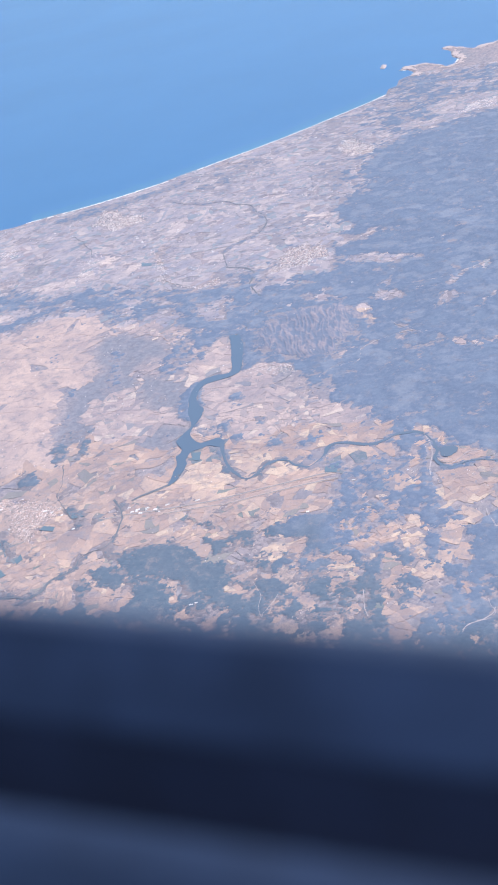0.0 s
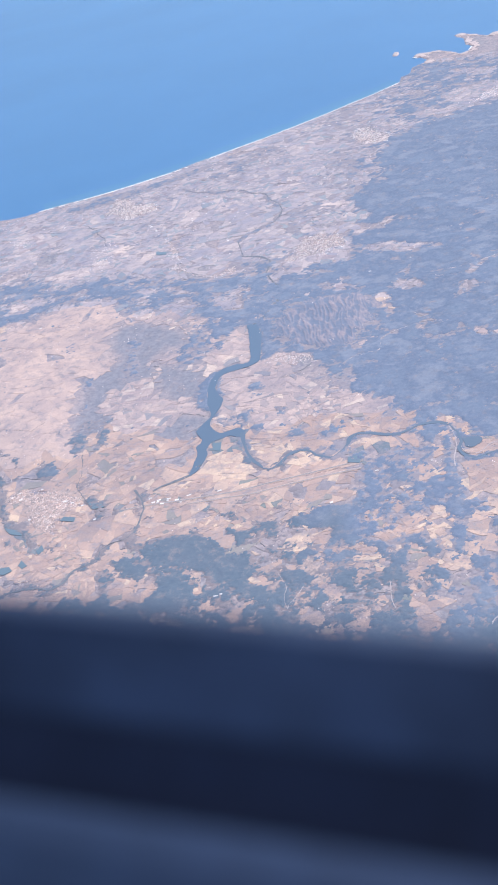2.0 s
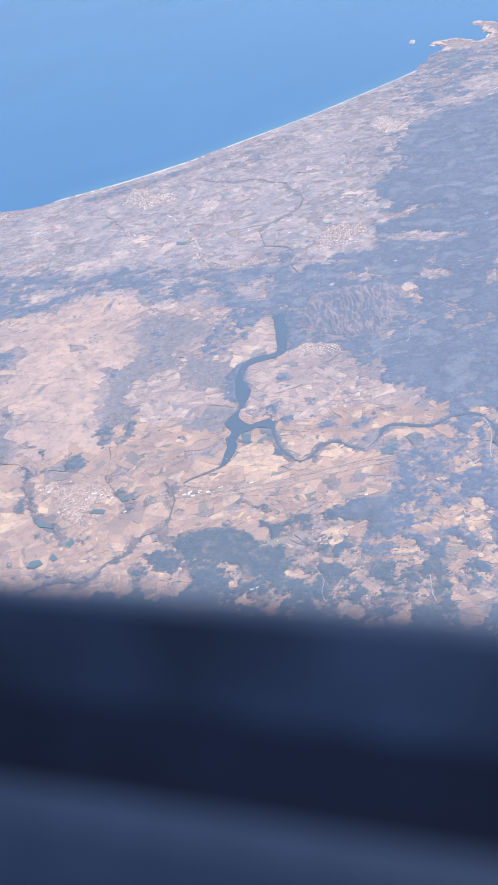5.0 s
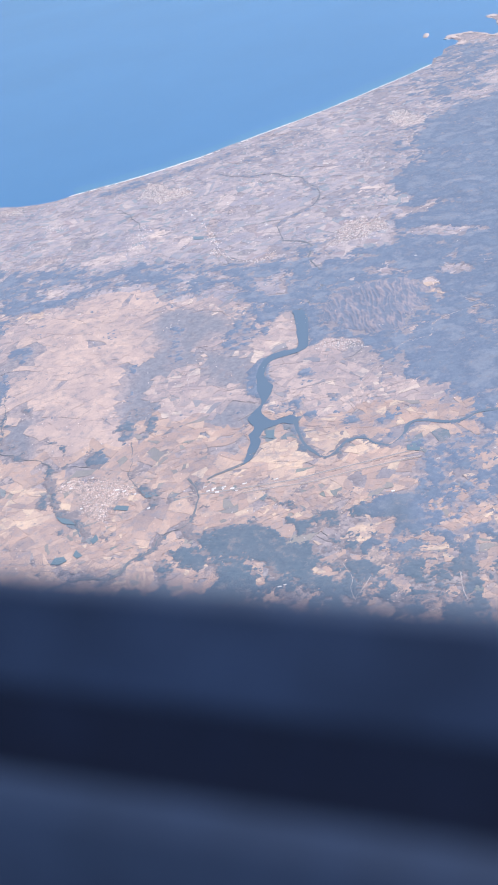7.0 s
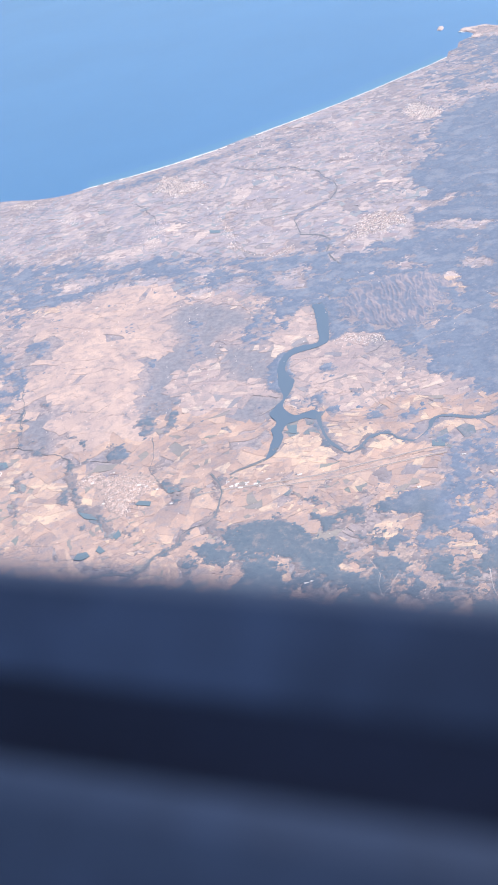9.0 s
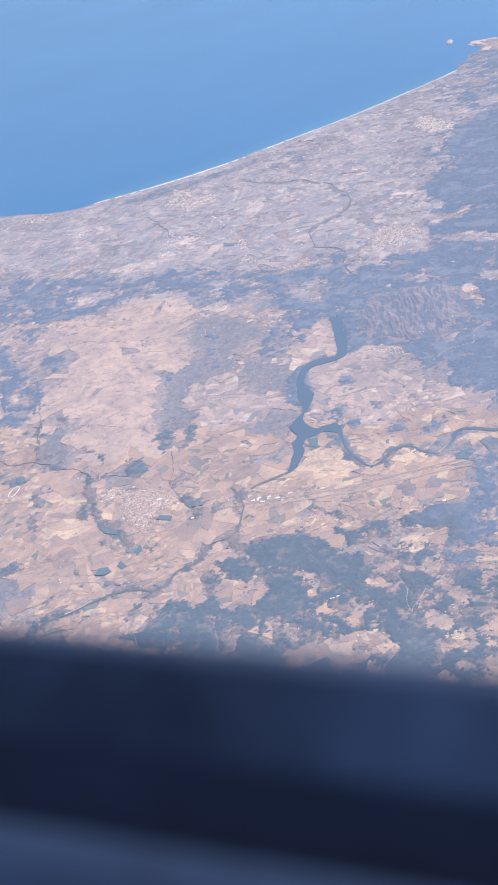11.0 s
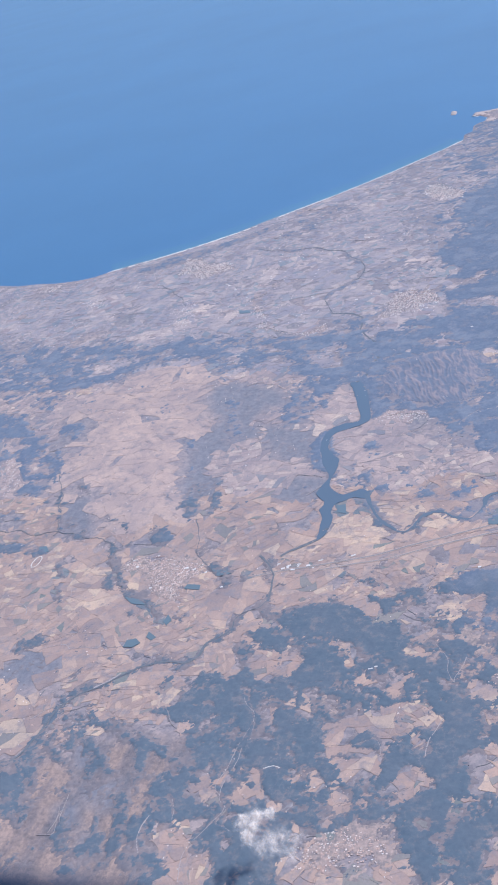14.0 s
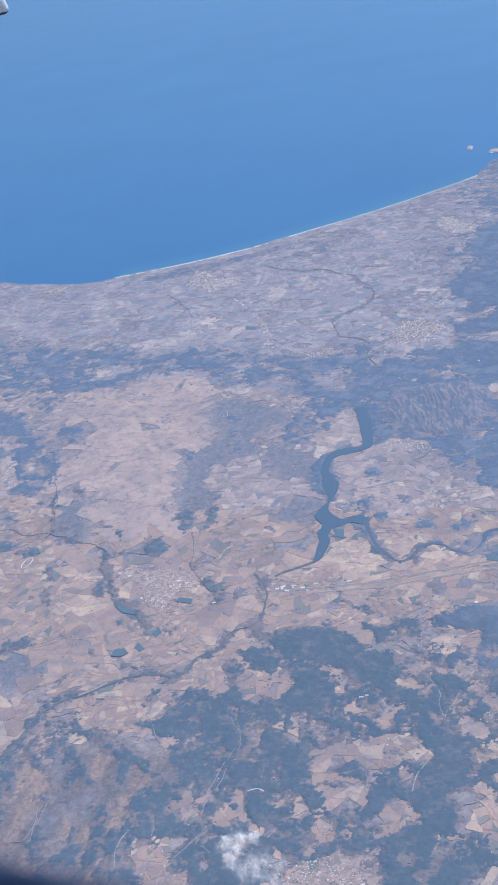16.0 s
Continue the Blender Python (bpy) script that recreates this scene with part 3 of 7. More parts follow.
cover(0.4, 0.45, (-112.3, 117.6), (-111, 118.1), (-110.5, 116.7), (-111.7, 116.5))
cover(1.3, 0.45, (-113.1, 98.2), (-112.5, 99.6), (-110.3, 101.2), (-109, 100), (-111.1, 98.1), (-112, 97.1))
cover(1, 0.45, (-112.6, 97.4), (-113.8, 95.9), (-113.7, 93.3), (-114.2, 90.2), (-114.1, 87.1), (-114, 84.8), (-115.2, 81), (-114.3, 79.5), (-112.7, 82.7), (-111.6, 85.4), (-110, 85.8), (-110.6, 88.4), (-110.2, 90), (-112.1, 89.9), (-112.1, 93), (-112, 96.3))
cover(0.7, 0.45, (-108.8, 88.2), (-108.4, 90.2), (-107.3, 88.4), (-106.3, 85.2), (-104.7, 84), (-105, 82.8), (-107.1, 84.6))
cover(0.6, 0.45, (-107.3, 89), (-105.3, 88.1), (-103.2, 87.4), (-104.6, 88.7), (-105.1, 91.7), (-105.6, 93.5), (-106.9, 94), (-105.3, 91.1), (-105.9, 89.8), (-107.8, 90.7))
cover(1, 0.45, (-109, 96), (-108.3, 96.6), (-107.1, 95), (-108, 94.8))
cover(0.3, 0.45, (-108.5, 94.3), (-106.2, 95.3), (-104.7, 94.2), (-106.9, 93.1))
cover(0.9, 0.45, (-103.6, 93.9), (-101.1, 92.6), (-98.5, 91.1), (-95.6, 90.7), (-92.9, 88.7), (-88.8, 87), (-89.1, 85.8), (-93, 87), (-95.2, 88.4), (-96.2, 87.7), (-94.7, 86.5), (-94.7, 83.9), (-94.6, 81.2), (-95.8, 83.4), (-95.9, 86.4), (-97.5, 88.9), (-99.3, 89.2), (-101.9, 91.2))
cover(0.9, 0.45, (-94.8, 76.3), (-94.8, 77.8), (-94.4, 79.5), (-94.4, 81.5), (-93.7, 79.7), (-93.4, 77.4), (-93.1, 75.2), (-93.9, 74.9))
cover(1, 0.45, (-92.4, 75.4), (-91.8, 78.6), (-91.5, 80.5), (-91.2, 82.4), (-90.5, 82), (-90.3, 78.5), (-90.2, 74.2), (-89.5, 71.2), (-90, 71.1))
cover(0.35, 0.45, (-97.8, 72.4), (-96.1, 73.8), (-94.4, 71.5), (-95.3, 69.4), (-97.6, 69.3))
cover(0.6, 0.45, (-116, 82.2), (-111.5, 83.7), (-110.1, 80.6), (-108.2, 78.2), (-108.2, 76.1), (-111.5, 75.2))
cover(0.8, 0.45, (-99.7, 100.4), (-98.7, 102.7), (-97.8, 104.9), (-97.1, 105.5), (-97.2, 103), (-98.2, 100.8), (-98.2, 98.9), (-99.2, 99.4))
cover(0.4, 0.45, (-98.5, 96.6), (-94.1, 96.8), (-92.4, 94.8), (-96.8, 94.9), (-99.3, 94.5))
cover(0.3, 0.45, (-119.4, 103), (-118.4, 103.8), (-116.7, 102.8), (-117.4, 101.4))
cover(0.6, 0.45, (-116.6, 98.3), (-115.9, 98.8), (-114.2, 97.5), (-115.4, 97.1))
cover(0.5, 0.45, (-103.8, 92.6), (-102.1, 93.6), (-102.1, 91.9))
cover(0.35, 0.6, (-51.1, 130.3), (-47.3, 133.5), (-42.3, 136.8), (-39.1, 137.6), (-36.8, 137.6), (-33.6, 135.3), (-32.5, 133.8), (-30.6, 133.1), (-27.5, 130.2), (-26.1, 132.4), (-18.4, 132.5), (-15.4, 97), (-42, 94.3))
cover(1.3, 0.6, (-46.9, 113.7), (-42.8, 113.9), (-39.2, 105.6), (-44.1, 105.2))
cover(1.3, 0.6, (-26.6, 129.5), (-25.1, 132.4), (-18.2, 129.7), (-17.3, 119.1), (-26, 118.6), (-27.5, 123.9))
cover(1.3, 0.6, (-37.7, 135.2), (-34.9, 134.5), (-34.2, 127.8), (-35.4, 125), (-36.7, 129.2))
cover(1.3, 0.6, (-42.5, 129.1), (-42.1, 131.3), (-41.2, 129.4))
cover(1.3, 0.6, (-40.5, 104.3), (-35.3, 102.5), (-39.8, 101))
cover(-0.7, 0.45, (-50.2, 129.6), (-49, 130.6), (-46.6, 130.6), (-45.3, 129), (-45.2, 130.7), (-44.2, 129), (-45.9, 127.5), (-45.2, 124.5), (-46.6, 124.4), (-47.8, 126.7), (-49.3, 128.1))
cover(-1.85, 0.45, (-43.6, 125.4), (-42.5, 126.6), (-41.5, 126.2), (-41.5, 128.5), (-40.7, 128.8), (-39.7, 127), (-39.6, 124.7), (-40.6, 123.9), (-43, 124.3))
cover(-1.55, 0.45, (-46, 122.2), (-44.6, 123.8), (-42.4, 123.9), (-42.1, 123), (-43.7, 121.9), (-44.4, 121))
cover(-1.95, 0.45, (-44.1, 119.4), (-43.4, 120.4), (-42.2, 121.4), (-41.3, 120.9), (-41.8, 119.3), (-42.6, 119))
cover(-1.45, 0.45, (-48.6, 120.2), (-45, 119.7), (-44.1, 117.8), (-43.4, 117.1), (-42.3, 115.9), (-42.4, 114.4), (-44.8, 115.3), (-46.8, 116.3), (-47.7, 116.9))
cover(-1.65, 0.45, (-40.2, 118), (-40.3, 120.8), (-38.8, 120), (-38.7, 118.7), (-36.4, 116.8), (-35.7, 113), (-36.1, 110.5), (-35.6, 106.4), (-34.6, 103.4), (-35.5, 103.6), (-37.3, 108.1), (-39.1, 112.8), (-40.4, 114.7), (-40.2, 116))
cover(-0.8, 0.45, (-35.6, 105.8), (-33.4, 107.2), (-32.2, 107.3), (-32.3, 105.5), (-33.8, 102.9), (-35.4, 102.8))
cover(-1.95, 0.45, (-38.3, 121.3), (-38.4, 124.2), (-38, 127), (-38.3, 130.1), (-37.2, 130.1), (-36, 126.4), (-34.7, 125), (-34.3, 122.3), (-34.5, 120), (-35.4, 122.2), (-35.8, 120), (-37, 121.5))
cover(-0.9, 0.45, (-33.4, 119.5), (-34, 123.6), (-33.7, 125.2), (-33, 125.2), (-32.2, 121.7), (-31.4, 119.7), (-30, 119), (-31.7, 118.2))
cover(-1.5, 0.45, (-32.4, 124.2), (-32.8, 127.2), (-32.8, 130.2), (-31.5, 130.7), (-30.4, 128), (-28.9, 128), (-28.6, 125.9), (-29.7, 124.5), (-28.1, 122.5), (-27.4, 120.5), (-28, 118.4), (-29.8, 119), (-29.9, 121.8), (-31.3, 123.7))
cover(-1.85, 0.45, (-30.6, 133.1), (-27.4, 133.1), (-26.5, 130.9), (-28.1, 128.2), (-29.4, 127.8), (-30.1, 130.1))
cover(-1.65, 0.45, (-31.9, 132.3), (-31.2, 132.9), (-31.1, 131))
cover(-1.95, 0.45, (-36.2, 117.1), (-35.2, 118.7), (-34, 118.3), (-34, 116.8), (-35.2, 116.5))
cover(-1.95, 0.45, (-33, 113.1), (-33.1, 115.7), (-32.4, 117.2), (-31.1, 116.1), (-31.5, 114.5), (-32.3, 112.9))
cover(-1.75, 0.45, (-34.9, 115.6), (-33.5, 116.5), (-33.4, 114.9))
cover(-1.65, 0.45, (-34.3, 118.8), (-32.5, 117.7), (-33.2, 116.9))
cover(-1.45, 0.45, (-28.8, 116.2), (-27.9, 117.7), (-26.7, 117.1), (-27.2, 115.7))
cover(-0.9, 0.45, (-26.4, 118), (-18.7, 117.5), (-18.5, 115.8), (-24.8, 115.8))
cover(-0.55, 0.45, (-35.4, 113.1), (-32.4, 112.6), (-30.7, 112.1), (-29.1, 111), (-30.5, 108.5), (-31, 106.7), (-32.4, 107.8), (-33.7, 106.4), (-34.9, 108.8))
cover(-0.6, 0.45, (-29.3, 113.4), (-27, 114.3), (-26.6, 112.4), (-28.6, 111.5))
cover(-1.55, 0.45, (-26.4, 104.4), (-24, 104), (-23.5, 103.1), (-25, 102.7))
cover(-0.6, 0.45, (-39.5, 132.1), (-37.3, 133.1), (-36.9, 131.3))
cover(-0.45, 0.45, (-47.1, 132.8), (-41.8, 134.4), (-41.5, 136), (-42.2, 131.9), (-44.9, 131.1))
cover(-0.4, 0.45, (-45.9, 109.9), (-41.9, 110.2), (-41.5, 108.4), (-45.3, 107.5))
cover(-0.6, 0.45, (-23.6, 106.8), (-20.6, 107), (-20.5, 105.3), (-22.6, 104.6))
cover(1, 0.45, (-42.1, 137.4), (-39.4, 139.2), (-37.1, 139.2), (-34.7, 134.4), (-35.4, 132.1), (-37.8, 132.9), (-40.1, 135.2))
cover(1.4, 0.45, (-39.3, 140), (-40.5, 150.2), (-39.7, 151.2), (-37.4, 141.6), (-36.3, 139.8), (-37.5, 139))
cover(0.8, 0.45, (-46, 146.7), (-41.5, 147.6), (-40.5, 145.8), (-42.6, 143.3), (-42.7, 141.5), (-45.3, 142.3), (-47.2, 143.3))
cover(1, 0.45, (-45.5, 152.1), (-42.7, 152), (-42, 148.4), (-44.1, 148.3))
cover(0.6, 0.45, (-48.8, 139.9), (-42.8, 139.2), (-41.7, 136.8), (-42.7, 134.2), (-46.7, 135), (-49.6, 134.9), (-51.2, 136.6), (-49.6, 139.1))
cover(0.8, 0.45, (-49.7, 145.9), (-48.5, 145.2), (-46.7, 142.5), (-48.5, 143.1))
cover(0.6, 0.45, (-46.1, 155.8), (-41.5, 152.9), (-39.4, 152.9), (-41.1, 150.9), (-44.8, 151.9))
cover(0.5, 0.45, (-34.3, 152.8), (-30.4, 151.8), (-25.4, 149.1), (-29.1, 148.8), (-33.1, 150.1))
cover(0.4, 0.45, (-30.2, 141.9), (-27.4, 142.4), (-24.5, 141.3), (-28, 140.7))
cover(1.7, 1.6, (-19.8, 148.2), (-27.1, 149.6), (-32.2, 150.8), (-35.5, 153.3), (-40.1, 156.4), (-44.2, 156.5), (-47.7, 158.6), (-51.4, 160.7), (-53.2, 163.8), (-56, 163.9), (-59.6, 167.2), (-62.3, 168.6), (-64.3, 172), (-62.2, 173), (-65.9, 177.8), (-68.4, 182.7), (-64.6, 187.2), (-68.3, 197), (-68.3, 202.4), (-71.3, 208.6), (-77.4, 216), (-80.3, 216.4), (-84.7, 221.7), (-88.3, 223.8), (-86.2, 226.7), (-80.5, 227.4), (-76.4, 228.3), (-77, 236.9), (-80, 242.8), (-79.1, 248), (-79, 257.2), (-83.5, 262.4), (-86.8, 275.8), (-85.4, 284), (-85.3, 298.2), (-85.9, 308.4), (-85.1, 321.2), (-81, 327.9), (-78.6, 334.9), (-67.8, 336.4), (-62, 345.8), (-50.8, 347.2), (-30.1, 347.9), (-9.3, 211.6))
cover(0.15, 2.5, (-94.5, 384.1), (-98.6, 413.7), (-84.1, 408.7), (-58.4, 410.5), (-42.4, 409.2), (-36.5, 341.2), (-61.4, 342.1), (-67.8, 336.4), (-78.1, 331.8), (-81.6, 322.1), (-86.8, 316.4), (-89.1, 348.6))
cover(-0.55, 3, (-114.3, 352.6), (-98.2, 391.2), (-87.6, 360.5), (-85, 329.3), (-87.9, 309), (-86.6, 288.9), (-86.8, 275.8), (-89.2, 259.8))
cover(-1.9, 1, (-77.4, 362.5), (-69.2, 368.6), (-61.9, 372), (-50.3, 371.1), (-47.9, 349.6), (-59, 350.6), (-65.4, 344.3), (-71.8, 338), (-80.7, 339.8), (-81.6, 346.2), (-75.2, 346.5), (-68, 349))
cover(-1.6, 1, (-76.2, 393.1), (-73.2, 393.8), (-63.1, 388), (-62.2, 381.1), (-74.1, 387))
cover(-1.9, 1, (-79.3, 245.9), (-79.6, 250), (-74.3, 250.7), (-71.1, 253.3), (-69.5, 251.4), (-73.3, 246.2), (-76.2, 245.5))
cover(-1.15, 1, (-76.3, 236.7), (-71.7, 239.1), (-63.5, 234.9), (-58.8, 233.5), (-58.8, 230), (-63.9, 230), (-70.2, 232.7), (-74.3, 231.6))
cover(-1.4, 1, (-57, 233.6), (-54.9, 234.1), (-53.9, 231), (-55.6, 230.4))
cover(-1.9, 1, (-62.6, 210.6), (-61.8, 215.4), (-59.3, 215.3), (-58.1, 212.9), (-59.6, 209.7))
cover(-1.6, 1, (-58.2, 213.6), (-55.7, 215.2), (-54.9, 212.2), (-57, 211))
cover(-1.6, 1, (-61, 219), (-59.9, 221.3), (-59.8, 217.9))
cover(-1.1, 1, (-54.3, 216.3), (-47.7, 215.7), (-45.4, 217.3), (-44.3, 222.5), (-40.6, 223.6), (-39, 226.1), (-37.3, 224.7), (-42.1, 220.1), (-44.3, 214.2), (-48.5, 213), (-53.2, 213.8))
cover(-1.3, 1, (-46.8, 225.2), (-45, 227.2), (-44.4, 223.8), (-45.3, 223))
cover(-1.1, 1, (-45.9, 204.4), (-46.2, 210.4), (-43.5, 209.9), (-43.9, 204.1))
cover(-1.1, 1, (-37.6, 201), (-37, 205.7), (-35.6, 209.4), (-32.9, 216.4), (-32.6, 213.6), (-35.7, 205), (-37, 201.1))
cover(-1.9, 1, (-67, 202.5), (-65.6, 207), (-64.8, 209.2), (-62.6, 205.8), (-58.9, 200.7), (-60.3, 198), (-62.9, 200.9), (-66.2, 201.5))
cover(-1.4, 1, (-54.6, 197.3), (-52.8, 198.4), (-50.7, 196.2), (-50.2, 192), (-51.6, 190.4), (-53, 193))
cover(-1.3, 1, (-52.1, 187.7), (-50.3, 188.7), (-48.3, 186.6), (-49.6, 185.1))
cover(-1.2, 1, (-46, 186.8), (-44.9, 187.6), (-43.8, 185.3))
cover(-1.9, 1, (-40.5, 188.3), (-38.8, 189.4), (-36.9, 187.1), (-38, 185), (-39.5, 185.1))
cover(-1.5, 1, (-36.6, 186.9), (-34.2, 188.2), (-30.1, 192), (-29.5, 186.3), (-33.9, 186), (-35.8, 185.2))
cover(-1.2, 1, (-44.4, 191.3), (-43.5, 191.5), (-42.8, 188.4))
cover(-0.8, 1, (-60.6, 191.1), (-54.6, 191.5), (-53.1, 190.2), (-57.8, 189.6))
cover(-1.1, 1, (-79.6, 213.9), (-77.2, 215.3), (-71.2, 213.5), (-70.4, 210.4), (-76.1, 211.3))
cover(-1, 1, (-82.9, 260.3), (-80.7, 260.9), (-78.5, 256.3), (-80.1, 255.4))
cover(-1.9, 1, (-68.7, 203.8), (-70.5, 205.7), (-69.8, 208.3), (-67.7, 206.1))
TRACK_PINES_EDGE = [(-96, 96.6), (-95.1, 95.4), (-94, 94), (-92.6, 93)]
TRACK_RIDGE = [(-103.7, 80.3), (-103.1, 77.6), (-102.9, 76.2), (-102.1, 74.5), (-102.2, 73.1)]
TRACK_SPUR = [(-103.4, 77.2), (-103.2, 75.8), (-102.7, 73.5), (-104.8, 72.9)]
TRACK_COMBE = [(-90.5, 77.8), (-90.6, 76.3), (-90.4, 74.1), (-89.4, 71.9)]
TRACK_FIRE = [(-88.4, 80.7), (-87.5, 79.0), (-87.2, 77.7)]
ROAD_FOREST = [(-79.1, 77.1), (-80.2, 77.8), (-81.3, 78), (-81.3, 78.8), (-80.9, 80.3), (-82.1, 81.4), (-82.4, 82.2), (-82.5, 83.6), (-82.4, 84.6)]
ROAD_VILLAGE = [(-82.1, 86.8), (-81.9, 88.8), (-82, 91.6), (-81.2, 92.3), (-81.6, 94.3), (-82.4, 96.9), (-83.9, 98.3), (-84.9, 99.8)]
ROAD_WEIR = [(-78, 87.2), (-77.4, 87.6), (-76.7, 87.9), (-75.7, 87.7)]
ROAD_POND = [(-66.9, 92.4), (-65.8, 93.1), (-64.5, 94), (-63.6, 93.1), (-63, 91.4), (-63.2, 90.3)]
ROAD_GLEN = [(-59.8, 112.8), (-58.4, 111), (-57.3, 109.6), (-57.1, 107.7), (-56.4, 105.9), (-55.8, 104.9)]
ROAD_GLEN_EAST = [(-54.9, 110.1), (-55.1, 108.7), (-55.5, 107.2), (-55.9, 106), (-55.8, 104.9)]
LANE_RIVER = [(-124.1, 107.3), (-122.7, 108.4), (-119.7, 109.2), (-118.3, 108), (-115.9, 108.6), (-113.8, 108.5), (-112.8, 109.5), (-111.2, 108.7), (-109.2, 109.4), (-109.1, 111.1)]
LANE_LOOP = [(-112.4, 106.7), (-109.6, 107.3), (-107.3, 107.3), (-106.7, 106.5), (-107.6, 105.3), (-109.3, 103.8)]
LANE_WEST = [(-136.9, 118.7), (-134, 118.8), (-132.3, 117.8), (-131.5, 116)]
LANE_PLAIN = [(-117.2, 92.7), (-114.8, 95.3), (-112.6, 96.5)]
ROAD_LAKE_HEAD = [(-96.6, 197.2), (-93.8, 199), (-90.9, 199.1), (-90.1, 201.9), (-89.3, 203.1)]
ROAD_GORGE = [(-94, 205.3), (-93.8, 208.8), (-93.9, 211.9)]
ROAD_SLOPE = [(-65.8, 175.6), (-65.6, 177.2), (-64.5, 179.1), (-63.2, 180.8), (-60.1, 181.9)]
LANE_NORTH = [(-102.6, 197.9), (-100.9, 198.8), (-98.2, 198.3)]
ROAD_BRIDGE = [(-90.3, 152), (-88.8, 154.1), (-87.3, 156.6)]
ROAD_EAST_RIDGE = [(-26.8, 132.4), (-26.2, 130.6), (-25.4, 129.2), (-24.8, 127.8), (-23.8, 127.9)]
ROAD_EAST_WOOD = [(-23.9, 111.3), (-23.5, 110.2), (-22.6, 108.5), (-23.5, 107.1), (-24.7, 106.6), (-25.9, 105.5), (-26.3, 104.1)]
TRACK_EAST_WOOD = [(-42.3, 112.3), (-41.7, 110.4), (-41.1, 108.4), (-40.1, 106.4)]
ROAD_OXBOW = [(-37.8, 150.1), (-37.3, 147.5), (-36, 145.4), (-34.2, 144.9), (-33, 146.4), (-32, 148.1), (-30, 148.8)]
ROAD_HILL_EAST = [(-58.6, 202.6), (-56.3, 200.1), (-54.7, 198.1), (-51.6, 195.2), (-47.3, 191.9)]
gully(0.55, (-99.9, 91.3), (-96.7, 89.7), (-95.6, 86.8), (-95.1, 83), (-95, 79.2), (-94.4, 76.2), (-93.5, 73.3))
gully(0.5, (-96.7, 89.7), (-92.1, 87.7), (-87.9, 86.6), (-84, 85.3))
gully(0.7, (-90.7, 85.4), (-91.1, 82.5), (-91.7, 80.1), (-91.1, 77.1), (-90.8, 73.7), (-90.1, 70.5))
gully(0.3, (-113.5, 96.8), (-113.7, 92.7), (-113, 88.9), (-113.5, 84.8), (-116.4, 83.4))
gully(0.3, (-113.3, 84.9), (-110.6, 80.9), (-109.4, 77.2), (-108.5, 74.6))
gully(0.25, (-112.9, 88.7), (-109.4, 86.7), (-106.2, 85), (-104.9, 83.9))
gully(0.25, (-108.3, 96.2), (-106.7, 92.9), (-103.1, 92.2), (-99.8, 93.1), (-98.6, 95.5), (-94.8, 97))
gully(0.35, (-99.8, 102.3), (-97.8, 104.3), (-96.8, 105.9))
gully(0.7, (-96, 73.8), (-97.5, 71.8), (-98.1, 68.4))
gully(0.15, (-107.4, 90.7), (-106.8, 87.5), (-105.8, 84.6))
scrub((-125.8, 197.5), (-121.9, 200.1), (-109, 194.8), (-104.6, 189.6), (-110.2, 186.6), (-111.4, 182.6), (-107.7, 174.2), (-110.7, 170.4), (-111.7, 168.1), (-114.3, 166.7), (-114.5, 161.1), (-108.5, 158.4), (-108.5, 155.3), (-109.8, 147), (-110.8, 143.9), (-113.3, 144.5), (-116.7, 150.9), (-115.8, 154.3), (-118.8, 162.7), (-120.4, 169.4), (-123.6, 173.9), (-119.6, 176.9), (-117.8, 182.2), (-124.6, 189.3))
scrub((-106.7, 173.1), (-105.9, 178), (-96.6, 176.2), (-93.3, 167.3), (-92.5, 160.9), (-94.4, 165), (-99.3, 165.7), (-103.5, 171))
scrub((-98.1, 155.3), (-93.6, 158.7), (-87.5, 157.2), (-87.4, 151.4), (-91, 150.6), (-96.8, 151.4))
scrub((-127.5, 105.8), (-125.4, 107.6), (-121.7, 106.7), (-118.1, 104.6), (-119.4, 103), (-118.9, 100.4), (-123.2, 99.1), (-128.5, 100.8))
cover(-0.5, 0.9, (-107, 88.4), (-102.8, 87.5), (-98.7, 84.7), (-96.5, 81.2), (-96.7, 77.8), (-99.4, 78.3), (-101.1, 79.9), (-103.3, 82.5))
scrub((-142.4, 150.6), (-137.1, 151.8), (-130.6, 140.7), (-133.6, 139.5), (-136.7, 141))
scrub((-77.3, 116), (-74.3, 117.8), (-70.2, 115.8), (-71.6, 114.3))
cover(-0.5, 0.9, (-102, 74.1), (-99.6, 75.6), (-95.9, 72), (-98, 69.9), (-101.1, 69.8))
cover(-0.5, 0.9, (-94.3, 83.6), (-94.1, 86.6), (-92.1, 86), (-91.5, 82.2))
stubble((-66.1, 118), (-62.8, 120.8), (-58.7, 124.3), (-56.4, 122.7), (-57, 119.6), (-60.8, 116.4), (-64.4, 115.8))
stubble((-123.5, 99.3), (-119.6, 100.5), (-118.4, 97.5), (-120.8, 96.4))
stubble((-116.9, 99.8), (-114.4, 100.6), (-113.1, 97.6), (-115.1, 97.3))
stubble((-134, 127.5), (-136.1, 132.9), (-132.6, 131.2), (-131.4, 127.6))
stubble((-125.5, 127), (-125.7, 129.8), (-122.1, 129.2), (-121.4, 126.7))
stubble((-125.6, 120.2), (-120.2, 122.8), (-115.4, 120.7), (-117.5, 118.4), (-122.8, 118.1))
stubble((-80.4, 124.7), (-78.1, 129.9), (-76.3, 126.1), (-79, 124.9))
stubble((-82.5, 145.7), (-76.7, 145.2), (-71.6, 139.9), (-75.2, 134.3), (-82.4, 138.7))
stubble((-76.3, 147.8), (-68.6, 146.9), (-69.1, 141.9), (-72, 141.8))
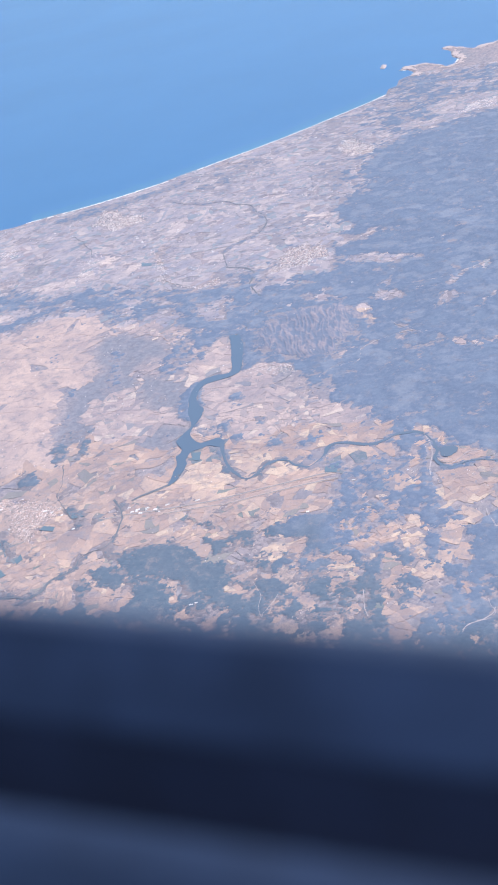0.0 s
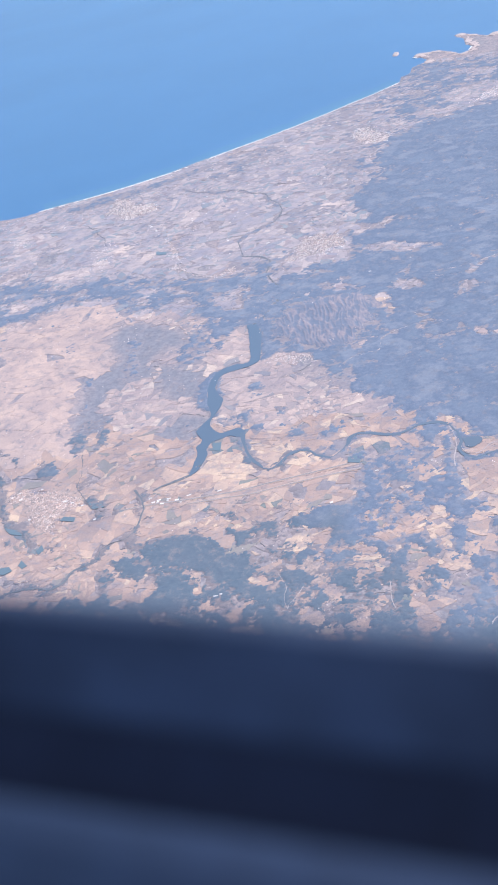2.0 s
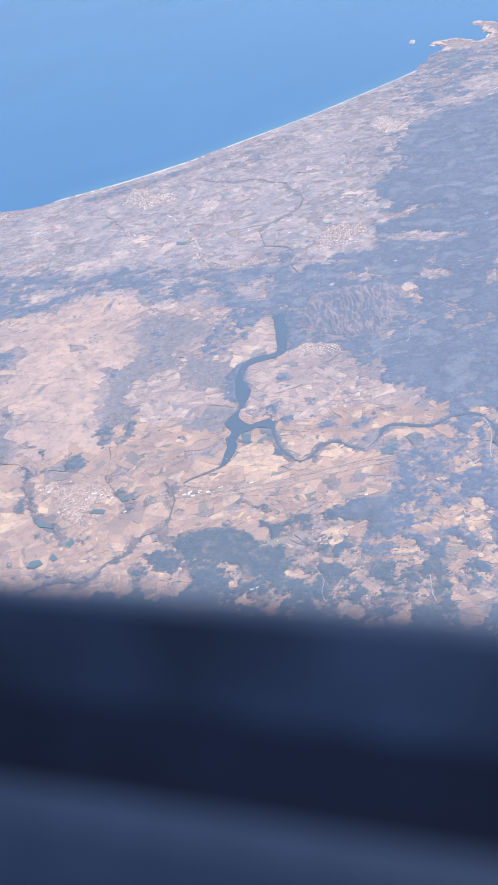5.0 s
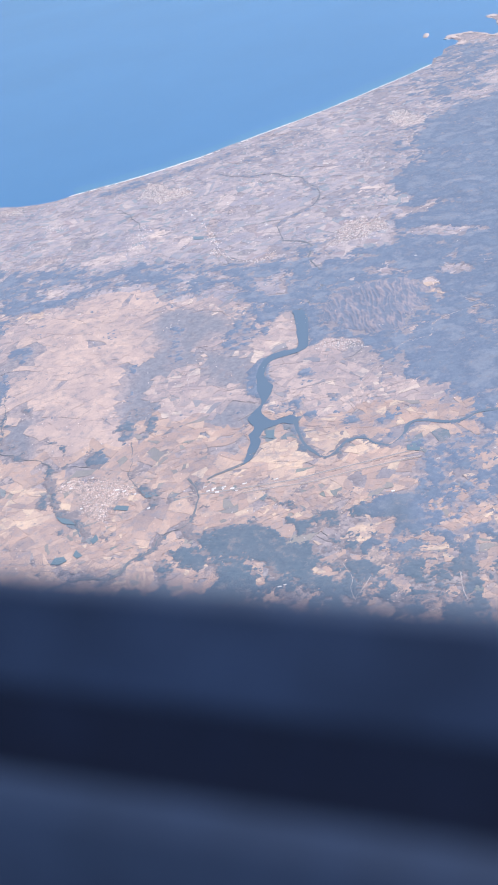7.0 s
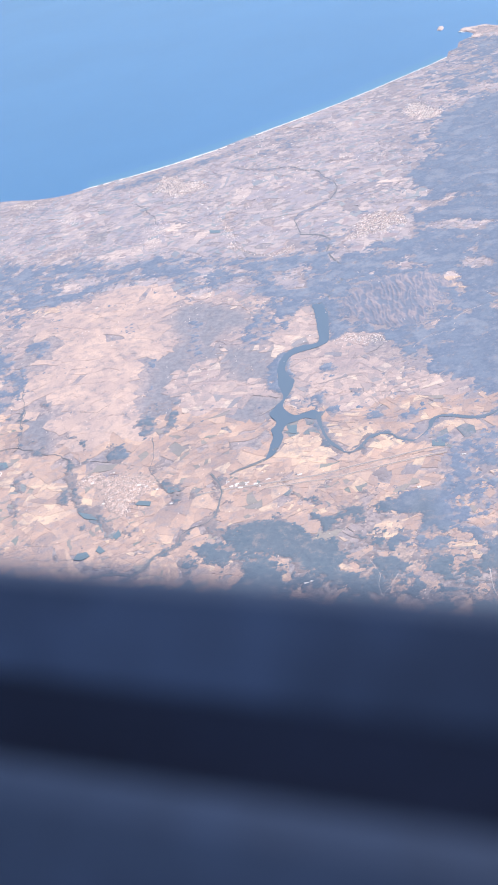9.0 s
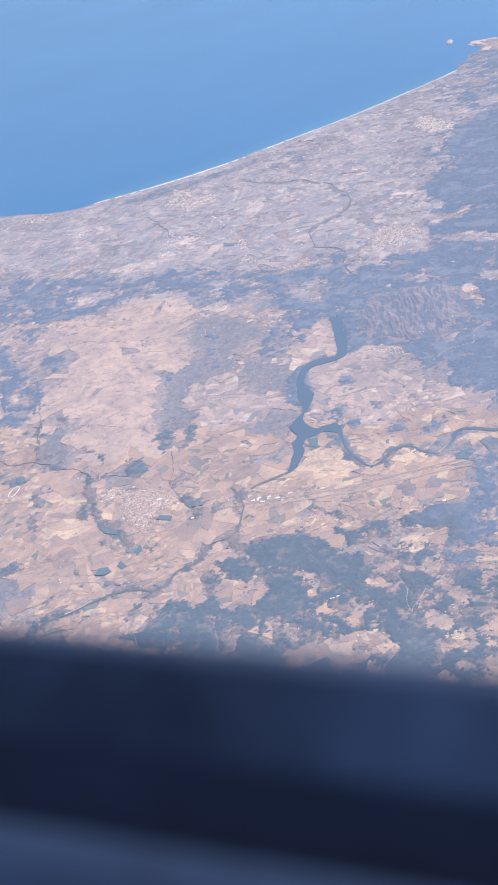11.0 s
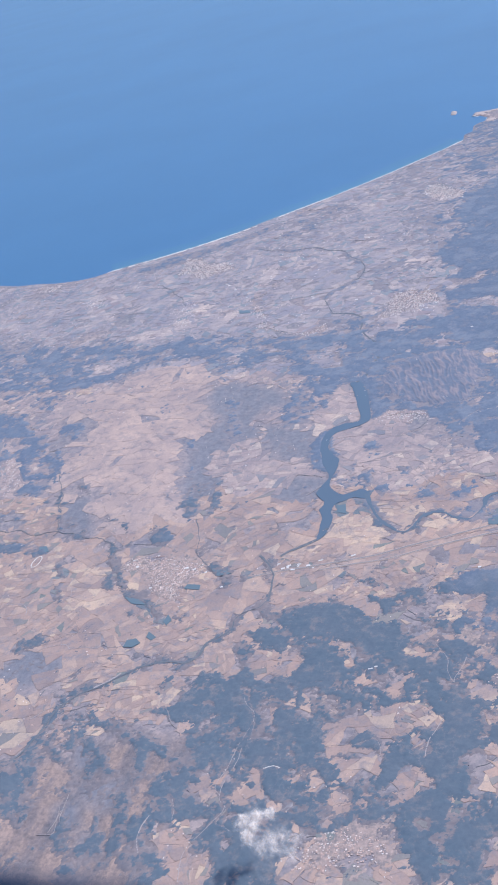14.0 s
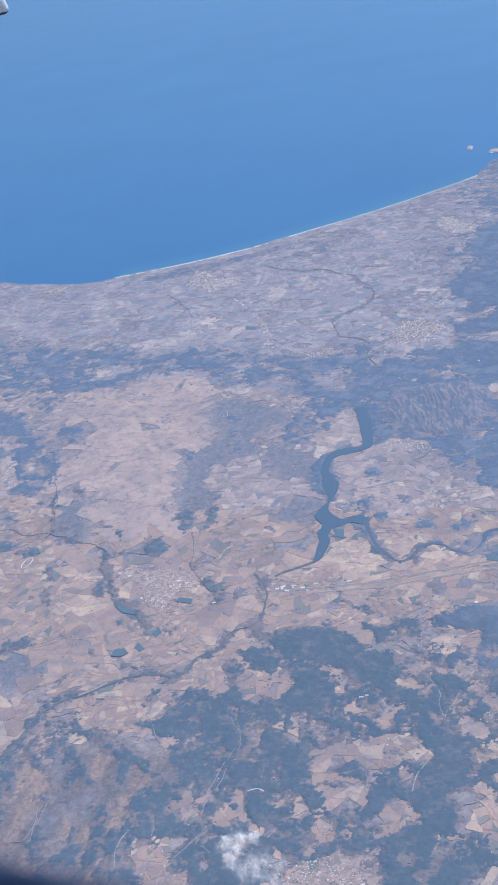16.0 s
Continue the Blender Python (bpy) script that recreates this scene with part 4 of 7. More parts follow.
stubble((-64.9, 145.3), (-61.8, 143.6), (-63.2, 140.8), (-66.5, 140.8))
stubble((-67.9, 90), (-65.2, 91.9), (-63.1, 89.8), (-65, 87.9))
stubble((-66.9, 99.3), (-63.4, 100.7), (-62.7, 97.6), (-65.6, 96.8))
stubble((-69.9, 95.3), (-66.4, 96.7), (-67.3, 94.1), (-69, 93.4))
stubble((-35.2, 119), (-32.6, 118.7), (-31.5, 116.2), (-32.1, 113.3), (-33.7, 115.4))
stubble((-38.3, 122.5), (-38.2, 130.3), (-36.5, 128.2), (-34.3, 123.3), (-34.7, 120.6), (-36.2, 121.9))
stubble((-41.7, 128.7), (-40.2, 129.4), (-39.5, 125.6), (-40.8, 125.1))
stubble((-44.2, 120.1), (-42.1, 121.7), (-41.2, 119.9), (-43, 118.7))
stubble((-34.7, 133.4), (-26.5, 135.8), (-25.1, 132.8), (-29, 128.4), (-32.5, 128.3))
stubble((-55.2, 148.6), (-51.3, 150.8), (-49.4, 143.3), (-54.4, 141.6))
stubble((-46.2, 137.1), (-40.7, 138.7), (-42.3, 132.5))
stubble((-138.7, 272.1), (-134.8, 276.5), (-132.4, 266.4))
stubble((-127.5, 273), (-124.8, 277.7), (-123.8, 272.2))
meadow((-83.8, 148.5), (-82, 148.9), (-81.2, 145.7), (-82.8, 145.8))
meadow((-80.4, 151), (-78.3, 152.1), (-76.9, 146.7), (-79, 146.7))
meadow((-78.8, 130.2), (-76.9, 130.2), (-76.6, 128.2), (-78.1, 128.1))
meadow((-56.3, 144.5), (-53.7, 145.8), (-53.2, 141.9), (-55.7, 141.6))
meadow((-110.3, 120.2), (-108.4, 119.9), (-104.5, 115.8), (-105.8, 115.5))
meadow((-98.8, 125.3), (-96.1, 124.9), (-93.3, 122.6), (-96, 123.2))
meadow((-133.1, 129.5), (-130.7, 129.6), (-129, 126.3), (-130.7, 126.3))
meadow((-94.8, 127), (-93.7, 129.6), (-92.5, 125.6))
meadow((-57.6, 142.8), (-55.2, 145.4), (-52.8, 145.1), (-53.4, 142.3))
meadow((-52.4, 145.8), (-50.4, 146.8), (-49.5, 145.4), (-51.3, 144))
stubble((-122.2, 98.2), (-119.4, 99.5), (-118.3, 98), (-120.6, 96.6))
stubble((-115.9, 99.7), (-114.5, 100.6), (-113.5, 98.8), (-114.3, 97.7), (-115.7, 98.4))
stubble((-133.4, 128), (-133.8, 131.2), (-132.4, 130.4), (-131.8, 127.8))
stubble((-126.4, 128.6), (-122.6, 129.1), (-122, 127.4), (-124.3, 126.8))
stubble((-123.3, 119.9), (-123, 122.3), (-121, 123.9), (-118.7, 120.5), (-120.9, 118.6))
stubble((-97.1, 96.4), (-98.4, 98.2), (-95.7, 100.2), (-93.9, 98.7), (-94.9, 96.6))
stubble((-89.1, 135.1), (-84.6, 136.9), (-83.8, 135.8), (-87.2, 132.6), (-89.4, 133.1))
stubble((-92.6, 134.3), (-90.6, 136.6), (-89.6, 135.1), (-91.6, 133.5))
stubble((-79.9, 138), (-74.2, 138.7), (-72.3, 134.9), (-76.8, 133.8))
stubble((-74.4, 131.9), (-73.1, 132.4), (-72, 129.8), (-73.2, 128.9))
stubble((-68.6, 133), (-67.1, 134.5), (-64.5, 132.9), (-65.8, 130.4), (-67.6, 131.4))
stubble((-79, 126.3), (-77.3, 128.8), (-77, 125.9))
stubble((-66.4, 91.2), (-64.1, 92.4), (-63.3, 91.4), (-64.2, 88.6), (-65.8, 89))
stubble((-65.8, 99), (-63.5, 99.4), (-63, 97.4), (-64.8, 96.6))
stubble((-51.6, 86.7), (-50.2, 88.1), (-48.5, 88), (-48.6, 86.5), (-50.5, 86.3))
stubble((-59.7, 97), (-57.8, 98.9), (-57.7, 96.9), (-58.8, 96.2))
stubble((-64.6, 117.4), (-62.3, 120.4), (-61.4, 117.9), (-63.5, 116.3))
stubble((-60, 121.4), (-58.8, 124), (-57.7, 120.4), (-59.2, 119.6))
stubble((-105.9, 89.8), (-105.9, 92.2), (-104.4, 88.8))
stubble((-105.1, 91.7), (-103.6, 91.5), (-102.3, 88.9), (-103.1, 88))
stubble((-71.3, 108.8), (-71.8, 107.5), (-70.8, 109.1))
stubble((-70.9, 110.3), (-70.6, 110.7), (-69.4, 109), (-69.8, 108.4))
stubble((-57.8, 106.4), (-56, 104.6), (-56.4, 104), (-57.5, 104.6))
stubble((-53.1, 103.5), (-49.5, 103.5), (-50.7, 102.3))
stubble((-41.5, 128.4), (-40.6, 128.7), (-39.7, 127), (-40.6, 126.2))
stubble((-38, 122.1), (-37.9, 128.5), (-36.1, 126.4), (-34.7, 123.6), (-34.9, 120.9))
stubble((-32.9, 113.2), (-33, 115.7), (-32.1, 116.8), (-31.4, 116.1), (-32.1, 113.3))
stubble((-36.1, 117.1), (-35.1, 118.5), (-34.2, 118), (-35.2, 116.6))
stubble((-43.2, 119.8), (-41.5, 121), (-41.8, 119.5))
stubble((-79.4, 246.2), (-74.2, 249.9), (-70.5, 252.6), (-73.4, 246.5))
stubble((-66.3, 202), (-64.6, 208.3), (-59.3, 200.8), (-62.9, 201.2))
stubble((-153.4, 239.5), (-149.3, 241.8), (-147, 236.3), (-150.7, 235.2))
stubble((-152.6, 251.7), (-146.4, 249.8), (-144.2, 242.1), (-149, 243.8))
stubble((-141.9, 244.4), (-136.3, 243), (-134.9, 238), (-139.5, 238.8))
stubble((-137.7, 272.5), (-132.7, 272.2), (-133.2, 266.3))
stubble((-128.4, 275.5), (-123.5, 276.1), (-123.2, 268.8), (-126.2, 270.8))
stubble((-94.8, 267.5), (-87.8, 270.4), (-86.6, 264.4), (-92.7, 262.7))
stubble((-112.5, 293.8), (-107.7, 294.9), (-106.7, 286.3), (-110.4, 288.1))
stubble((-80.4, 248.4), (-73.6, 248.8), (-74.4, 244.7), (-78.1, 244.2))
stubble((-165.5, 231.9), (-155.2, 235.6), (-150.8, 233.3), (-159.8, 227.3))
stubble((-182.6, 229.1), (-181.2, 234.9), (-172.9, 236.3), (-177.3, 231))
stubble((-168.3, 200.3), (-161.3, 202.4), (-161.1, 198.9))
stubble((-169.9, 215.5), (-161.2, 213.2), (-163.9, 210.5))
gully(0.6, (-96.8, 90.4), (-95.9, 88.0), (-95.2, 84.9), (-95.2, 82.9), (-94.6, 80.5), (-94.4, 78.2), (-94.3, 76.4), (-93.5, 74.2), (-93.1, 72.7))
gully(0.9, (-90.8, 84.4), (-91.1, 82.2), (-91.2, 80.3), (-91.2, 78.5), (-91.3, 77.1), (-91.2, 75.4), (-90.5, 73.3), (-89.5, 71.0))
gully(0.3, (-103.4, 92.7), (-100.4, 91.4), (-97.8, 90.6), (-95.1, 89.6), (-91.9, 88.2), (-89.0, 87.5))
gully(0.2, (-108.6, 90.5), (-107.2, 87.3), (-107.4, 85.3), (-105.4, 84.3), (-104.5, 83.0), (-104.3, 81.5))
gully(0.1, (-103.6, 80.4), (-103.0, 77.2), (-102.2, 74.5), (-102.1, 73.1))
scrub((-102.7, 81.1), (-99.2, 82.5), (-97.0, 82.7), (-95.9, 79.4), (-96.9, 78.1), (-100.0, 78.2))
scrub((-98.7, 73.4), (-96.7, 74.0), (-95.0, 71.4), (-96.8, 70.4))
scrub((-107.5, 88.9), (-104.1, 88.2), (-102.3, 85.8), (-104.5, 84.2))
scrub((-104.2, 77.6), (-101.4, 78.9), (-99.5, 74.7), (-101.5, 73.2))
cover(-0.8, 0.7, (-115.0, 87.0), (-114.8, 91.9), (-113.2, 95.8), (-111.8, 98.5), (-109.9, 97.6), (-109.3, 91.6), (-109.5, 86.5), (-111.2, 83.3))
cover(-2.4, 0.4, (-138.8, 128.7), (-136.4, 128.7), (-136.4, 133.5), (-138.8, 133.5))
cover(-0.45, 2.0, (-148.5, 309.2), (-136.4, 319.8), (-126.5, 334.4), (-115.3, 346.3), (-106.2, 356.5), (-103.7, 344.1), (-115.6, 335.2), (-123.1, 321.2), (-129.1, 308.6), (-135.2, 297.8), (-144.9, 302.7))
cover(0.0, 2.0, (-113.0, 240.5), (-104.6, 233.7), (-98.3, 233.5), (-92.7, 236.0), (-93.8, 223.6), (-101.5, 226.1), (-108.5, 228.7))
cover(-0.5, 2.0, (-103.4, 258.3), (-99.5, 270.3), (-88.0, 269.4), (-86.6, 261.7), (-95.6, 257.9), (-99.1, 249.5))
cover(-0.3, 2.0, (-111.2, 207.6), (-102.8, 199.4), (-97.4, 193.7), (-94.5, 185.4), (-98.5, 182.5), (-102.9, 187.7), (-109.1, 195.2))
cover(-0.2, 2.0, (-102.8, 313.0), (-92.3, 304.0), (-82.9, 298.6), (-79.3, 283.3), (-91.4, 293.0), (-99.0, 301.1))
cover(-0.12, 1.5, (-60.5, 117.9), (-43.6, 118.7), (-37.9, 104.0), (-55.1, 101.4))
cover(-0.15, 1.2, (-53.8, 141.1), (-48.0, 147.2), (-42.9, 147.2), (-40.8, 140.0), (-40.9, 133.2), (-43.9, 128.8), (-48.8, 129.8), (-52.4, 133.0))
cover(-1.4, 0.5, (-38.7, 129.0), (-36.1, 129.0), (-34.6, 124.0), (-34.3, 120.6), (-37.4, 121.9), (-38.6, 124.9))
cover(-1.4, 0.5, (-36.1, 118.6), (-33.9, 120.2), (-30.5, 117.5), (-31.7, 113.8), (-34.1, 114.6))
cover(-1.3, 0.5, (-40.3, 120.8), (-37.4, 119.0), (-35.2, 113.6), (-36.1, 109.2), (-33.4, 104.4), (-36.9, 104.9), (-40.9, 115.1))
cover(-1.5, 0.6, (-34.8, 140.0), (-26.3, 140.0), (-25.5, 133.5), (-26.8, 129.3), (-29.2, 129.2), (-34.7, 135.5))
cover(-1.4, 0.5, (-44.1, 128.3), (-40.3, 128.9), (-39.3, 123.8), (-42.5, 123.7))
cover(-1.4, 0.5, (-62.8, 125.0), (-58.3, 124.1), (-53.9, 123.2), (-54.4, 120.2), (-57.8, 118.0), (-61.5, 118.9))
cover(1.2, 0.6, (-28.0, 127.2), (-24.7, 129.3), (-23.2, 117.0), (-25.8, 117.7), (-28.0, 122.3))
gully(0.8, (-39.0, 145.9), (-38.0, 141.2), (-35.7, 135.5), (-34.1, 130.1), (-33.6, 125.0), (-33.5, 121.1))
gully(0.42, *RIVER_EAST)
gully(0.42, *RIVER_FAR_EAST)
gully(0.12, *RIVER_SOUTH)
gully(0.06, *STREAM_PLATEAU)
gully(0.4, *RIVER_PLAIN)
MOUNTAINS = [(-89.5, 290), (-84.6, 302.8), (-80.3, 324.7), (-53.8, 339.9), (-29.6, 341.4), (-16.9, 159), (-27.8, 153.9), (-40.6, 159.9), (-53.1, 168.5), (-55.8, 191.6), (-56.8, 202.1), (-66, 214.7), (-75.4, 242.2)]
MASSIF = [(-86.9, 189.2), (-87.7, 201.1), (-84.4, 206.8), (-77.4, 210.5), (-68.7, 211.4), (-64, 203.8), (-62.4, 193.3), (-63.6, 183.7), (-71.1, 181.5), (-79.7, 183.8)]
PLATEAU = [(-158.7, 182.8), (-158.2, 193.7), (-148.2, 209.1), (-135.7, 210.7), (-125.5, 203.6), (-120.4, 188), (-121.5, 173.3), (-118.1, 157.7), (-112.8, 145), (-123.4, 141.2), (-137.9, 142.9), (-151.6, 167.5)]
COAST_PLAIN = [(-256.2, 290.9), (-199.8, 281.1), (-170.4, 298.9), (-127.8, 340.6), (-101.6, 370.7), (-86.8, 272.7), (-102, 223.7), (-130, 231.3), (-151.1, 231), (-213.4, 225.1)]
RIDGES = [(-120.4, 82.2), (-112.8, 85.2), (-106, 88.1), (-101.5, 91.9), (-96, 93.5), (-90.5, 91), (-88, 86.8), (-90, 83.6), (-89.9, 78.1), (-86.6, 67.1), (-108.3, 63.6)]
VALLEY = [(-111.6, 137), (-98.3, 149.6), (-84.4, 139.2), (-77.1, 151.4), (-56.9, 149.5), (-53, 132.3), (-68.7, 130.2), (-86.8, 120.8), (-93.4, 112.2), (-106.5, 102.3), (-122.4, 94.8), (-142.3, 127.5)]
town("shore village", 1.7, (-223, 278.1), (-217.2, 281.9), (-211, 279.3), (-208.4, 272.9), (-216.6, 273.5))
town("market town", 6.5, (-118.8, 130.4), (-116.8, 133.3), (-114.4, 133), (-111, 134), (-107.3, 133.1), (-103.6, 130.7), (-102, 128.1), (-103.4, 126.7), (-104.4, 124.1), (-103.8, 120.4), (-105.9, 120.5), (-108.2, 122.1), (-110.7, 124.1), (-113.6, 127.7), (-116.9, 129))
town("coastal town", 2.4, (-171.3, 292), (-165.2, 289.2), (-158.8, 282.9), (-153.5, 284), (-148.7, 277.2), (-152.9, 272.7), (-157.7, 270.7), (-164.5, 276), (-168.3, 277.3), (-168.4, 282.8))
town("plain village", 1.6, (-137, 252.8), (-135.3, 252.7), (-128.5, 242.8), (-124.3, 235.1), (-125.4, 233.6), (-130, 240.9))
town("roadside village", 2.0, (-125.6, 235.1), (-120.6, 229.5), (-114.9, 225.9), (-110.5, 226.2), (-107.6, 231.4), (-105.4, 224.7), (-109.6, 223.1), (-115.7, 223.8), (-121.6, 228.1), (-126.2, 229.3), (-126.5, 233.3))
town("valley town", 2.4, (-93.8, 239.3), (-92.8, 245.6), (-88.7, 247.3), (-86.1, 244.9), (-84.3, 247.1), (-80, 241), (-79.9, 236.3), (-83.2, 237.5), (-83.4, 231.9), (-87.2, 233), (-91.3, 229.6), (-93.5, 228.6), (-95.1, 232.5), (-93.1, 234.2))
town("beach town", 2.4, (-100.6, 329.3), (-100.6, 336), (-97, 336.6), (-93.4, 331.7), (-86.5, 325.3), (-86.2, 319), (-89.9, 316.7), (-93.6, 317.8), (-98, 322.4))
town("bay village", 1, (-65.9, 347.8), (-62.3, 361.8), (-52.9, 365.3), (-51.6, 354), (-60.6, 349.8))
town("hill town", 4.2, (-70.6, 75.5), (-68.3, 77), (-66.1, 78.8), (-64.3, 80), (-61.2, 81.1), (-59.9, 81.2), (-60.8, 79.5), (-59.2, 78.7), (-58.2, 77.1), (-58.4, 75.3), (-69.7, 72.7))
town("wooded hamlet", 2, (-73.5, 99.7), (-73.1, 101.3), (-71, 101), (-70.3, 99.4))
town("farm hamlet", 1.4, (-65.7, 98.9), (-62.6, 101), (-58.8, 101.1), (-59.1, 98.5), (-62.8, 98.1))
town("lakeside village", 1.3, (-83.8, 178.2), (-81.9, 183.2), (-74.2, 182.6), (-71.2, 178.5), (-76.1, 177.7))
town("east hamlet", 1.6, (-56, 114.9), (-54.6, 116), (-53.3, 112.7), (-54.4, 112))
town("edge hamlet", 1.8, (-51.2, 106.7), (-49.7, 107.9), (-48.7, 105.8), (-50.4, 104.9))
town("west village", 0.8, (-168.6, 168.1), (-165.4, 170.4), (-155.4, 158.4), (-157.3, 149.8))
town("orchard village", 0.6, (-152.9, 231.2), (-157.9, 246.9), (-156.5, 256.7), (-151.8, 251.8), (-148.1, 235.9))
town("spread village", 1.0, (-195.8, 262.8), (-187.8, 263.7), (-182.2, 257.4), (-188.3, 255.4))
town("river hamlet", 2, (-43, 142.8), (-41.4, 144.5), (-39.3, 144), (-39.4, 141.7), (-41.1, 140.7))
town("pass hamlet", 1.2, (-65.7, 207.4), (-64.1, 209.2), (-60.8, 205.9), (-62.5, 205))
town("saddle hamlet", 1, (-81.4, 181.5), (-77.5, 183.7), (-75.1, 179.9), (-78.2, 177.7))
SHEDS = [(-88.2, 129.8), (-87.4, 130.5), (-85.7, 130.5), (-84, 130.7), (-89.3, 131), (-50.1, 139.8), (-115.7, 129.8), (-110.6, 124), (-142.3, 259.2), (-146.8, 264.3), (-93.8, 238.5), (-84.6, 236.9), (-82.6, 233.8), (-102.7, 243.4), (-116.2, 248.6), (-133.9, 266.7), (-61, 226.2), (-55.8, 130.7), (-97.5, 124.6), (-87.4, 130), (-86.4, 129.5), (-85.7, 131), (-83, 130.1), (-82.2, 132.1), (-106, 129.6), (-104.4, 129.3), (-101.9, 128.5), (-117.1, 131.7), (-112.8, 133.1), (-76.9, 133.5), (-67.9, 106.9), (-67.2, 107.4), (-145.7, 263.1), (-142.7, 259.9), (-122.3, 324.9), (-111.8, 342.5), (-110.1, 290.6), (-91.4, 245.2), (-84.5, 235.8), (-133.3, 265), (-115.6, 247.3), (-69.7, 220.6), (-149.4, 199.7)]
POND_B = [(-109, 109.1), (-109, 110.7), (-107.5, 111.2), (-106.3, 110.2), (-107.3, 109.1)]
POND_C = [(-105.9, 111.6), (-106, 113), (-104.2, 111.7), (-104.8, 110.9)]
POND_D = [(-104.2, 124), (-104, 125.2), (-101.5, 125), (-101.3, 123.8)]
POND_E = [(-101.1, 129.3), (-98.2, 129.1), (-97.1, 128.2), (-99.2, 127.5)]
POND_G = [(-139.5, 135.5), (-138, 136), (-136.6, 134.3), (-138.4, 133.9)]
POND_H = [(-83.5, 148.3), (-81.9, 148.7), (-81.2, 145.7), (-82.8, 146)]
POND_I = [(-135.9, 243.5), (-132.5, 243.2), (-131.8, 241.3), (-134.8, 241.4)]
POND_K = [(-104.6, 115.5), (-104.3, 117.2), (-103.1, 115.9), (-103.6, 114.5)]
POND_L = [(-56.2, 143.7), (-54, 144.8), (-53.7, 142.1), (-55.8, 142.1)]
POND_M = [(-114.5, 121.5), (-111.4, 120.9), (-109.5, 119.5), (-112.2, 119.7)]
OVAL = (-137.6, 131.1)

# ---- materials ----
class Nodes:
    """Short hand for a node material."""

    def __init__(self, name):
        self.mat = bpy.data.materials.new(name)
        self.mat.use_nodes = True
        self.tree = self.mat.node_tree
        self.bsdf = self.tree.nodes["Principled BSDF"]
        self.bsdf.inputs["Specular IOR Level"].default_value = 0.2

    def add(self, kind, **values):
        node = self.tree.nodes.new(kind)
        for key, value in values.items():
            node.inputs[key].default_value = value
        return node

    def link(self, a, b):
        self.tree.links.new(a, b)

    def place(self):
        return self.add("ShaderNodeNewGeometry").outputs["Position"]

    def noise(self, scale, detail=4.0, rough=0.55, stretch=None, turn=0.0):
        node = self.add("ShaderNodeTexNoise", Scale=scale, Detail=detail, Roughness=rough)
        where = self.place()
        if stretch:
            mapping = self.add("ShaderNodeMapping", Scale=stretch, Rotation=(0, 0, radians(turn)))
            self.link(where, mapping.inputs["Vector"])
            where = mapping.outputs["Vector"]
        self.link(where, node.inputs["Vector"])
        return node.outputs["Fac"]

    def ramp(self, fac, stops, step=False):
        node = self.add("ShaderNodeValToRGB")
        node.color_ramp.interpolation = "CONSTANT" if step else "LINEAR"
        while len(node.color_ramp.elements) < len(stops):
            node.color_ramp.elements.new(0.5)
        for element, (at, colour) in zip(node.color_ramp.elements, stops):
            element.position = at
            element.color = (*colour, 1.0)
        self.link(fac, node.inputs["Fac"])
        return node.outputs["Color"]

    def mix(self, fac, a, b, how="MIX"):
        node = self.tree.nodes.new("ShaderNodeMix")
        node.data_type, node.blend_type = "RGBA", how
        sockets = [i for i in node.inputs if i.enabled]
        for socket, value in zip(sockets, (fac, a, b)):
            if isinstance(value, tuple):
                socket.default_value = (*value, 1.0)
            elif isinstance(value, float):
                socket.default_value = value
            else:
                self.link(value, socket)
        return [o for o in node.outputs if o.enabled][0]

    def bump(self, height, strength, distance):
        node = self.add("ShaderNodeBump", Strength=strength, Distance=distance)
        self.link(height, node.inputs["Height"])
        self.link(node.outputs["Normal"], self.bsdf.inputs["Normal"])

    def finish(self, colour, rough=0.9, metal=0.0):
        if isinstance(colour, tuple):
            self.bsdf.inputs["Base Color"].default_value = (*colour, 1.0)
        else:
            self.link(colour, self.bsdf.inputs["Base Color"])
        self.bsdf.inputs["Roughness"].default_value = rough
        self.bsdf.inputs["Metallic"].default_value = metal
        return self.mat


def grained(name, dark, light, scale, rough=0.9, bump=0.0, fine=6.0, spread=(0.3, 0.7)):
    """Two tones, blotched at one scale and grained at a finer one."""
    n = Nodes(name)
    wide = n.ramp(n.noise(scale), [(spread[0], dark), (spread[1], light)])
    grain = n.ramp(n.noise(scale * fine, 3.0), [(0.25, (0.82, 0.82, 0.82)), (0.75, (1.12, 1.12, 1.12))])
    if bump:
        n.bump(n.noise(scale * fine, 5.0), bump, 0.1)
    return n.finish(n.mix(1.0, wide, grain, "MULTIPLY"), rough)


VALLEY_SOILS = [(0.0, (0.421, 0.302, 0.253)), (0.16, (0.376, 0.280, 0.243)), (0.32, (0.448, 0.326, 0.270)), (0.46, (0.400, 0.294, 0.253)),
                (0.60, (0.345, 0.264, 0.238)), (0.70, (0.472, 0.345, 0.280)), (0.80, (0.366, 0.272, 0.240)), (0.91, (0.262, 0.243, 0.228)),
                (0.95, (0.530, 0.400, 0.305)), (0.985, (0.207, 0.224, 0.215))]
PLATEAU_SOILS = [(0.0, (0.449, 0.343, 0.300)), (0.25, (0.466, 0.353, 0.307)), (0.5, (0.435, 0.334, 0.297)), (0.75, (0.479, 0.362, 0.311)), (0.94, (0.412, 0.322, 0.291))]
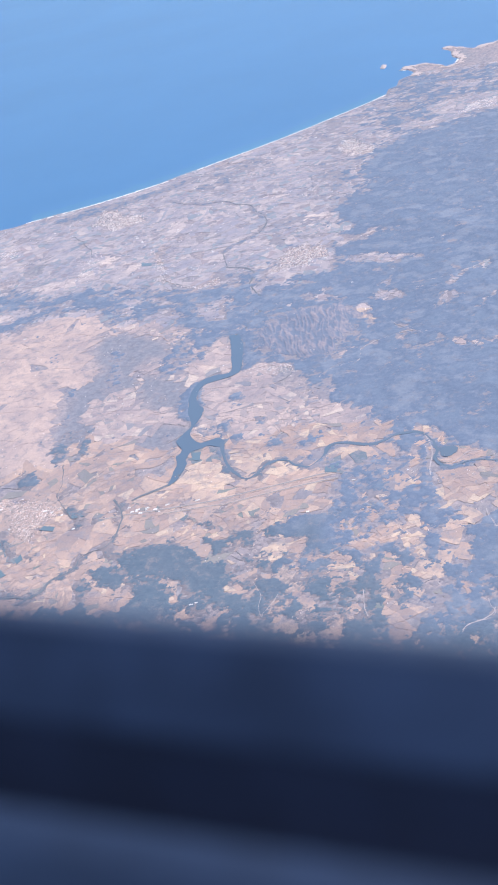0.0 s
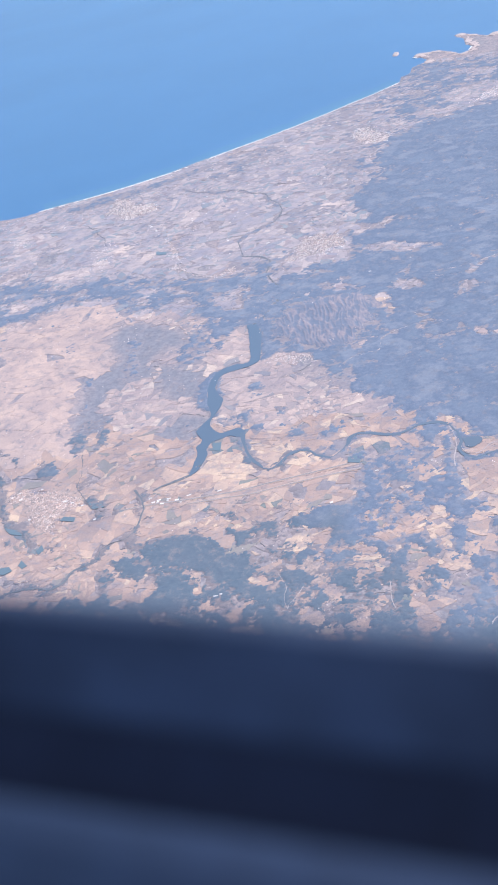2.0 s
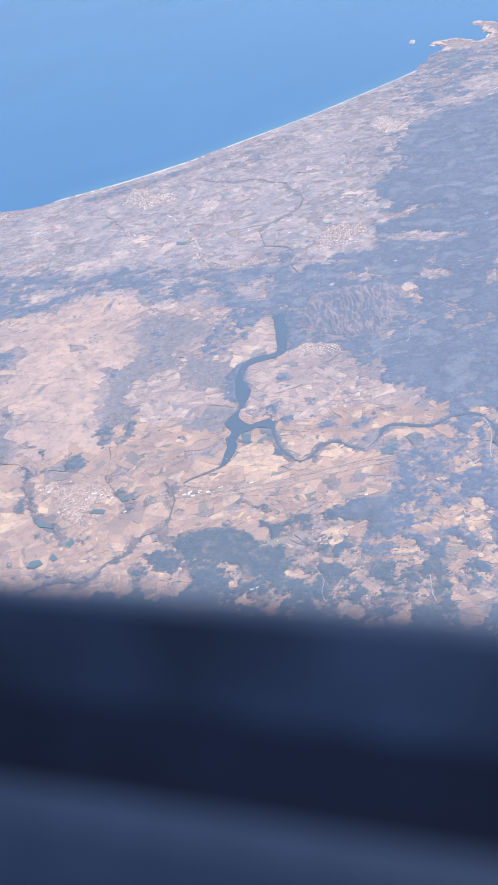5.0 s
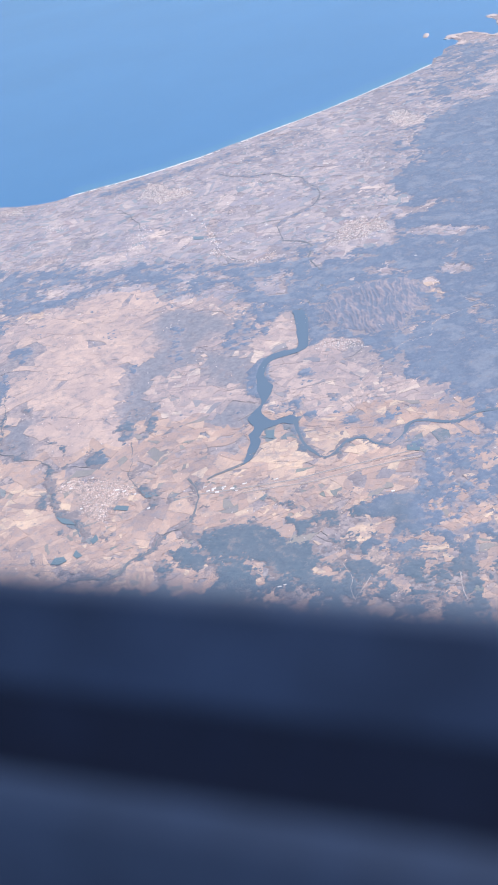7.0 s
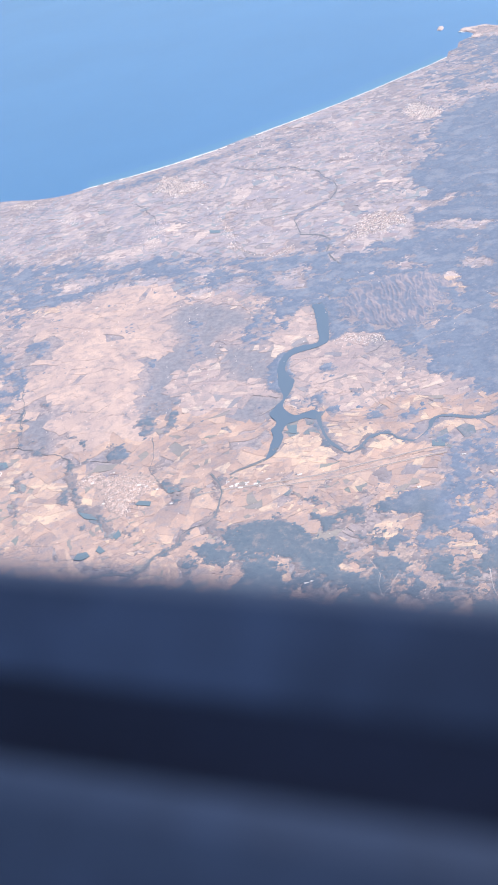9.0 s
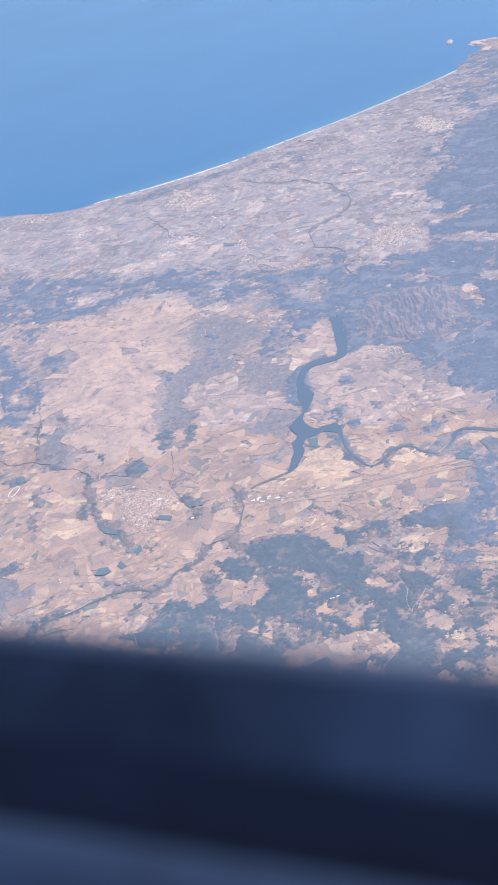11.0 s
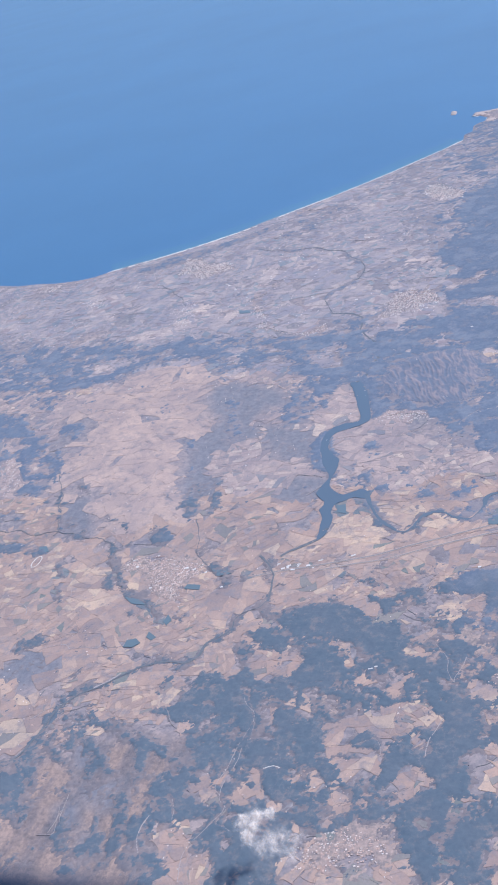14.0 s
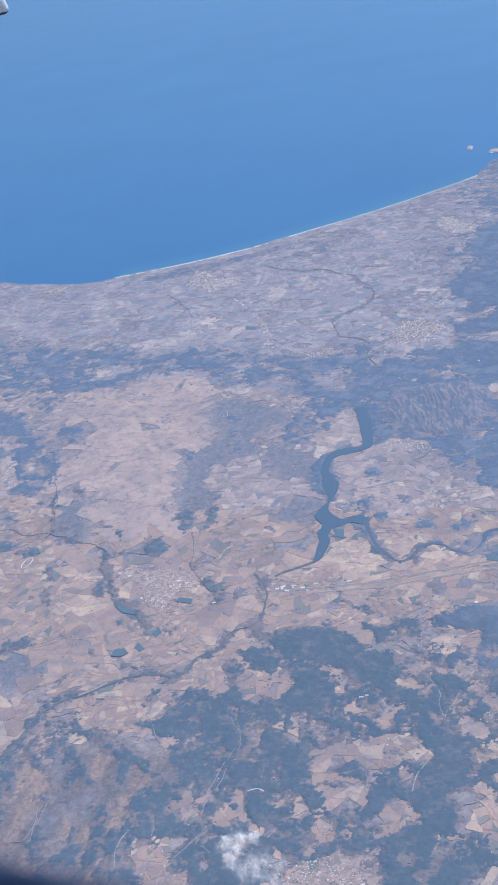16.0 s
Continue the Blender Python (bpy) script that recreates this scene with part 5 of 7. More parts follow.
# midway between the valley tones and the haze-tinted coast tones
UPLAND_SOILS = [(0.0, (0.40, 0.317, 0.295)), (0.16, (0.36, 0.293, 0.28)), (0.32, (0.435, 0.343, 0.312)), (0.46, (0.385, 0.308, 0.29)),
                (0.60, (0.32, 0.27, 0.268)), (0.70, (0.46, 0.36, 0.32)), (0.80, (0.35, 0.287, 0.278)), (0.88, (0.26, 0.25, 0.265)), (0.95, (0.51, 0.41, 0.35))]
STUBBLE_SOILS = [(0.0, (0.480, 0.357, 0.288)), (0.3, (0.520, 0.388, 0.302)), (0.6, (0.445, 0.330, 0.275)), (0.8, (0.550, 0.415, 0.318))]
# coastal stubble, less saturated: haze is put into the colour
HAZED_STUBBLE_SOILS = [(0.0, (0.440, 0.365, 0.345)), (0.4, (0.475, 0.392, 0.362)), (0.75, (0.510, 0.418, 0.378))]
MEADOW_SOILS = [(0.0, (0.17, 0.20, 0.222)), (0.5, (0.20, 0.222, 0.236))]
# haze over the far plain is put into these grey-mauve tones
HAZED_COAST_SOILS = [(0.0, (0.355, 0.314, 0.321)), (0.16, (0.318, 0.294, 0.317)), (0.32, (0.385, 0.333, 0.329)), (0.48, (0.288, 0.286, 0.309)),
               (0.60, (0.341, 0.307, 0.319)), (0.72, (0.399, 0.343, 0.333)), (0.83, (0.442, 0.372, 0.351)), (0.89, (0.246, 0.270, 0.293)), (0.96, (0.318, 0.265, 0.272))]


def soil_material(name, soils, single=False):
    """Dry stubble, fallow and ploughland; one tone for each parcel."""
    n = Nodes(name)
    if single:
        pick = n.add("ShaderNodeObjectInfo").outputs["Random"]
    else:
        pick = n.add("ShaderNodeNewGeometry").outputs["Random Per Island"]
    tone = n.ramp(pick, soils, step=True)
    scrub = n.ramp(n.noise(0.55, 9.0, 0.72), [(0.49, (0.0, 0.0, 0.0)), (0.63, (0.75, 0.75, 0.75))])
    tone = n.mix(scrub, tone, (0.27, 0.245, 0.255))
    wide = n.ramp(n.noise(0.09, 7.0, 0.65), [(0.32, (0.76, 0.80, 0.88)), (0.68, (1.12, 1.09, 1.05))])
    grain = n.ramp(n.noise(2.6, 8.0, 0.8), [(0.28, (0.82, 0.84, 0.86)), (0.72, (1.14, 1.12, 1.11))])
    return n.finish(n.mix(1.0, n.mix(1.0, tone, wide, "MULTIPLY"), grain, "MULTIPLY"), 0.95)


def ground_material():
    n = Nodes("dry_scrub")
    wide = n.ramp(n.noise(0.05, 8.0, 0.6), [(0.3, (0.235, 0.23, 0.245)), (0.5, (0.30, 0.255, 0.255)), (0.7, (0.36, 0.29, 0.27))])
    patch = n.ramp(n.noise(0.6, 9.0, 0.72), [(0.36, (0.66, 0.74, 0.86)), (0.5, (0.95, 0.96, 0.98)), (0.66, (1.15, 1.13, 1.1))])
    plain = n.mix(1.0, wide, patch, "MULTIPLY")
    streak = n.ramp(n.noise(0.30, 8.0, 0.62, (1.0, 0.26, 1.0), 9.0), [(0.32, (0.140, 0.142, 0.162)), (0.45, (0.226, 0.188, 0.186)), (0.56, (0.290, 0.224, 0.202)), (0.68, (0.372, 0.274, 0.232))])
    hill = n.mix(1.0, streak, n.ramp(n.noise(1.8, 7.0, 0.7), [(0.3, (0.86, 0.88, 0.9)), (0.7, (1.12, 1.1, 1.1))]), "MULTIPLY")
    share = n.add("ShaderNodeAttribute")
    share.attribute_name = "hillside"
    both = n.mix(share.outputs["Fac"], plain, hill)
    brush = n.add("ShaderNodeAttribute")
    brush.attribute_name = "scrub"
    ragged = n.add("ShaderNodeMath")
    ragged.operation = "MULTIPLY"
    n.link(brush.outputs["Fac"], ragged.inputs[0])
    n.link(n.ramp(n.noise(0.35, 8.0, 0.66), [(0.32, (0.55, 0.55, 0.55)), (0.5, (1.0, 1.0, 1.0))]), ragged.inputs[1])
    bushes = n.ramp(n.noise(1.1, 8.0, 0.7), [(0.3, (0.176, 0.184, 0.218)), (0.7, (0.232, 0.224, 0.246))])
    cover = n.mix(ragged.outputs[0], both, bushes)
    speck = n.ramp(n.noise(0.9, 10.0, 0.78), [(0.30, (0.66, 0.70, 0.76)), (0.5, (1.0, 1.0, 1.0)), (0.68, (1.26, 1.22, 1.18))])
    return n.finish(n.mix(1.0, cover, speck, "MULTIPLY"), 0.95)


def wood_material():
    """Hill forest with haze put into its blue tone, untinted darker pines in the south, thinning to scrub at the edges.
    """
    n = Nodes("woodland_canopy")
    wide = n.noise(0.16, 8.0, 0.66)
    # the hill tone carries bluish haze in its base colour
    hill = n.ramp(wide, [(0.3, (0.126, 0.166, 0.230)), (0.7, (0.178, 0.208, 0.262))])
    unhazed = n.ramp(wide, [(0.3, (0.095, 0.134, 0.176)), (0.7, (0.124, 0.151, 0.188))])
    # relief shading painted in: darker ravine lines between lighter crests
    ravine_shade = n.ramp(n.noise(0.16, 7.0, 0.6), [(0.40, (1.08, 1.06, 1.04)), (0.5, (0.84, 0.87, 0.92)), (0.60, (1.08, 1.06, 1.04))])
    hill = n.mix(1.0, hill, ravine_shade, "MULTIPLY")
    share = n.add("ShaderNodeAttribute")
    share.attribute_name = "unhazed"
    stand = n.mix(share.outputs["Fac"], hill, unhazed)
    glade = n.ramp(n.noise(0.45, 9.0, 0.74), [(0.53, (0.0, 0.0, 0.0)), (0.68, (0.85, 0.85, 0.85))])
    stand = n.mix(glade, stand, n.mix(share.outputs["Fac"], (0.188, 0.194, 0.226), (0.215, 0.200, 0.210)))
    trail = n.ramp(n.noise(0.14, 7.0, 0.6), [(0.488, (0.0, 0.0, 0.0)), (0.497, (0.4, 0.4, 0.4)), (0.506, (0.0, 0.0, 0.0))])
    part_way = n.ramp(n.noise(0.07, 5.0, 0.6), [(0.50, (0.0, 0.0, 0.0)), (0.60, (1.0, 1.0, 1.0))])
    stand = n.mix(n.mix(1.0, trail, part_way, "MULTIPLY"), stand, (0.27, 0.245, 0.255))
    density = n.add("ShaderNodeAttribute")
    density.attribute_name = "leafage"
    sparse = n.add("ShaderNodeMath")
    sparse.operation = "MULTIPLY_ADD"
    n.link(n.noise(1.1, 9.0, 0.78), sparse.inputs[0])
    sparse.inputs[1].default_value = 1.3
    n.link(density.outputs["Fac"], sparse.inputs[2])
    thin = n.add("ShaderNodeMath")
    thin.operation = "SUBTRACT"
    n.link(sparse.outputs[0], thin.inputs[0])
    n.link(n.ramp(n.noise(0.24, 9.0, 0.68), [(0.47, (0.0, 0.0, 0.0)), (0.62, (0.62, 0.62, 0.62))]), thin.inputs[1])
    cover = n.ramp(thin.outputs[0], [(0.84, (0.0, 0.0, 0.0)), (1.36, (1.0, 1.0, 1.0))])
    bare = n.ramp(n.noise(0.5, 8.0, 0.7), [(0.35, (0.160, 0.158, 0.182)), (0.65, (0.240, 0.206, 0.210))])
    # bare edges far off get the haze tint as well
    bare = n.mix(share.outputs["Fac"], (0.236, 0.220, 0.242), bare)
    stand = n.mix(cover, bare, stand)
    grain = n.ramp(n.noise(1.4, 8.0, 0.74), [(0.3, (0.84, 0.86, 0.89)), (0.7, (1.22, 1.16, 1.1))])
    return n.finish(n.mix(1.0, stand, grain, "MULTIPLY"), 0.95)


def water_material(name, deep, rough, bump=0.0):
    n = Nodes(name)
    tone = n.ramp(n.noise(0.012, 4.0), [(0.3, deep), (0.7, tuple(c * 1.12 for c in deep))])
    n.bsdf.inputs["Specular IOR Level"].default_value = 0.5
    n.bsdf.inputs["IOR"].default_value = 1.33
    if bump:
        n.bump(n.noise(0.6, 6.0, 0.65), bump, 0.3)
    return n.finish(tone, rough)


def rock_material():
    """Pale bare ribs of rock and dark scrubby grooves; the ribs' shading is put into the colour."""
    n = Nodes("bare_ridge_rock")
    rib = n.add("ShaderNodeAttribute")
    rib.attribute_name = "rib"
    groove_shade = n.ramp(n.noise(0.9, 8.0, 0.7), [(0.3, (0.132, 0.162, 0.220)), (0.7, (0.172, 0.190, 0.238))])
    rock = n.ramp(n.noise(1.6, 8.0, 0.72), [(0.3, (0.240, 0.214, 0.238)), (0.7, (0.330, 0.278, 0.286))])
    return n.finish(n.mix(rib.outputs["Fac"], groove_shade, rock), 0.95)


MAT_GROUND = ground_material()
MAT_FIELDS = soil_material("valley_soil", VALLEY_SOILS)
MAT_FIELD = soil_material("parcel_soil", VALLEY_SOILS, True)
MAT_UPLAND = soil_material("upland_soil", UPLAND_SOILS)
MAT_STUBBLE = soil_material("bright_stubble", STUBBLE_SOILS)
MAT_PALE = soil_material("hazed_coastal_stubble", HAZED_STUBBLE_SOILS)
MAT_MEADOW = soil_material("green_meadow", MEADOW_SOILS)
MAT_PLATEAU = soil_material("plateau_soil", PLATEAU_SOILS)
MAT_COASTAL = soil_material("hazed_coastal_soil", HAZED_COAST_SOILS)
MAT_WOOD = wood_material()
MAT_ROCK = rock_material()
MAT_SEA = water_material("open_sea", (0.058, 0.151, 0.274), 0.35, 0.0)
MAT_SHELF = water_material("shelving_sea", (0.076, 0.176, 0.282), 0.4)
MAT_SHALLOW = water_material("shallow_sea", (0.092, 0.205, 0.282), 0.45)
MAT_LAKE = water_material("reservoir_water", (0.096, 0.137, 0.185), 0.45)
MAT_RIVER = water_material("river_water", (0.106, 0.142, 0.182), 0.45)
MAT_POND = water_material("pond_water", (0.122, 0.170, 0.200), 0.45)
MAT_STREAM = grained("wooded_stream", (0.125, 0.145, 0.170), (0.180, 0.188, 0.205), 0.8)
MAT_SAND = grained("beach_sand", (0.60, 0.57, 0.53), (0.76, 0.72, 0.67), 0.3)
MAT_ROAD = grained("pale_road", (0.32, 0.285, 0.285), (0.43, 0.375, 0.365), 0.7)
MAT_VERGE = grained("bare_pale_verge", (0.40, 0.312, 0.272), (0.47, 0.37, 0.32), 0.8)
MAT_RAIL = grained("dark_track_bed", (0.22, 0.21, 0.22), (0.28, 0.26, 0.26), 0.7)
MAT_WALL = grained("lime_washed_wall", (0.60, 0.495, 0.45), (0.80, 0.68, 0.62), 0.9)
MAT_ROOF = grained("clay_roof", (0.46, 0.32, 0.275), (0.64, 0.445, 0.37), 1.3)
MAT_SHED = grained("white_sheet_roof", (0.60, 0.57, 0.55), (0.74, 0.70, 0.67), 2.0)
MAT_STREET = grained("dusty_street", (0.235, 0.205, 0.205), (0.415, 0.318, 0.282), 1.5, fine=2.6, spread=(0.36, 0.62))
MAT_CLAY = grained("bare_headland", (0.40, 0.33, 0.31), (0.50, 0.405, 0.37), 0.25)

# ---- the lie of the land ----
def lattice(i, j, seed):
    h = (i.astype(np.int64) * 374761393 + j.astype(np.int64) * 668265263 + seed * 974711) & 0x7FFFFFFF
    h = ((h ^ (h >> 13)) * 1274126177) & 0x7FFFFFFF
    return ((h ^ (h >> 16)) & 0xFFFF) / 65535.0


def value_noise(x, y, seed):
    i, j = np.floor(x), np.floor(y)
    u, v = x - i, y - j
    u, v = u * u * (3 - 2 * u), v * v * (3 - 2 * v)
    a, b = lattice(i, j, seed), lattice(i + 1, j, seed)
    c, d = lattice(i, j + 1, seed), lattice(i + 1, j + 1, seed)
    return (a * (1 - u) + b * u) * (1 - v) + (c * (1 - u) + d * u) * v


def fbm(x, y, size, octaves=4, seed=1, gain=0.5):
    """Rolling noise in -1..1, the widest swells size metres across."""
    total, weight, amount = 0.0, 1.0, 0.0
    for k in range(octaves):
        s = 2.0 ** k / size
        total = total + weight * (2 * value_noise(x * s + 17.3 * k, y * s - 9.1 * k, seed + k) - 1)
        amount += weight
        weight *= gain
    return total / amount * 1.6


def fractal(x, y, size, octaves=6, seed=1, gain=0.7):
    """Ragged noise of about unit spread."""
    total, power = 0.0, 0.0
    for k in range(octaves):
        s, weight = 2.0 ** k / size, gain ** k
        total = total + weight * (2 * value_noise(x * s + 31.7 * k, y * s + 5.3 * k, seed + k) - 1)
        power += weight * weight
    return total / math.sqrt(power) * 2.4


def ridged(x, y, size, octaves=4, seed=1):
    return 1.0 - np.abs(fbm(x, y, size, octaves, seed))


def inside(x, y, outline, reach=8.0):
    """How far each point lies inside the outline (negative: outside), to about reach."""
    x, y = np.asarray(x, float), np.asarray(y, float)
    out = np.full(x.shape, -float(reach))
    xs, ys = [p[0] for p in outline], [p[1] for p in outline]
    near = (x > min(xs) - reach) & (x < max(xs) + reach) & (y > min(ys) - reach) & (y < max(ys) + reach)
    px, py = x[near], y[near]
    if px.size == 0:
        return out
    far, within = np.full(px.shape, 1e9), np.zeros(px.shape, bool)
    for (ax, ay), (bx, by) in zip(outline, outline[1:] + outline[:1]):
        dx, dy = bx - ax, by - ay
        t = np.clip(((px - ax) * dx + (py - ay) * dy) / max(dx * dx + dy * dy, 1e-9), 0, 1)
        far = np.minimum(far, (px - ax - t * dx) ** 2 + (py - ay - t * dy) ** 2)
        if dy:
            within ^= ((ay > py) != (by > py)) & (px < (py - ay) / dy * dx + ax)
    far = np.sqrt(far)
    out[near] = np.where(within, far, -far)
    return np.maximum(out, -reach)


def off_line(x, y, line, reach=6.0):
    """The distance from each point to a line of points, to about reach."""
    x, y = np.asarray(x, float), np.asarray(y, float)
    out = np.full(x.shape, reach)
    xs, ys = [p[0] for p in line], [p[1] for p in line]
    near = (x > min(xs) - reach) & (x < max(xs) + reach) & (y > min(ys) - reach) & (y < max(ys) + reach)
    px, py = x[near], y[near]
    far = np.full(px.shape, reach * reach)
    for (ax, ay), (bx, by) in zip(line, line[1:]):
        dx, dy = bx - ax, by - ay
        t = np.clip(((px - ax) * dx + (py - ay) * dy) / max(dx * dx + dy * dy, 1e-9), 0, 1)
        far = np.minimum(far, (px - ax - t * dx) ** 2 + (py - ay - t * dy) ** 2)
    out[near] = np.sqrt(far)
    return out


LAND = [(-4900, -4900), (-4900, 330), (-420, 300), (-290, 292)] + COAST + [(-30, 470), (60, 520), (300, 560), (4900, 900), (4900, -4900)]


def height(x, y):
    """The ground's height: sea bed, plain, hills, mountains and the rocky massif."""
    x, y = np.asarray(x, float), np.asarray(y, float)
    shore = np.clip(inside(x, y, LAND, 12.0), -12, 12)
    core = np.clip(shore / 12, 0, 1)
    z = np.where(shore > 0, np.minimum(shore * 0.3, 0.15), shore * 0.25)
    z = z + core * 0.10 * (1 + fbm(x, y, 60, 3, 5))
    up_there = np.clip(inside(x, y, MOUNTAINS, 14) / 14, 0, 1)
    z = z + up_there * (0.3 + 0.5 * ridged(x, y, 34, 2, 11) ** 2 + 0.25 * ridged(x * 0.8 + y * 0.5, y * 0.6 - x * 0.4, 9, 3, 13) ** 2)
    rock = np.clip(inside(x, y, MASSIF, 6) / 5, 0, 1)
    rock = rock * rock * (3 - 2 * rock)
    z = z + rock * (0.15 + 0.3 * ridged(x, y, 11.0, 2, 27))
    hills = np.clip((inside(x, y, RIDGES, 6) + 6) / 8, 0, 1)
    z = z + hills * 0.4 * (1 + fbm(x * 0.99 + y * 0.13, y * 0.2, 7, 2, 31))
    mesa = np.clip((inside(x, y, PLATEAU, 4) + 4) / 8, 0, 1)
    z = z + mesa * 0.35 * (1 + 0.5 * fbm(x, y, 22, 3, 41))
    return z


def woodiness(x, y):
    """Over about zero where woods grow."""
    x, y = np.asarray(x, float), np.asarray(y, float)
    best = np.full(x.shape, -2.0)
    for level, soft, outline in COVERS:
        px, py = [p[0] for p in outline], [p[1] for p in outline]
        soft = 1.75 * soft
        near = (x > min(px) - soft) & (x < max(px) + soft) & (y > min(py) - soft) & (y < max(py) + soft)
        if near.any():
            share = np.clip((inside(x[near], y[near], outline, soft) + soft) / (2 * soft), 0, 1)
            best[near] += (level - best[near]) * share
    for wide, line in GULLIES:
        best = np.maximum(best, np.minimum((wide - off_line(x, y, line)) * 1.5 - 0.1, 0.3))
    best = best + 0.12 * np.clip((150 - y) / 10, 0, 1) * np.clip((x + 92) / 6, 0, 1)
    rough = 0.72 * fractal(x, y, 2.6, 5, 3, 0.9) + 0.2 * fractal(x, y, 9, 3, 7)
    wild = best + rough
    copses = fractal(x, y, 3.0, 5, 51, 0.8) + 0.5 * fractal(x, y, 20, 2, 54) - 2.75 - np.clip((y - 190) / 80, 0, 1.2)
    copses = copses - 0.9 * np.clip(inside(x, y, PLATEAU, 4.0), 0, 1)
    wild = np.maximum(wild, np.minimum(copses, 0.2))
    ridge = np.clip(inside(x, y, RIDGES, 6.0), -6, 1.5)
    strips = fractal(x * 0.99 + y * 0.13, y * 0.33, 3.0, 5, 57, 0.85) + 0.3 * ridge - 3.3
    wild = np.maximum(wild, np.minimum(strips, 0.2))
    for line, wide in WETS:
        wild = np.minimum(wild, (off_line(x, y, line) - wide) * 3)
    for outline in POOLS:
        wild = np.minimum(wild, -inside(x, y, outline) * 3)
    wild = np.minimum(wild, 0.5 - 0.45 * inside(x, y, MASSIF, 4.0) + 0.8 * rough)
    for _, _, outline in TOWNS:
        wild = np.minimum(wild, -inside(x, y, outline) * 2 + 0.3)
    return np.minimum(wild, np.clip((inside(x, y, LAND, 12) - 0.8) * 2, -5, 5))


# ---- building blocks ----
def mesh_object(name, verts, faces, material, parent=None, slots=None):
    me = bpy.data.meshes.new(name)
    me.from_pydata([tuple(v) for v in verts], [], [tuple(f) for f in faces])
    for m in (material if isinstance(material, (list, tuple)) else [material]):
        me.materials.append(m)
    if slots is not None:
        me.polygons.foreach_set("material_index", slots)
    me.update()
    ob = new(name, me)
    if parent:
        ob.parent = parent
    return ob


def part(name, bm, material, parent, label=""):
    me = bpy.data.meshes.new(name)
    bm.normal_update()
    bm.to_mesh(me)
    bm.free()
    me.materials.append(material)
    ob = new(name, me)
    ob.parent = parent
    return tagged(ob, label)


def smooth_line(points, step):
    """A round line through the points, cut into even pieces."""
    pts = [Vector((*p, 0)) for p in points]
    ext = [pts[0] * 2 - pts[1]] + pts + [pts[-1] * 2 - pts[-2]]
    out = []
    for a, b, c, d in zip(ext, ext[1:], ext[2:], ext[3:]):
        n = max(1, int((c - b).length / step))
        for k in range(n):
            t = k / n
            out.append(0.5 * (2 * b + (c - a) * t + (2 * a - 5 * b + 4 * c - d) * t * t + (3 * b - a - 3 * c + d) * t ** 3))
    out.append(pts[-1])
    return out


def ribbon(name, points, wide, lift, material, label, category, step=0.5, uneven=0.25, seed=0, level=None, wander=0.0):
    """A strip with real edges that follows the ground: river, road or beach."""
    line = smooth_line(points, step)
    xs, ys = np.array([p.x for p in line]), np.array([p.y for p in line])
    if wander:
        dx, dy = wander * fbm(xs, ys, 3.0, 3, 75 + seed), wander * fbm(xs, ys, 3.0, 3, 76 + seed)
        line = [Vector((p.x + a, p.y + b, 0)) for p, a, b in zip(line, dx, dy)]
        xs, ys = xs + dx, ys + dy
    z = height(xs, ys) + lift if level is None else np.full(xs.shape, level)
    run = np.arange(len(line)) * step
    verts, faces = [], []
    for k, p in enumerate(line):
        a, b = line[max(k - 1, 0)], line[min(k + 1, len(line) - 1)]
        side = Vector((-(b - a).y, (b - a).x, 0))
        side = side.normalized() if side.length > 1e-6 else Vector((1, 0, 0))
        w1 = wide * (1 + uneven * float(fbm(run[k:k + 1], np.zeros(1), 5, 3, 71 + seed)[0]))
        w2 = wide * (1 + uneven * float(fbm(run[k:k + 1], np.ones(1) * 9, 5, 3, 72 + seed)[0]))
        for s, drop in ((w1, 0.08), (w1, 0), (-w2, 0), (-w2, 0.08)):
            verts.append((p.x + side.x * s * 0.5, p.y + side.y * s * 0.5, z[k] - drop))
    for k in range(len(line) - 1):
        for c in range(3):
            a = 4 * k + c
            faces.append((a, a + 1, a + 5, a + 4))
    ob = mesh_object(name, verts, faces, material)
    return tagged(ob, label, category, kind="structure")


def pool(name, outline, lift, material, label, category, ragged=0.25, round_=True):
    """A sheet of standing water with a shallow rim."""
    line = smooth_line(outline + outline[:1], 0.4)[:-1] if round_ else [Vector((x, y, 0)) for x, y in outline]
    xs, ys = np.array([p.x for p in line]), np.array([p.y for p in line])
    xs, ys = xs + ragged * fbm(xs, ys, 2.0, 3, 81), ys + ragged * fbm(xs, ys, 2.0, 3, 82)
    level = float(np.mean(height(xs, ys))) + lift
    bm = bmesh.new()
    top = [bm.verts.new((x, y, level)) for x, y in zip(xs, ys)]
    face = bm.faces.new(top)
    face.normal_update()
    low = [bm.verts.new((x, y, level - 0.12)) for x, y in zip(xs, ys)]
    for k in range(len(top)):
        bm.faces.new((top[k], low[k], low[k - 1], top[k - 1]))
    bmesh.ops.triangulate(bm, faces=[face])
    bmesh.ops.recalc_face_normals(bm, faces=bm.faces)
    me = bpy.data.meshes.new(name)
    bm.to_mesh(me)
    bm.free()
    me.materials.append(material)
    return tagged(new(name, me), label, category, kind="structure")


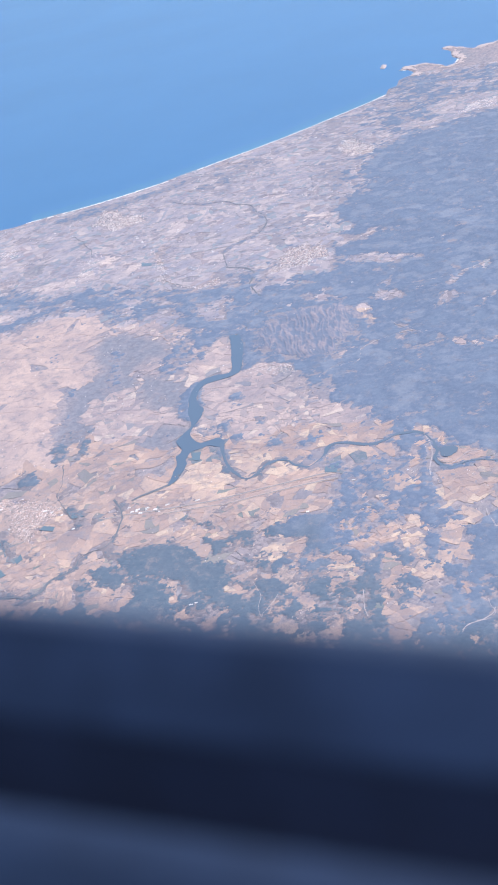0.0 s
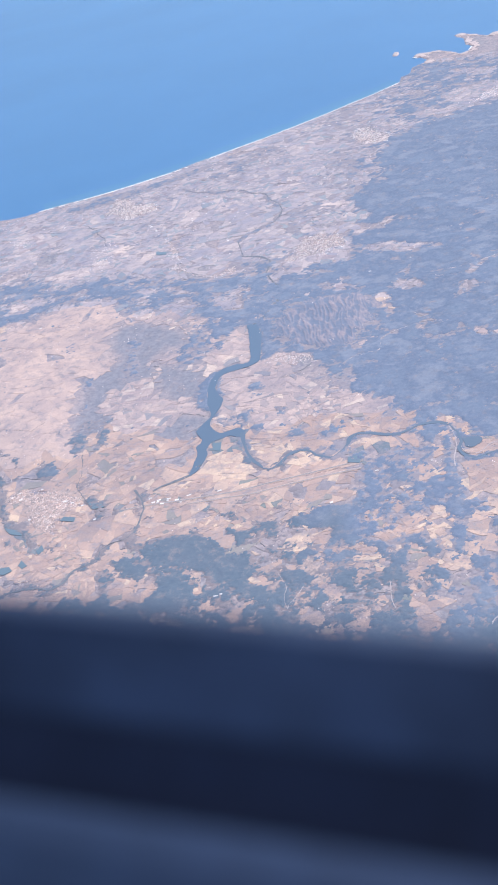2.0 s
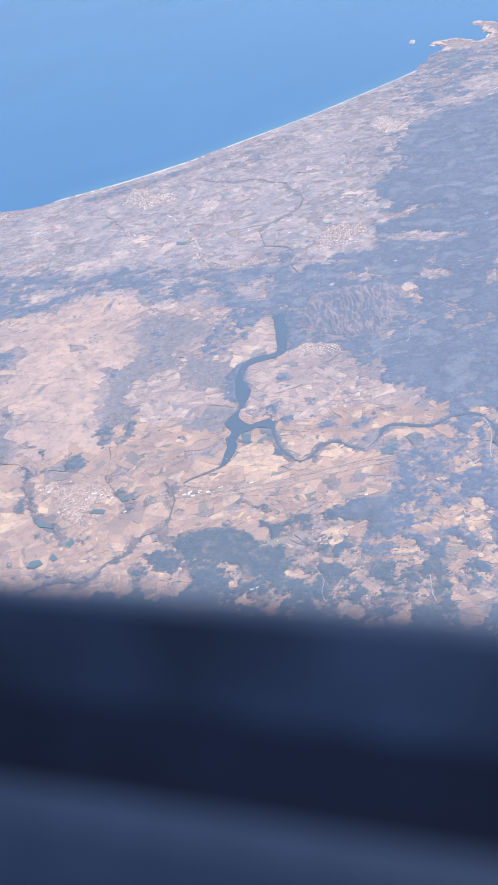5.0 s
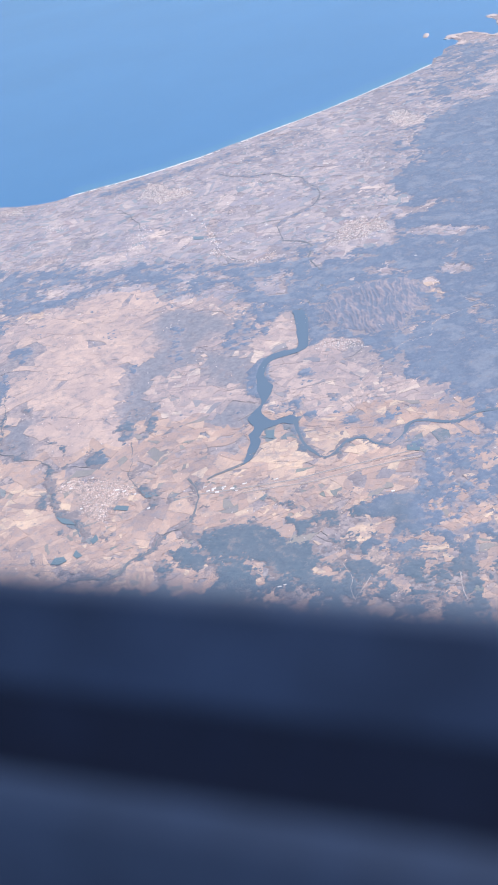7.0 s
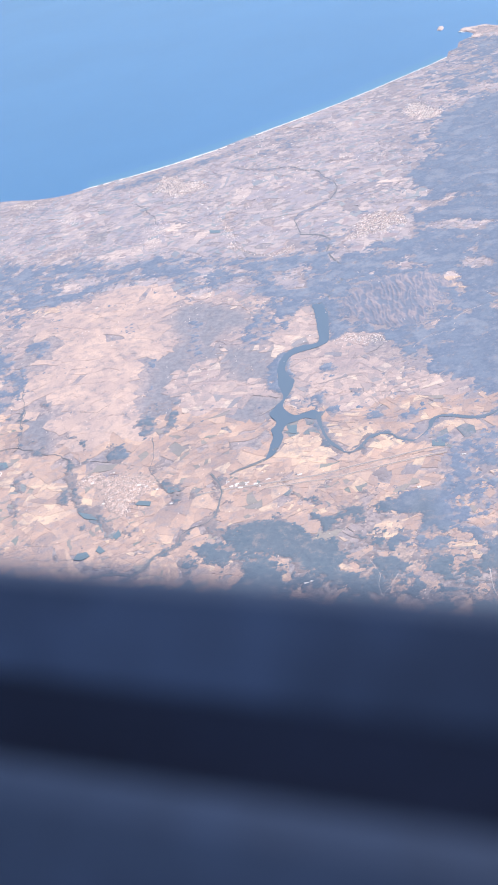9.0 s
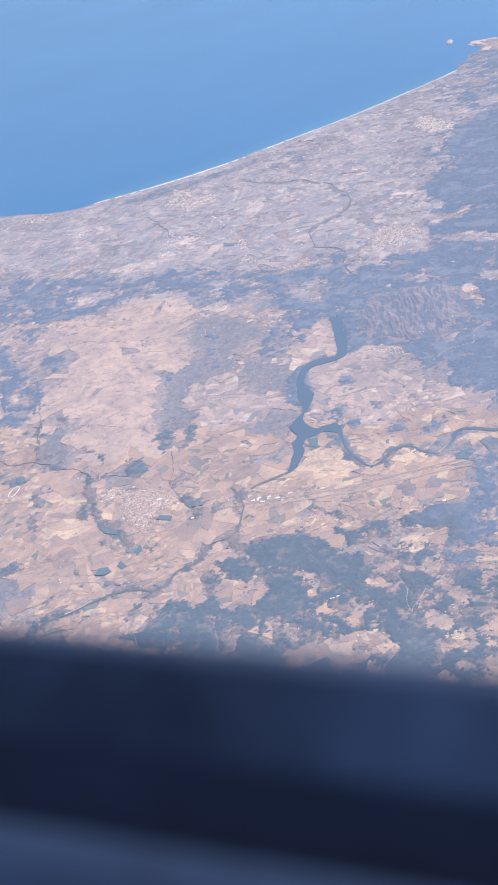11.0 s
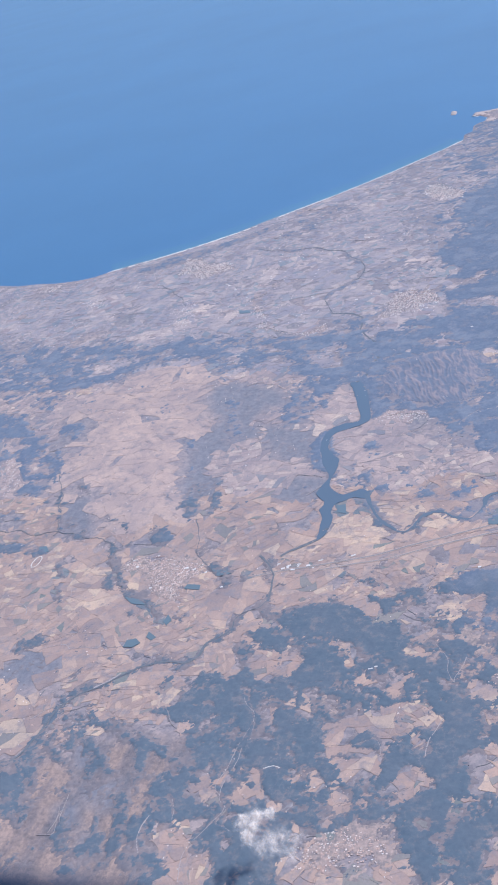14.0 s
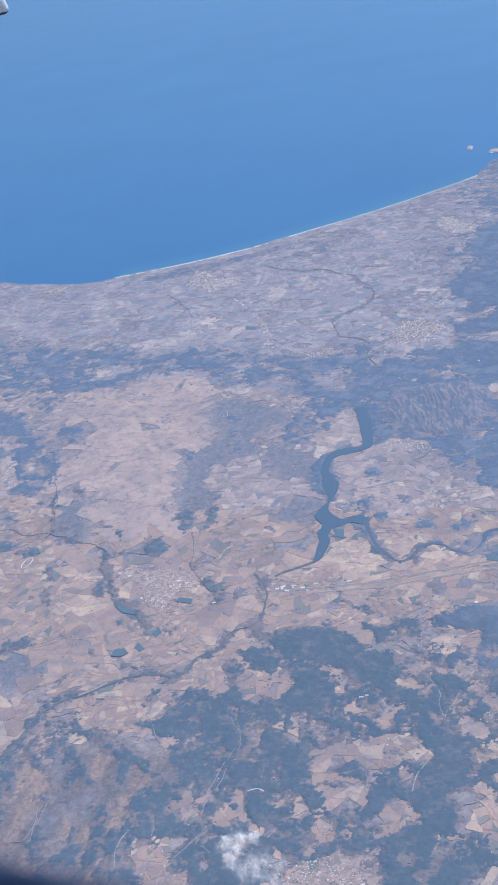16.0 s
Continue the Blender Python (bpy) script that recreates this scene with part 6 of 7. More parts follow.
def grid_object(name, xs, ys, keep, z, material):
    """A sheet over the crossings of xs and ys, with the squares that are kept."""
    nx = len(xs)
    gx, gy = np.meshgrid(xs, ys)
    j, i = np.nonzero(keep)
    a = j * nx + i
    quads = np.stack([a, a + 1, a + nx + 1, a + nx], 1)
    used, inverse = np.unique(quads.ravel(), return_inverse=True)
    co = np.stack([gx.ravel()[used], gy.ravel()[used], z.ravel()[used]], 1)
    me = bpy.data.meshes.new(name)
    me.vertices.add(len(co))
    me.vertices.foreach_set("co", co.ravel())
    me.loops.add(quads.size)
    me.loops.foreach_set("vertex_index", inverse.astype(np.int32).ravel())
    me.polygons.add(len(quads))
    me.polygons.foreach_set("loop_start", np.arange(0, quads.size, 4, dtype=np.int32))
    me.update(calc_edges=True)
    me.materials.append(material)
    return new(name, me)


WETS = [(RIVER_EAST, 0.3), (RIVER_FAR_EAST, 0.18), (RIVER_SOUTH, 0.17), (RIVER_PLAIN, 0.1), (HIGHWAY, 0.3), (RIVER_TAIL, 0.3)]
WETS += [(line, 0.08) for line in (ROAD_HILL, ROAD_CREST, ROAD_VALLEY, ROAD_EAST, ROAD_DAM, ROAD_RIDGE, TRACK_PINES, TRACK_CLEAR, TRACK_EAST, TRACK_COMBE, TRACK_FIRE, TRACK_PINES_EDGE, ROAD_FOREST, ROAD_VILLAGE, ROAD_WEIR, ROAD_POND, ROAD_GLEN, ROAD_GLEN_EAST, LANE_RIVER, LANE_LOOP, LANE_WEST, LANE_PLAIN, ROAD_LAKE_HEAD, ROAD_GORGE, ROAD_SLOPE, LANE_NORTH, ROAD_BRIDGE, ROAD_EAST_RIDGE, ROAD_EAST_WOOD, TRACK_EAST_WOOD, ROAD_OXBOW, ROAD_HILL_EAST)]
POOLS = [LAKE, LAKE_OXBOW, POND_B, POND_D]

# ---- ground and sea ----
near = np.concatenate([np.arange(-300.0, -165.0, 1.0), np.arange(-165.0, 0.0, 0.5), np.arange(0.0, 60.5, 1.0)])
xs = np.concatenate([[-4900, -2500, -1200, -700, -500, -400, -340], near, [90, 140, 220, 400, 900, 2000, 4900]])
ys = np.concatenate([[-4900, -2500, -1200, -500, -200, -60, 0, 25], np.arange(44.0, 130.0, 0.5), np.arange(130.0, 460.5, 1.0), [480, 520, 600, 800, 1400, 2600, 4900]])
gx, gy = np.meshgrid(xs, ys)
ground = grid_object("ground", xs, ys, np.ones((len(ys) - 1, len(xs) - 1), bool), height(gx, gy), MAT_GROUND)
ground.data.polygons.foreach_set("use_smooth", np.ones(len(ground.data.polygons), bool))
thick = np.full(gx.shape, -6.0)
for outline in SCRUB:
    thick = np.maximum(thick, inside(gx, gy, outline, 6.0))
scrubby = ground.data.attributes.new("scrub", "FLOAT", "POINT")
scrubby.data.foreach_set("value", np.clip(thick / 2.5 + 0.6, 0, 1).ravel().astype(np.float32))
hillside = ground.data.attributes.new("hillside", "FLOAT", "POINT")
hillside.data.foreach_set("value", np.clip((inside(gx, gy, RIDGES, 6) + 2 + 4 * fbm(gx, gy, 8, 4, 33)) / 4, 0, 1).ravel().astype(np.float32))
tagged(ground, "dry scrubby grey-brown countryside seen from high above", "ground", kind="structure")

sea_x = np.concatenate([[-4900, -2500, -1200, -600], np.arange(-350, 101, 50.0), [300, 900, 2200, 4900]])
sea_y = np.concatenate([np.arange(265, 480, 25.0), [550, 700, 1000, 1700, 3000, 4900]])
sx, sy = np.meshgrid(sea_x, sea_y)
sea = grid_object("water", sea_x, sea_y, np.ones((len(sea_y) - 1, len(sea_x) - 1), bool), sx * 0, MAT_SEA)
tagged(sea, "calm hazy blue sea reaching to the horizon", "sea", kind="structure")

ribbon("beach", BEACH, 0.7, 0.03, MAT_SAND, "long pale sandy beach between sea and plain", "beach", 1.0, 0.35, 1)
ribbon("beach", COVE, 0.9, 0.03, MAT_SAND, "small white sandy cove beach on the headland", "beach", 0.5, 0.2, 2)
ribbon("beach", COVE_EAST, 0.9, 0.03, MAT_SAND, "small pale sandy bay beach", "beach", 0.5, 0.2, 3)
SHELF = [(x - 2.6, y + 3.0) for x, y in BEACH[1:]]
ribbon("water", SHELF, 7.5, 0.0, MAT_SHELF, "band of paler shelving sea off the beach", "sea", 1.0, 0.3, 6, level=0.008)
SHALLOWS = [(x - 0.8, y + 1.0) for x, y in BEACH[1:]]
ribbon("water", SHALLOWS, 2.2, 0.0, MAT_SHALLOW, "band of shallow turquoise water along the beach", "sea", 1.0, 0.4, 4, level=0.015)


def islet(outline, tall, label):
    """A bare rock island: a rough mound with a flat foot under water."""
    line = smooth_line(outline + outline[:1], 0.3)[:-1]
    cx, cy = sum(p.x for p in line) / len(line), sum(p.y for p in line) / len(line)
    verts, faces = [(cx, cy, tall)], []
    n = len(line)
    for ring, (s, h) in enumerate(((0.35, 0.92), (0.65, 0.7), (0.9, 0.35), (1.05, -0.4))):
        for k, p in enumerate(line):
            wob = 1 + 0.12 * float(noise.noise(Vector((p.x * 2, p.y * 2, ring))))
            verts.append((cx + (p.x - cx) * s * wob, cy + (p.y - cy) * s * wob, tall * h * wob))
    for k in range(n):
        faces.append((0, 1 + k, 1 + (k + 1) % n))
    for ring in range(3):
        for k in range(n):
            a, b = 1 + ring * n + k, 1 + ring * n + (k + 1) % n
            faces.append((a, a + n, b + n, b))
    return tagged(mesh_object("islet", verts, faces, MAT_CLAY), label, "island")


hx, hy = np.arange(-104, -60, 0.5), np.arange(408, 456, 0.5)
cx, cy = np.meshgrid(hx, hy)
cape = np.minimum(inside(cx, cy, LAND, 12) - 0.3, 3.0 - inside(cx, cy, LAND, 12)) + 0.9 * fractal(cx, cy, 5, 4, 63)
bare = cape > 0
headland = grid_object("headland", hx, hy, bare[:-1, :-1] & bare[1:, 1:] & bare[1:, :-1] & bare[:-1, 1:], height(cx, cy) + 0.05 + 0.1 * np.clip(cape, 0, 1), MAT_CLAY)
tagged(headland, "bare pinkish rocky headland above the sea", "headland", kind="structure")
islet(ISLET, 0.5, "bare pinkish rock islet in the sea")

# ---- rivers, lakes and roads ----
pool("water", LAKE, 0.10, MAT_LAKE, "long dark blue branching reservoir among fields", "lake")
pool("water", LAKE_OXBOW, 0.10, MAT_RIVER, "dark oxbow pool beside the river", "lake")
# several of these sheets stand for blue-green fields, drawn as water
for outline in (POND_B, POND_C, POND_D, POND_E, POND_G, POND_H, POND_I, POND_K, POND_L, POND_M):
    pool("water", outline, 0.12, MAT_POND, "small flat dark green sheet between fields", "pond", 0.1, False)
for points, wide, mat, label in (
        (RIVER_EAST, 0.7, MAT_RIVER, "dark blue meandering river through farmland"),
        (RIVER_FAR_EAST, 0.5, MAT_RIVER, "dark blue river winding past fields"),
        (RIVER_TAIL, 0.6, MAT_STREAM, "dark shallow arm of the reservoir"),
        (RIVER_SOUTH, 0.36, MAT_STREAM, "dark tree-lined river in the valley"),
        (RIVER_PLAIN, 0.3, MAT_STREAM, "dark river crossing the coastal plain"),
        (RIVER_GORGE, 0.5, MAT_STREAM, "dark river leaving the hills"),
        (STREAM_PLATEAU, 0.13, MAT_STREAM, "narrow dark stream edging the plateau"),
        (STREAM_WEST, 0.13, MAT_STREAM, "narrow dark side stream"),
        (STREAM_TOWN, 0.13, MAT_STREAM, "narrow dark stream beside the town"),
        (STREAM_COAST, 0.18, MAT_STREAM, "short dark stream near the coast")):
    ribbon("water", points, wide, 0.10, mat, label, "river", 0.3, 0.75, len(points), wander=0.6 if wide < 0.2 else 0.22)
ribbon("sandbank", SANDBANK, 0.26, 0.12, MAT_ROAD, "pale sandbank beside the river", "sandbank", 0.3, 0.3, 9)
for points, wide, mat, label in (
        (HIGHWAY, 0.28, MAT_RAIL, "straight dark highway across the valley"), (RAILWAY, 0.22, MAT_RAIL, "straight dark railway beside the highway"),
        (HIGHWAY, 0.5, MAT_VERGE, "pale bare verge of the highway"), (RAILWAY, 0.5, MAT_VERGE, "pale bare strip under the railway"),
        (ROAD_HILL, 0.24, MAT_ROAD, "winding pale road over wooded hills"),
        (ROAD_CREST, 0.24, MAT_ROAD, "pale road along a wooded crest"), (ROAD_VALLEY, 0.3, MAT_ROAD, "pale valley road in the mountains"),
        (ROAD_EAST, 0.22, MAT_ROAD, "pale road along the lake shore"), (ROAD_DAM, 0.12, MAT_ROAD, "short pale forest track"),
        (ROAD_RIDGE, 0.16, MAT_ROAD, "pale winding ridge road"), (TRACK_PINES, 0.06, MAT_ROAD, "pale winding track through pines"),
        (TRACK_PINES_EDGE, 0.06, MAT_ROAD, "thin pale track at the edge of the pines"), (ROAD_FOREST, 0.06, MAT_ROAD, "thin pale winding forest road"),
        (ROAD_VILLAGE, 0.06, MAT_ROAD, "thin pale lane to a hill village"), (ROAD_WEIR, 0.1, MAT_SAND, "bright bare dam road in the woods"),
        (ROAD_POND, 0.05, MAT_ROAD, "thin pale farm road through a copse"), (ROAD_GLEN, 0.07, MAT_ROAD, "pale winding road in a wooded glen"),
        (ROAD_GLEN_EAST, 0.07, MAT_ROAD, "pale side road in a wooded glen"), (LANE_RIVER, 0.1, MAT_ROAD, "pale winding lane across river meadows"),
        (LANE_LOOP, 0.09, MAT_ROAD, "pale looping lane beside the river"), (LANE_WEST, 0.11, MAT_ROAD, "short pale bending farm lane"),
        (LANE_PLAIN, 0.12, MAT_ROAD, "pale lane along a field edge"), (ROAD_LAKE_HEAD, 0.14, MAT_ROAD, "pale road round the head of the lake"),
        (ROAD_GORGE, 0.14, MAT_ROAD, "short pale road in the gorge"), (ROAD_SLOPE, 0.16, MAT_ROAD, "pale bending road below the massif"),
        (LANE_NORTH, 0.18, MAT_ROAD, "short pale lane between woods"), (ROAD_BRIDGE, 0.14, MAT_ROAD, "pale road to the lake crossing"),
        (ROAD_EAST_RIDGE, 0.13, MAT_ROAD, "pale zigzag ridge road"), (ROAD_EAST_WOOD, 0.1, MAT_ROAD, "thin pale road through hill woods"),
        (TRACK_EAST_WOOD, 0.1, MAT_ROAD, "thin pale straight forest track"), (ROAD_OXBOW, 0.14, MAT_ROAD, "pale road round the oxbow pool"),
        (ROAD_HILL_EAST, 0.14, MAT_ROAD, "thin pale road on a wooded hill"),
        (TRACK_RIDGE, 0.05, MAT_ROAD, "faint pale track down a bare ridge"), (TRACK_SPUR, 0.05, MAT_ROAD, "faint pale track on a spur"),
        (TRACK_COMBE, 0.12, MAT_ROAD, "broad pale track beside a dark combe"), (TRACK_FIRE, 0.07, MAT_ROAD, "pale winding firebreak track"),
        (TRACK_CLEAR, 0.05, MAT_ROAD, "short pale track on the hillside"), (TRACK_EAST, 0.12, MAT_ROAD, "thin pale forest track")):
    ribbon("road", points, wide, 0.082 if mat is MAT_VERGE else 0.09, mat, label, "road", 0.3, 0.3, len(points), wander=0.0 if mat in (MAT_RAIL, MAT_VERGE) else 0.18)
oval = [(OVAL[0] + math.cos(a) * (0.75 if math.cos(a) > 0 else 0.75), OVAL[1] + math.sin(a) * 1.7) for a in np.linspace(0, 2 * math.pi, 17)]
ribbon("road", oval, 0.12, 0.09, MAT_SAND, "pale oval racing track", "track", 0.3, 0.05, 5)

# ---- woods ----
def woods(name, x0, x1, y0, y1, step, tall, label, seed):
    wx, wy = np.arange(x0, x1 + step, step), np.arange(y0, y1 + step, step)
    gx, gy = np.meshgrid(wx, wy)
    jig = np.random.default_rng(seed)
    grown = woodiness(gx, gy)
    inner = grown > -1.0
    rise = tall * (0.75 + 0.35 * jig.random(gx.shape)) * np.clip(grown * 0.8 + 0.6, 0.1, 1)
    z = height(gx, gy) + np.where(inner, 0.012 + 0.055 * np.clip((grown + 0.8) / 0.6, 0, 1) + rise * np.clip((grown + 0.4) / 0.8, 0, 1), -0.03)
    keep = inner[:-1, :-1] | inner[1:, :-1] | inner[:-1, 1:] | inner[1:, 1:]
    mid = gx[:-1, :-1]
    seen = (mid > -0.66 * gy[:-1, :-1] - 85) & (mid < -0.10 * gy[:-1, :-1] + 12)
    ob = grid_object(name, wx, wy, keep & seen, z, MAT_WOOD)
    count = len(ob.data.vertices)
    co = np.empty(count * 3, np.float32)
    ob.data.vertices.foreach_get("co", co)
    px, py = co[0::3].astype(float), co[1::3].astype(float)
    density = ob.data.attributes.new("leafage", "FLOAT", "POINT")
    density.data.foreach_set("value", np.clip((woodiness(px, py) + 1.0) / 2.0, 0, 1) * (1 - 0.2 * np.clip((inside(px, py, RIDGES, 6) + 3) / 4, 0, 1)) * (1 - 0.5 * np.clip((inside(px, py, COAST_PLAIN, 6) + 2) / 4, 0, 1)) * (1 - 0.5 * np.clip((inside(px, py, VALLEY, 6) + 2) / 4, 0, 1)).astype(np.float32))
    unhazed = ob.data.attributes.new("unhazed", "FLOAT", "POINT")
    # haze tint by place: fades out southwards, stays on in the east
    unhazed.data.foreach_set("value", np.clip((162 - py) / 30 - np.clip((px + 66) / 14, 0, 1) + 0.25 * fractal(px, py, 14, 3, 44), 0, 1).astype(np.float32))
    return tagged(ob, label, "woods", kind="stuff")


woods("woodland", -165, 8, 56, 134, 0.2, 0.06, "dark blue-green woods of pines and cork oaks with ragged edges, haze-tinted eastwards", 1)
woods("woodland", -200, 2, 133.4, 216.6, 0.33, 0.07, "dark woods on valley slopes, tinted bluish for haze", 2)
woods("woodland", -250, 0, 215.0, 331, 0.5, 0.07, "mountain forest with haze put into its blue tint", 3)
woods("woodland", -130, -10, 329, 446, 1.0, 0.07, "forest behind the coast with a blue haze tint", 4)

# the rocky massif
rx, ry = np.arange(-94, -56, 0.13), np.arange(176, 218, 0.2)
gx, gy = np.meshgrid(rx, ry)
on_rock = inside(gx, gy, MASSIF, 6) - 0.3 + 1.3 * fractal(gx, gy, 6, 5, 61, 0.7)
bend = 1.3 * fbm(gx, gy, 12, 2, 25)
across, along = 0.9 * gx + 0.43 * gy + bend, 0.9 * gy - 0.43 * gx
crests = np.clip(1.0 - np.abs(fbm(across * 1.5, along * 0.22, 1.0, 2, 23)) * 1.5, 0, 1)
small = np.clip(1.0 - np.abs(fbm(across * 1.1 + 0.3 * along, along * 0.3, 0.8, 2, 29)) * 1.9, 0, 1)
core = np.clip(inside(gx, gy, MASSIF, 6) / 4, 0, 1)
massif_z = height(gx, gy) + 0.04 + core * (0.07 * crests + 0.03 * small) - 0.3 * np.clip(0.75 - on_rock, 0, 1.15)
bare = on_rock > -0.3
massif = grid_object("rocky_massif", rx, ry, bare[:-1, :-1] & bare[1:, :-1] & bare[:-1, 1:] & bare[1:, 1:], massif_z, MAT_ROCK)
# rib mask: puts light crests and shaded grooves into the colour
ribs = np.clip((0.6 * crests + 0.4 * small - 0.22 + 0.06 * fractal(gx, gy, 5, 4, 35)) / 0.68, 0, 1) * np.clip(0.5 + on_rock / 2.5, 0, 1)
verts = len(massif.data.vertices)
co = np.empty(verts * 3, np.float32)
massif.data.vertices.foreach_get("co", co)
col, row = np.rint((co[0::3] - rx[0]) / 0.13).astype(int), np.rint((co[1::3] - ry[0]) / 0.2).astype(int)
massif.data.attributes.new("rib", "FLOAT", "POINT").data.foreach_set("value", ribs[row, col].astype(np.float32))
tagged(massif, "bare grooved grey rock massif above the lake", "mountain", kind="structure")

# ---- towns ----
def town_houses(label, density, outline, seed):
    """White houses with clay roofs, crowded in the middle of the town."""
    rng = random.Random(seed)
    xs, ys = [p[0] for p in outline], [p[1] for p in outline]
    area = (max(xs) - min(xs)) * (max(ys) - min(ys))
    n = int(area * density * (2.0 if max(ys) < 150 else 3.2))
    px = np.array([rng.uniform(min(xs), max(xs)) for _ in range(n)])
    py = np.array([rng.uniform(min(ys), max(ys)) for _ in range(n)])
    deep = inside(px, py, outline, 3) + 1.3 * fbm(px, py, 4.5, 4, 91)
    far = max(1.0, np.mean(ys) / 135.0)
    size = 1 + 0.5 * (far - 1)
    base = height(px, py) + 0.07
    verts, faces, slots = [], [], []
    for x, y, d, z in zip(px, py, deep, base):
        if d < rng.uniform(-0.2, 1.6):
            continue
        a = rng.choice((0.3, 0.3, 0.42, 1.87)) + rng.uniform(-0.12, 0.12)
        lx, ly, h = rng.choice((0.09, 0.12, 0.16, 0.21, 0.27)) * size, rng.choice((0.07, 0.10, 0.13, 0.16)) * size, rng.uniform(0.015, 0.03) / far ** 2
        c, s = math.cos(a), math.sin(a)
        k = len(verts)
        for u, v, t in ((-1, -1, -.06), (1, -1, -.06), (1, 1, -.06), (-1, 1, -.06), (-1, -1, h), (1, -1, h), (1, 1, h), (-1, 1, h), (-1, 0, h * 1.4), (1, 0, h * 1.4)):
            verts.append((x + (u * lx * c - v * ly * s) / 2, y + (u * lx * s + v * ly * c) / 2, z + t))
        faces += [(k, k + 1, k + 5, k + 4), (k + 1, k + 2, k + 6, k + 9, k + 5), (k + 2, k + 3, k + 7, k + 6), (k + 3, k, k + 4, k + 8, k + 7),
                  (k + 4, k + 5, k + 9, k + 8), (k + 6, k + 7, k + 8, k + 9)]
        slot = rng.choice((1,) * 12 + (0,) * 7 + (2,) if far == 1.0 else (1, 0, 0, 0, 2, 2))
        slots += [0, 0, 0, 0, slot, slot]
    tx, ty = np.arange(min(xs) - 2, max(xs) + 2, 0.3 * far), np.arange(min(ys) - 2, max(ys) + 2, 0.3 * far)
    gx, gy = np.meshgrid(tx, ty)
    built = inside(gx, gy, outline, 3) + 1.5 * fractal(gx, gy, 4, 6, 92, 0.9) > 0.7
    if density > 1.5 and far == 1.0:
        pad = grid_object("pavement", tx, ty, (built[:-1, :-1] | built[1:, 1:]), height(gx, gy) + np.where(built, 0.068, 0.02), MAT_STREET)
        tagged(pad, f"dusty pinkish streets and yards of a {label}", "streets", kind="structure")
    if verts:
        ob = mesh_object("town_houses", verts, faces, [MAT_WALL, MAT_ROOF, MAT_SHED], slots=slots)
        tagged(ob, f"crowded pale houses of a {label} with clay roofs", "houses", kind="stuff")


for k, (label, density, outline) in enumerate(TOWNS):
    town_houses(label, density, outline, 100 + k)


def farmhouses(count, seed):
    """Lone white farmhouses scattered over the open land."""
    rng = random.Random(seed)
    py = np.array([60 + 290 * rng.random() ** 1.2 for _ in range(count)])
    px = np.array([rng.uniform(-0.66 * y - 80, -0.12 * y + 6) for y in py])
    good = (woodiness(px, py) < -0.2) & (inside(px, py, LAND, 12) > 2) & (fbm(px, py, 16, 3, 77) > -0.1) & (inside(px, py, RIDGES) < -1)
    base = height(px, py) + 0.05
    verts, faces, slots = [], [], []
    for x, y, z, ok in zip(px, py, base, good):
        if not ok:
            continue
        far = max(1.0, y / 140.0)
        a, lx, ly, h = rng.uniform(0, 3.1), rng.uniform(0.10, 0.24) * far, rng.uniform(0.07, 0.13) * far, rng.uniform(0.03, 0.05)
        c, s = math.cos(a), math.sin(a)
        k = len(verts)
        for u, v, t in ((-1, -1, -.06), (1, -1, -.06), (1, 1, -.06), (-1, 1, -.06), (-1, -1, h), (1, -1, h), (1, 1, h), (-1, 1, h), (-1, 0, h * 1.4), (1, 0, h * 1.4)):
            verts.append((x + (u * lx * c - v * ly * s) / 2, y + (u * lx * s + v * ly * c) / 2, z + t))
        faces += [(k, k + 1, k + 5, k + 4), (k + 1, k + 2, k + 6, k + 9, k + 5), (k + 2, k + 3, k + 7, k + 6), (k + 3, k, k + 4, k + 8, k + 7),
                  (k + 4, k + 5, k + 9, k + 8), (k + 6, k + 7, k + 8, k + 9)]
        slot = rng.choice((0, 1, 2))
        slots += [0, 0, 0, 0, slot, slot]
    ob = mesh_object("farmhouses", verts, faces, [MAT_WALL, MAT_ROOF, MAT_SHED], slots=slots)
    tagged(ob, "scattered small white farmhouses among the fields", "houses", kind="stuff")


farmhouses(3600, 8)


def farmhouse():
    """A white farmhouse: lime-washed walls under a gabled clay roof, with a chimney."""
    thing = new("farmhouse")
    bm = bmesh.new()
    bmesh.ops.create_cube(bm, size=1.0, matrix=Matrix.Translation((0, 0, 0.01)) @ Matrix.Diagonal((0.24, 0.13, 0.10, 1)))
    part("wall", bm, MAT_WALL, thing)
    bm = bmesh.new()
    pts = [(-0.13, -0.078, 0.06), (0.13, -0.078, 0.06), (0.13, 0.078, 0.06), (-0.13, 0.078, 0.06), (-0.13, 0, 0.085), (0.13, 0, 0.085)]
    v = [bm.verts.new((a, b, c + 0.001)) for a, b, c in pts]
    for f in ((0, 1, 5, 4), (2, 3, 4, 5), (0, 4, 3), (1, 2, 5), (0, 3, 2, 1)):
        bm.faces.new([v[i] for i in f])
    roof = part("roof", bm, MAT_ROOF, thing, "pale clay roof")
    bm = bmesh.new()
    bmesh.ops.create_cube(bm, size=1.0, matrix=Matrix.Translation((0.07, 0.0, 0.095)) @ Matrix.Diagonal((0.014, 0.014, 0.03, 1)))
    part("chimney", bm, MAT_WALL, roof)
    return tagged(thing, "small white farmhouse with a clay gable roof", "house", group="farmhouses of the valley")


rng = random.Random(31)
spots_x = np.array([rng.uniform(-125, -35) for _ in range(260)])
spots_y = np.array([rng.uniform(78, 150) for _ in range(260)])
free = (woodiness(spots_x, spots_y) < -0.5) & (inside(spots_x, spots_y, RIDGES) < -1) & (inside(spots_x, spots_y, TOWNS[0][2]) < -0.5)
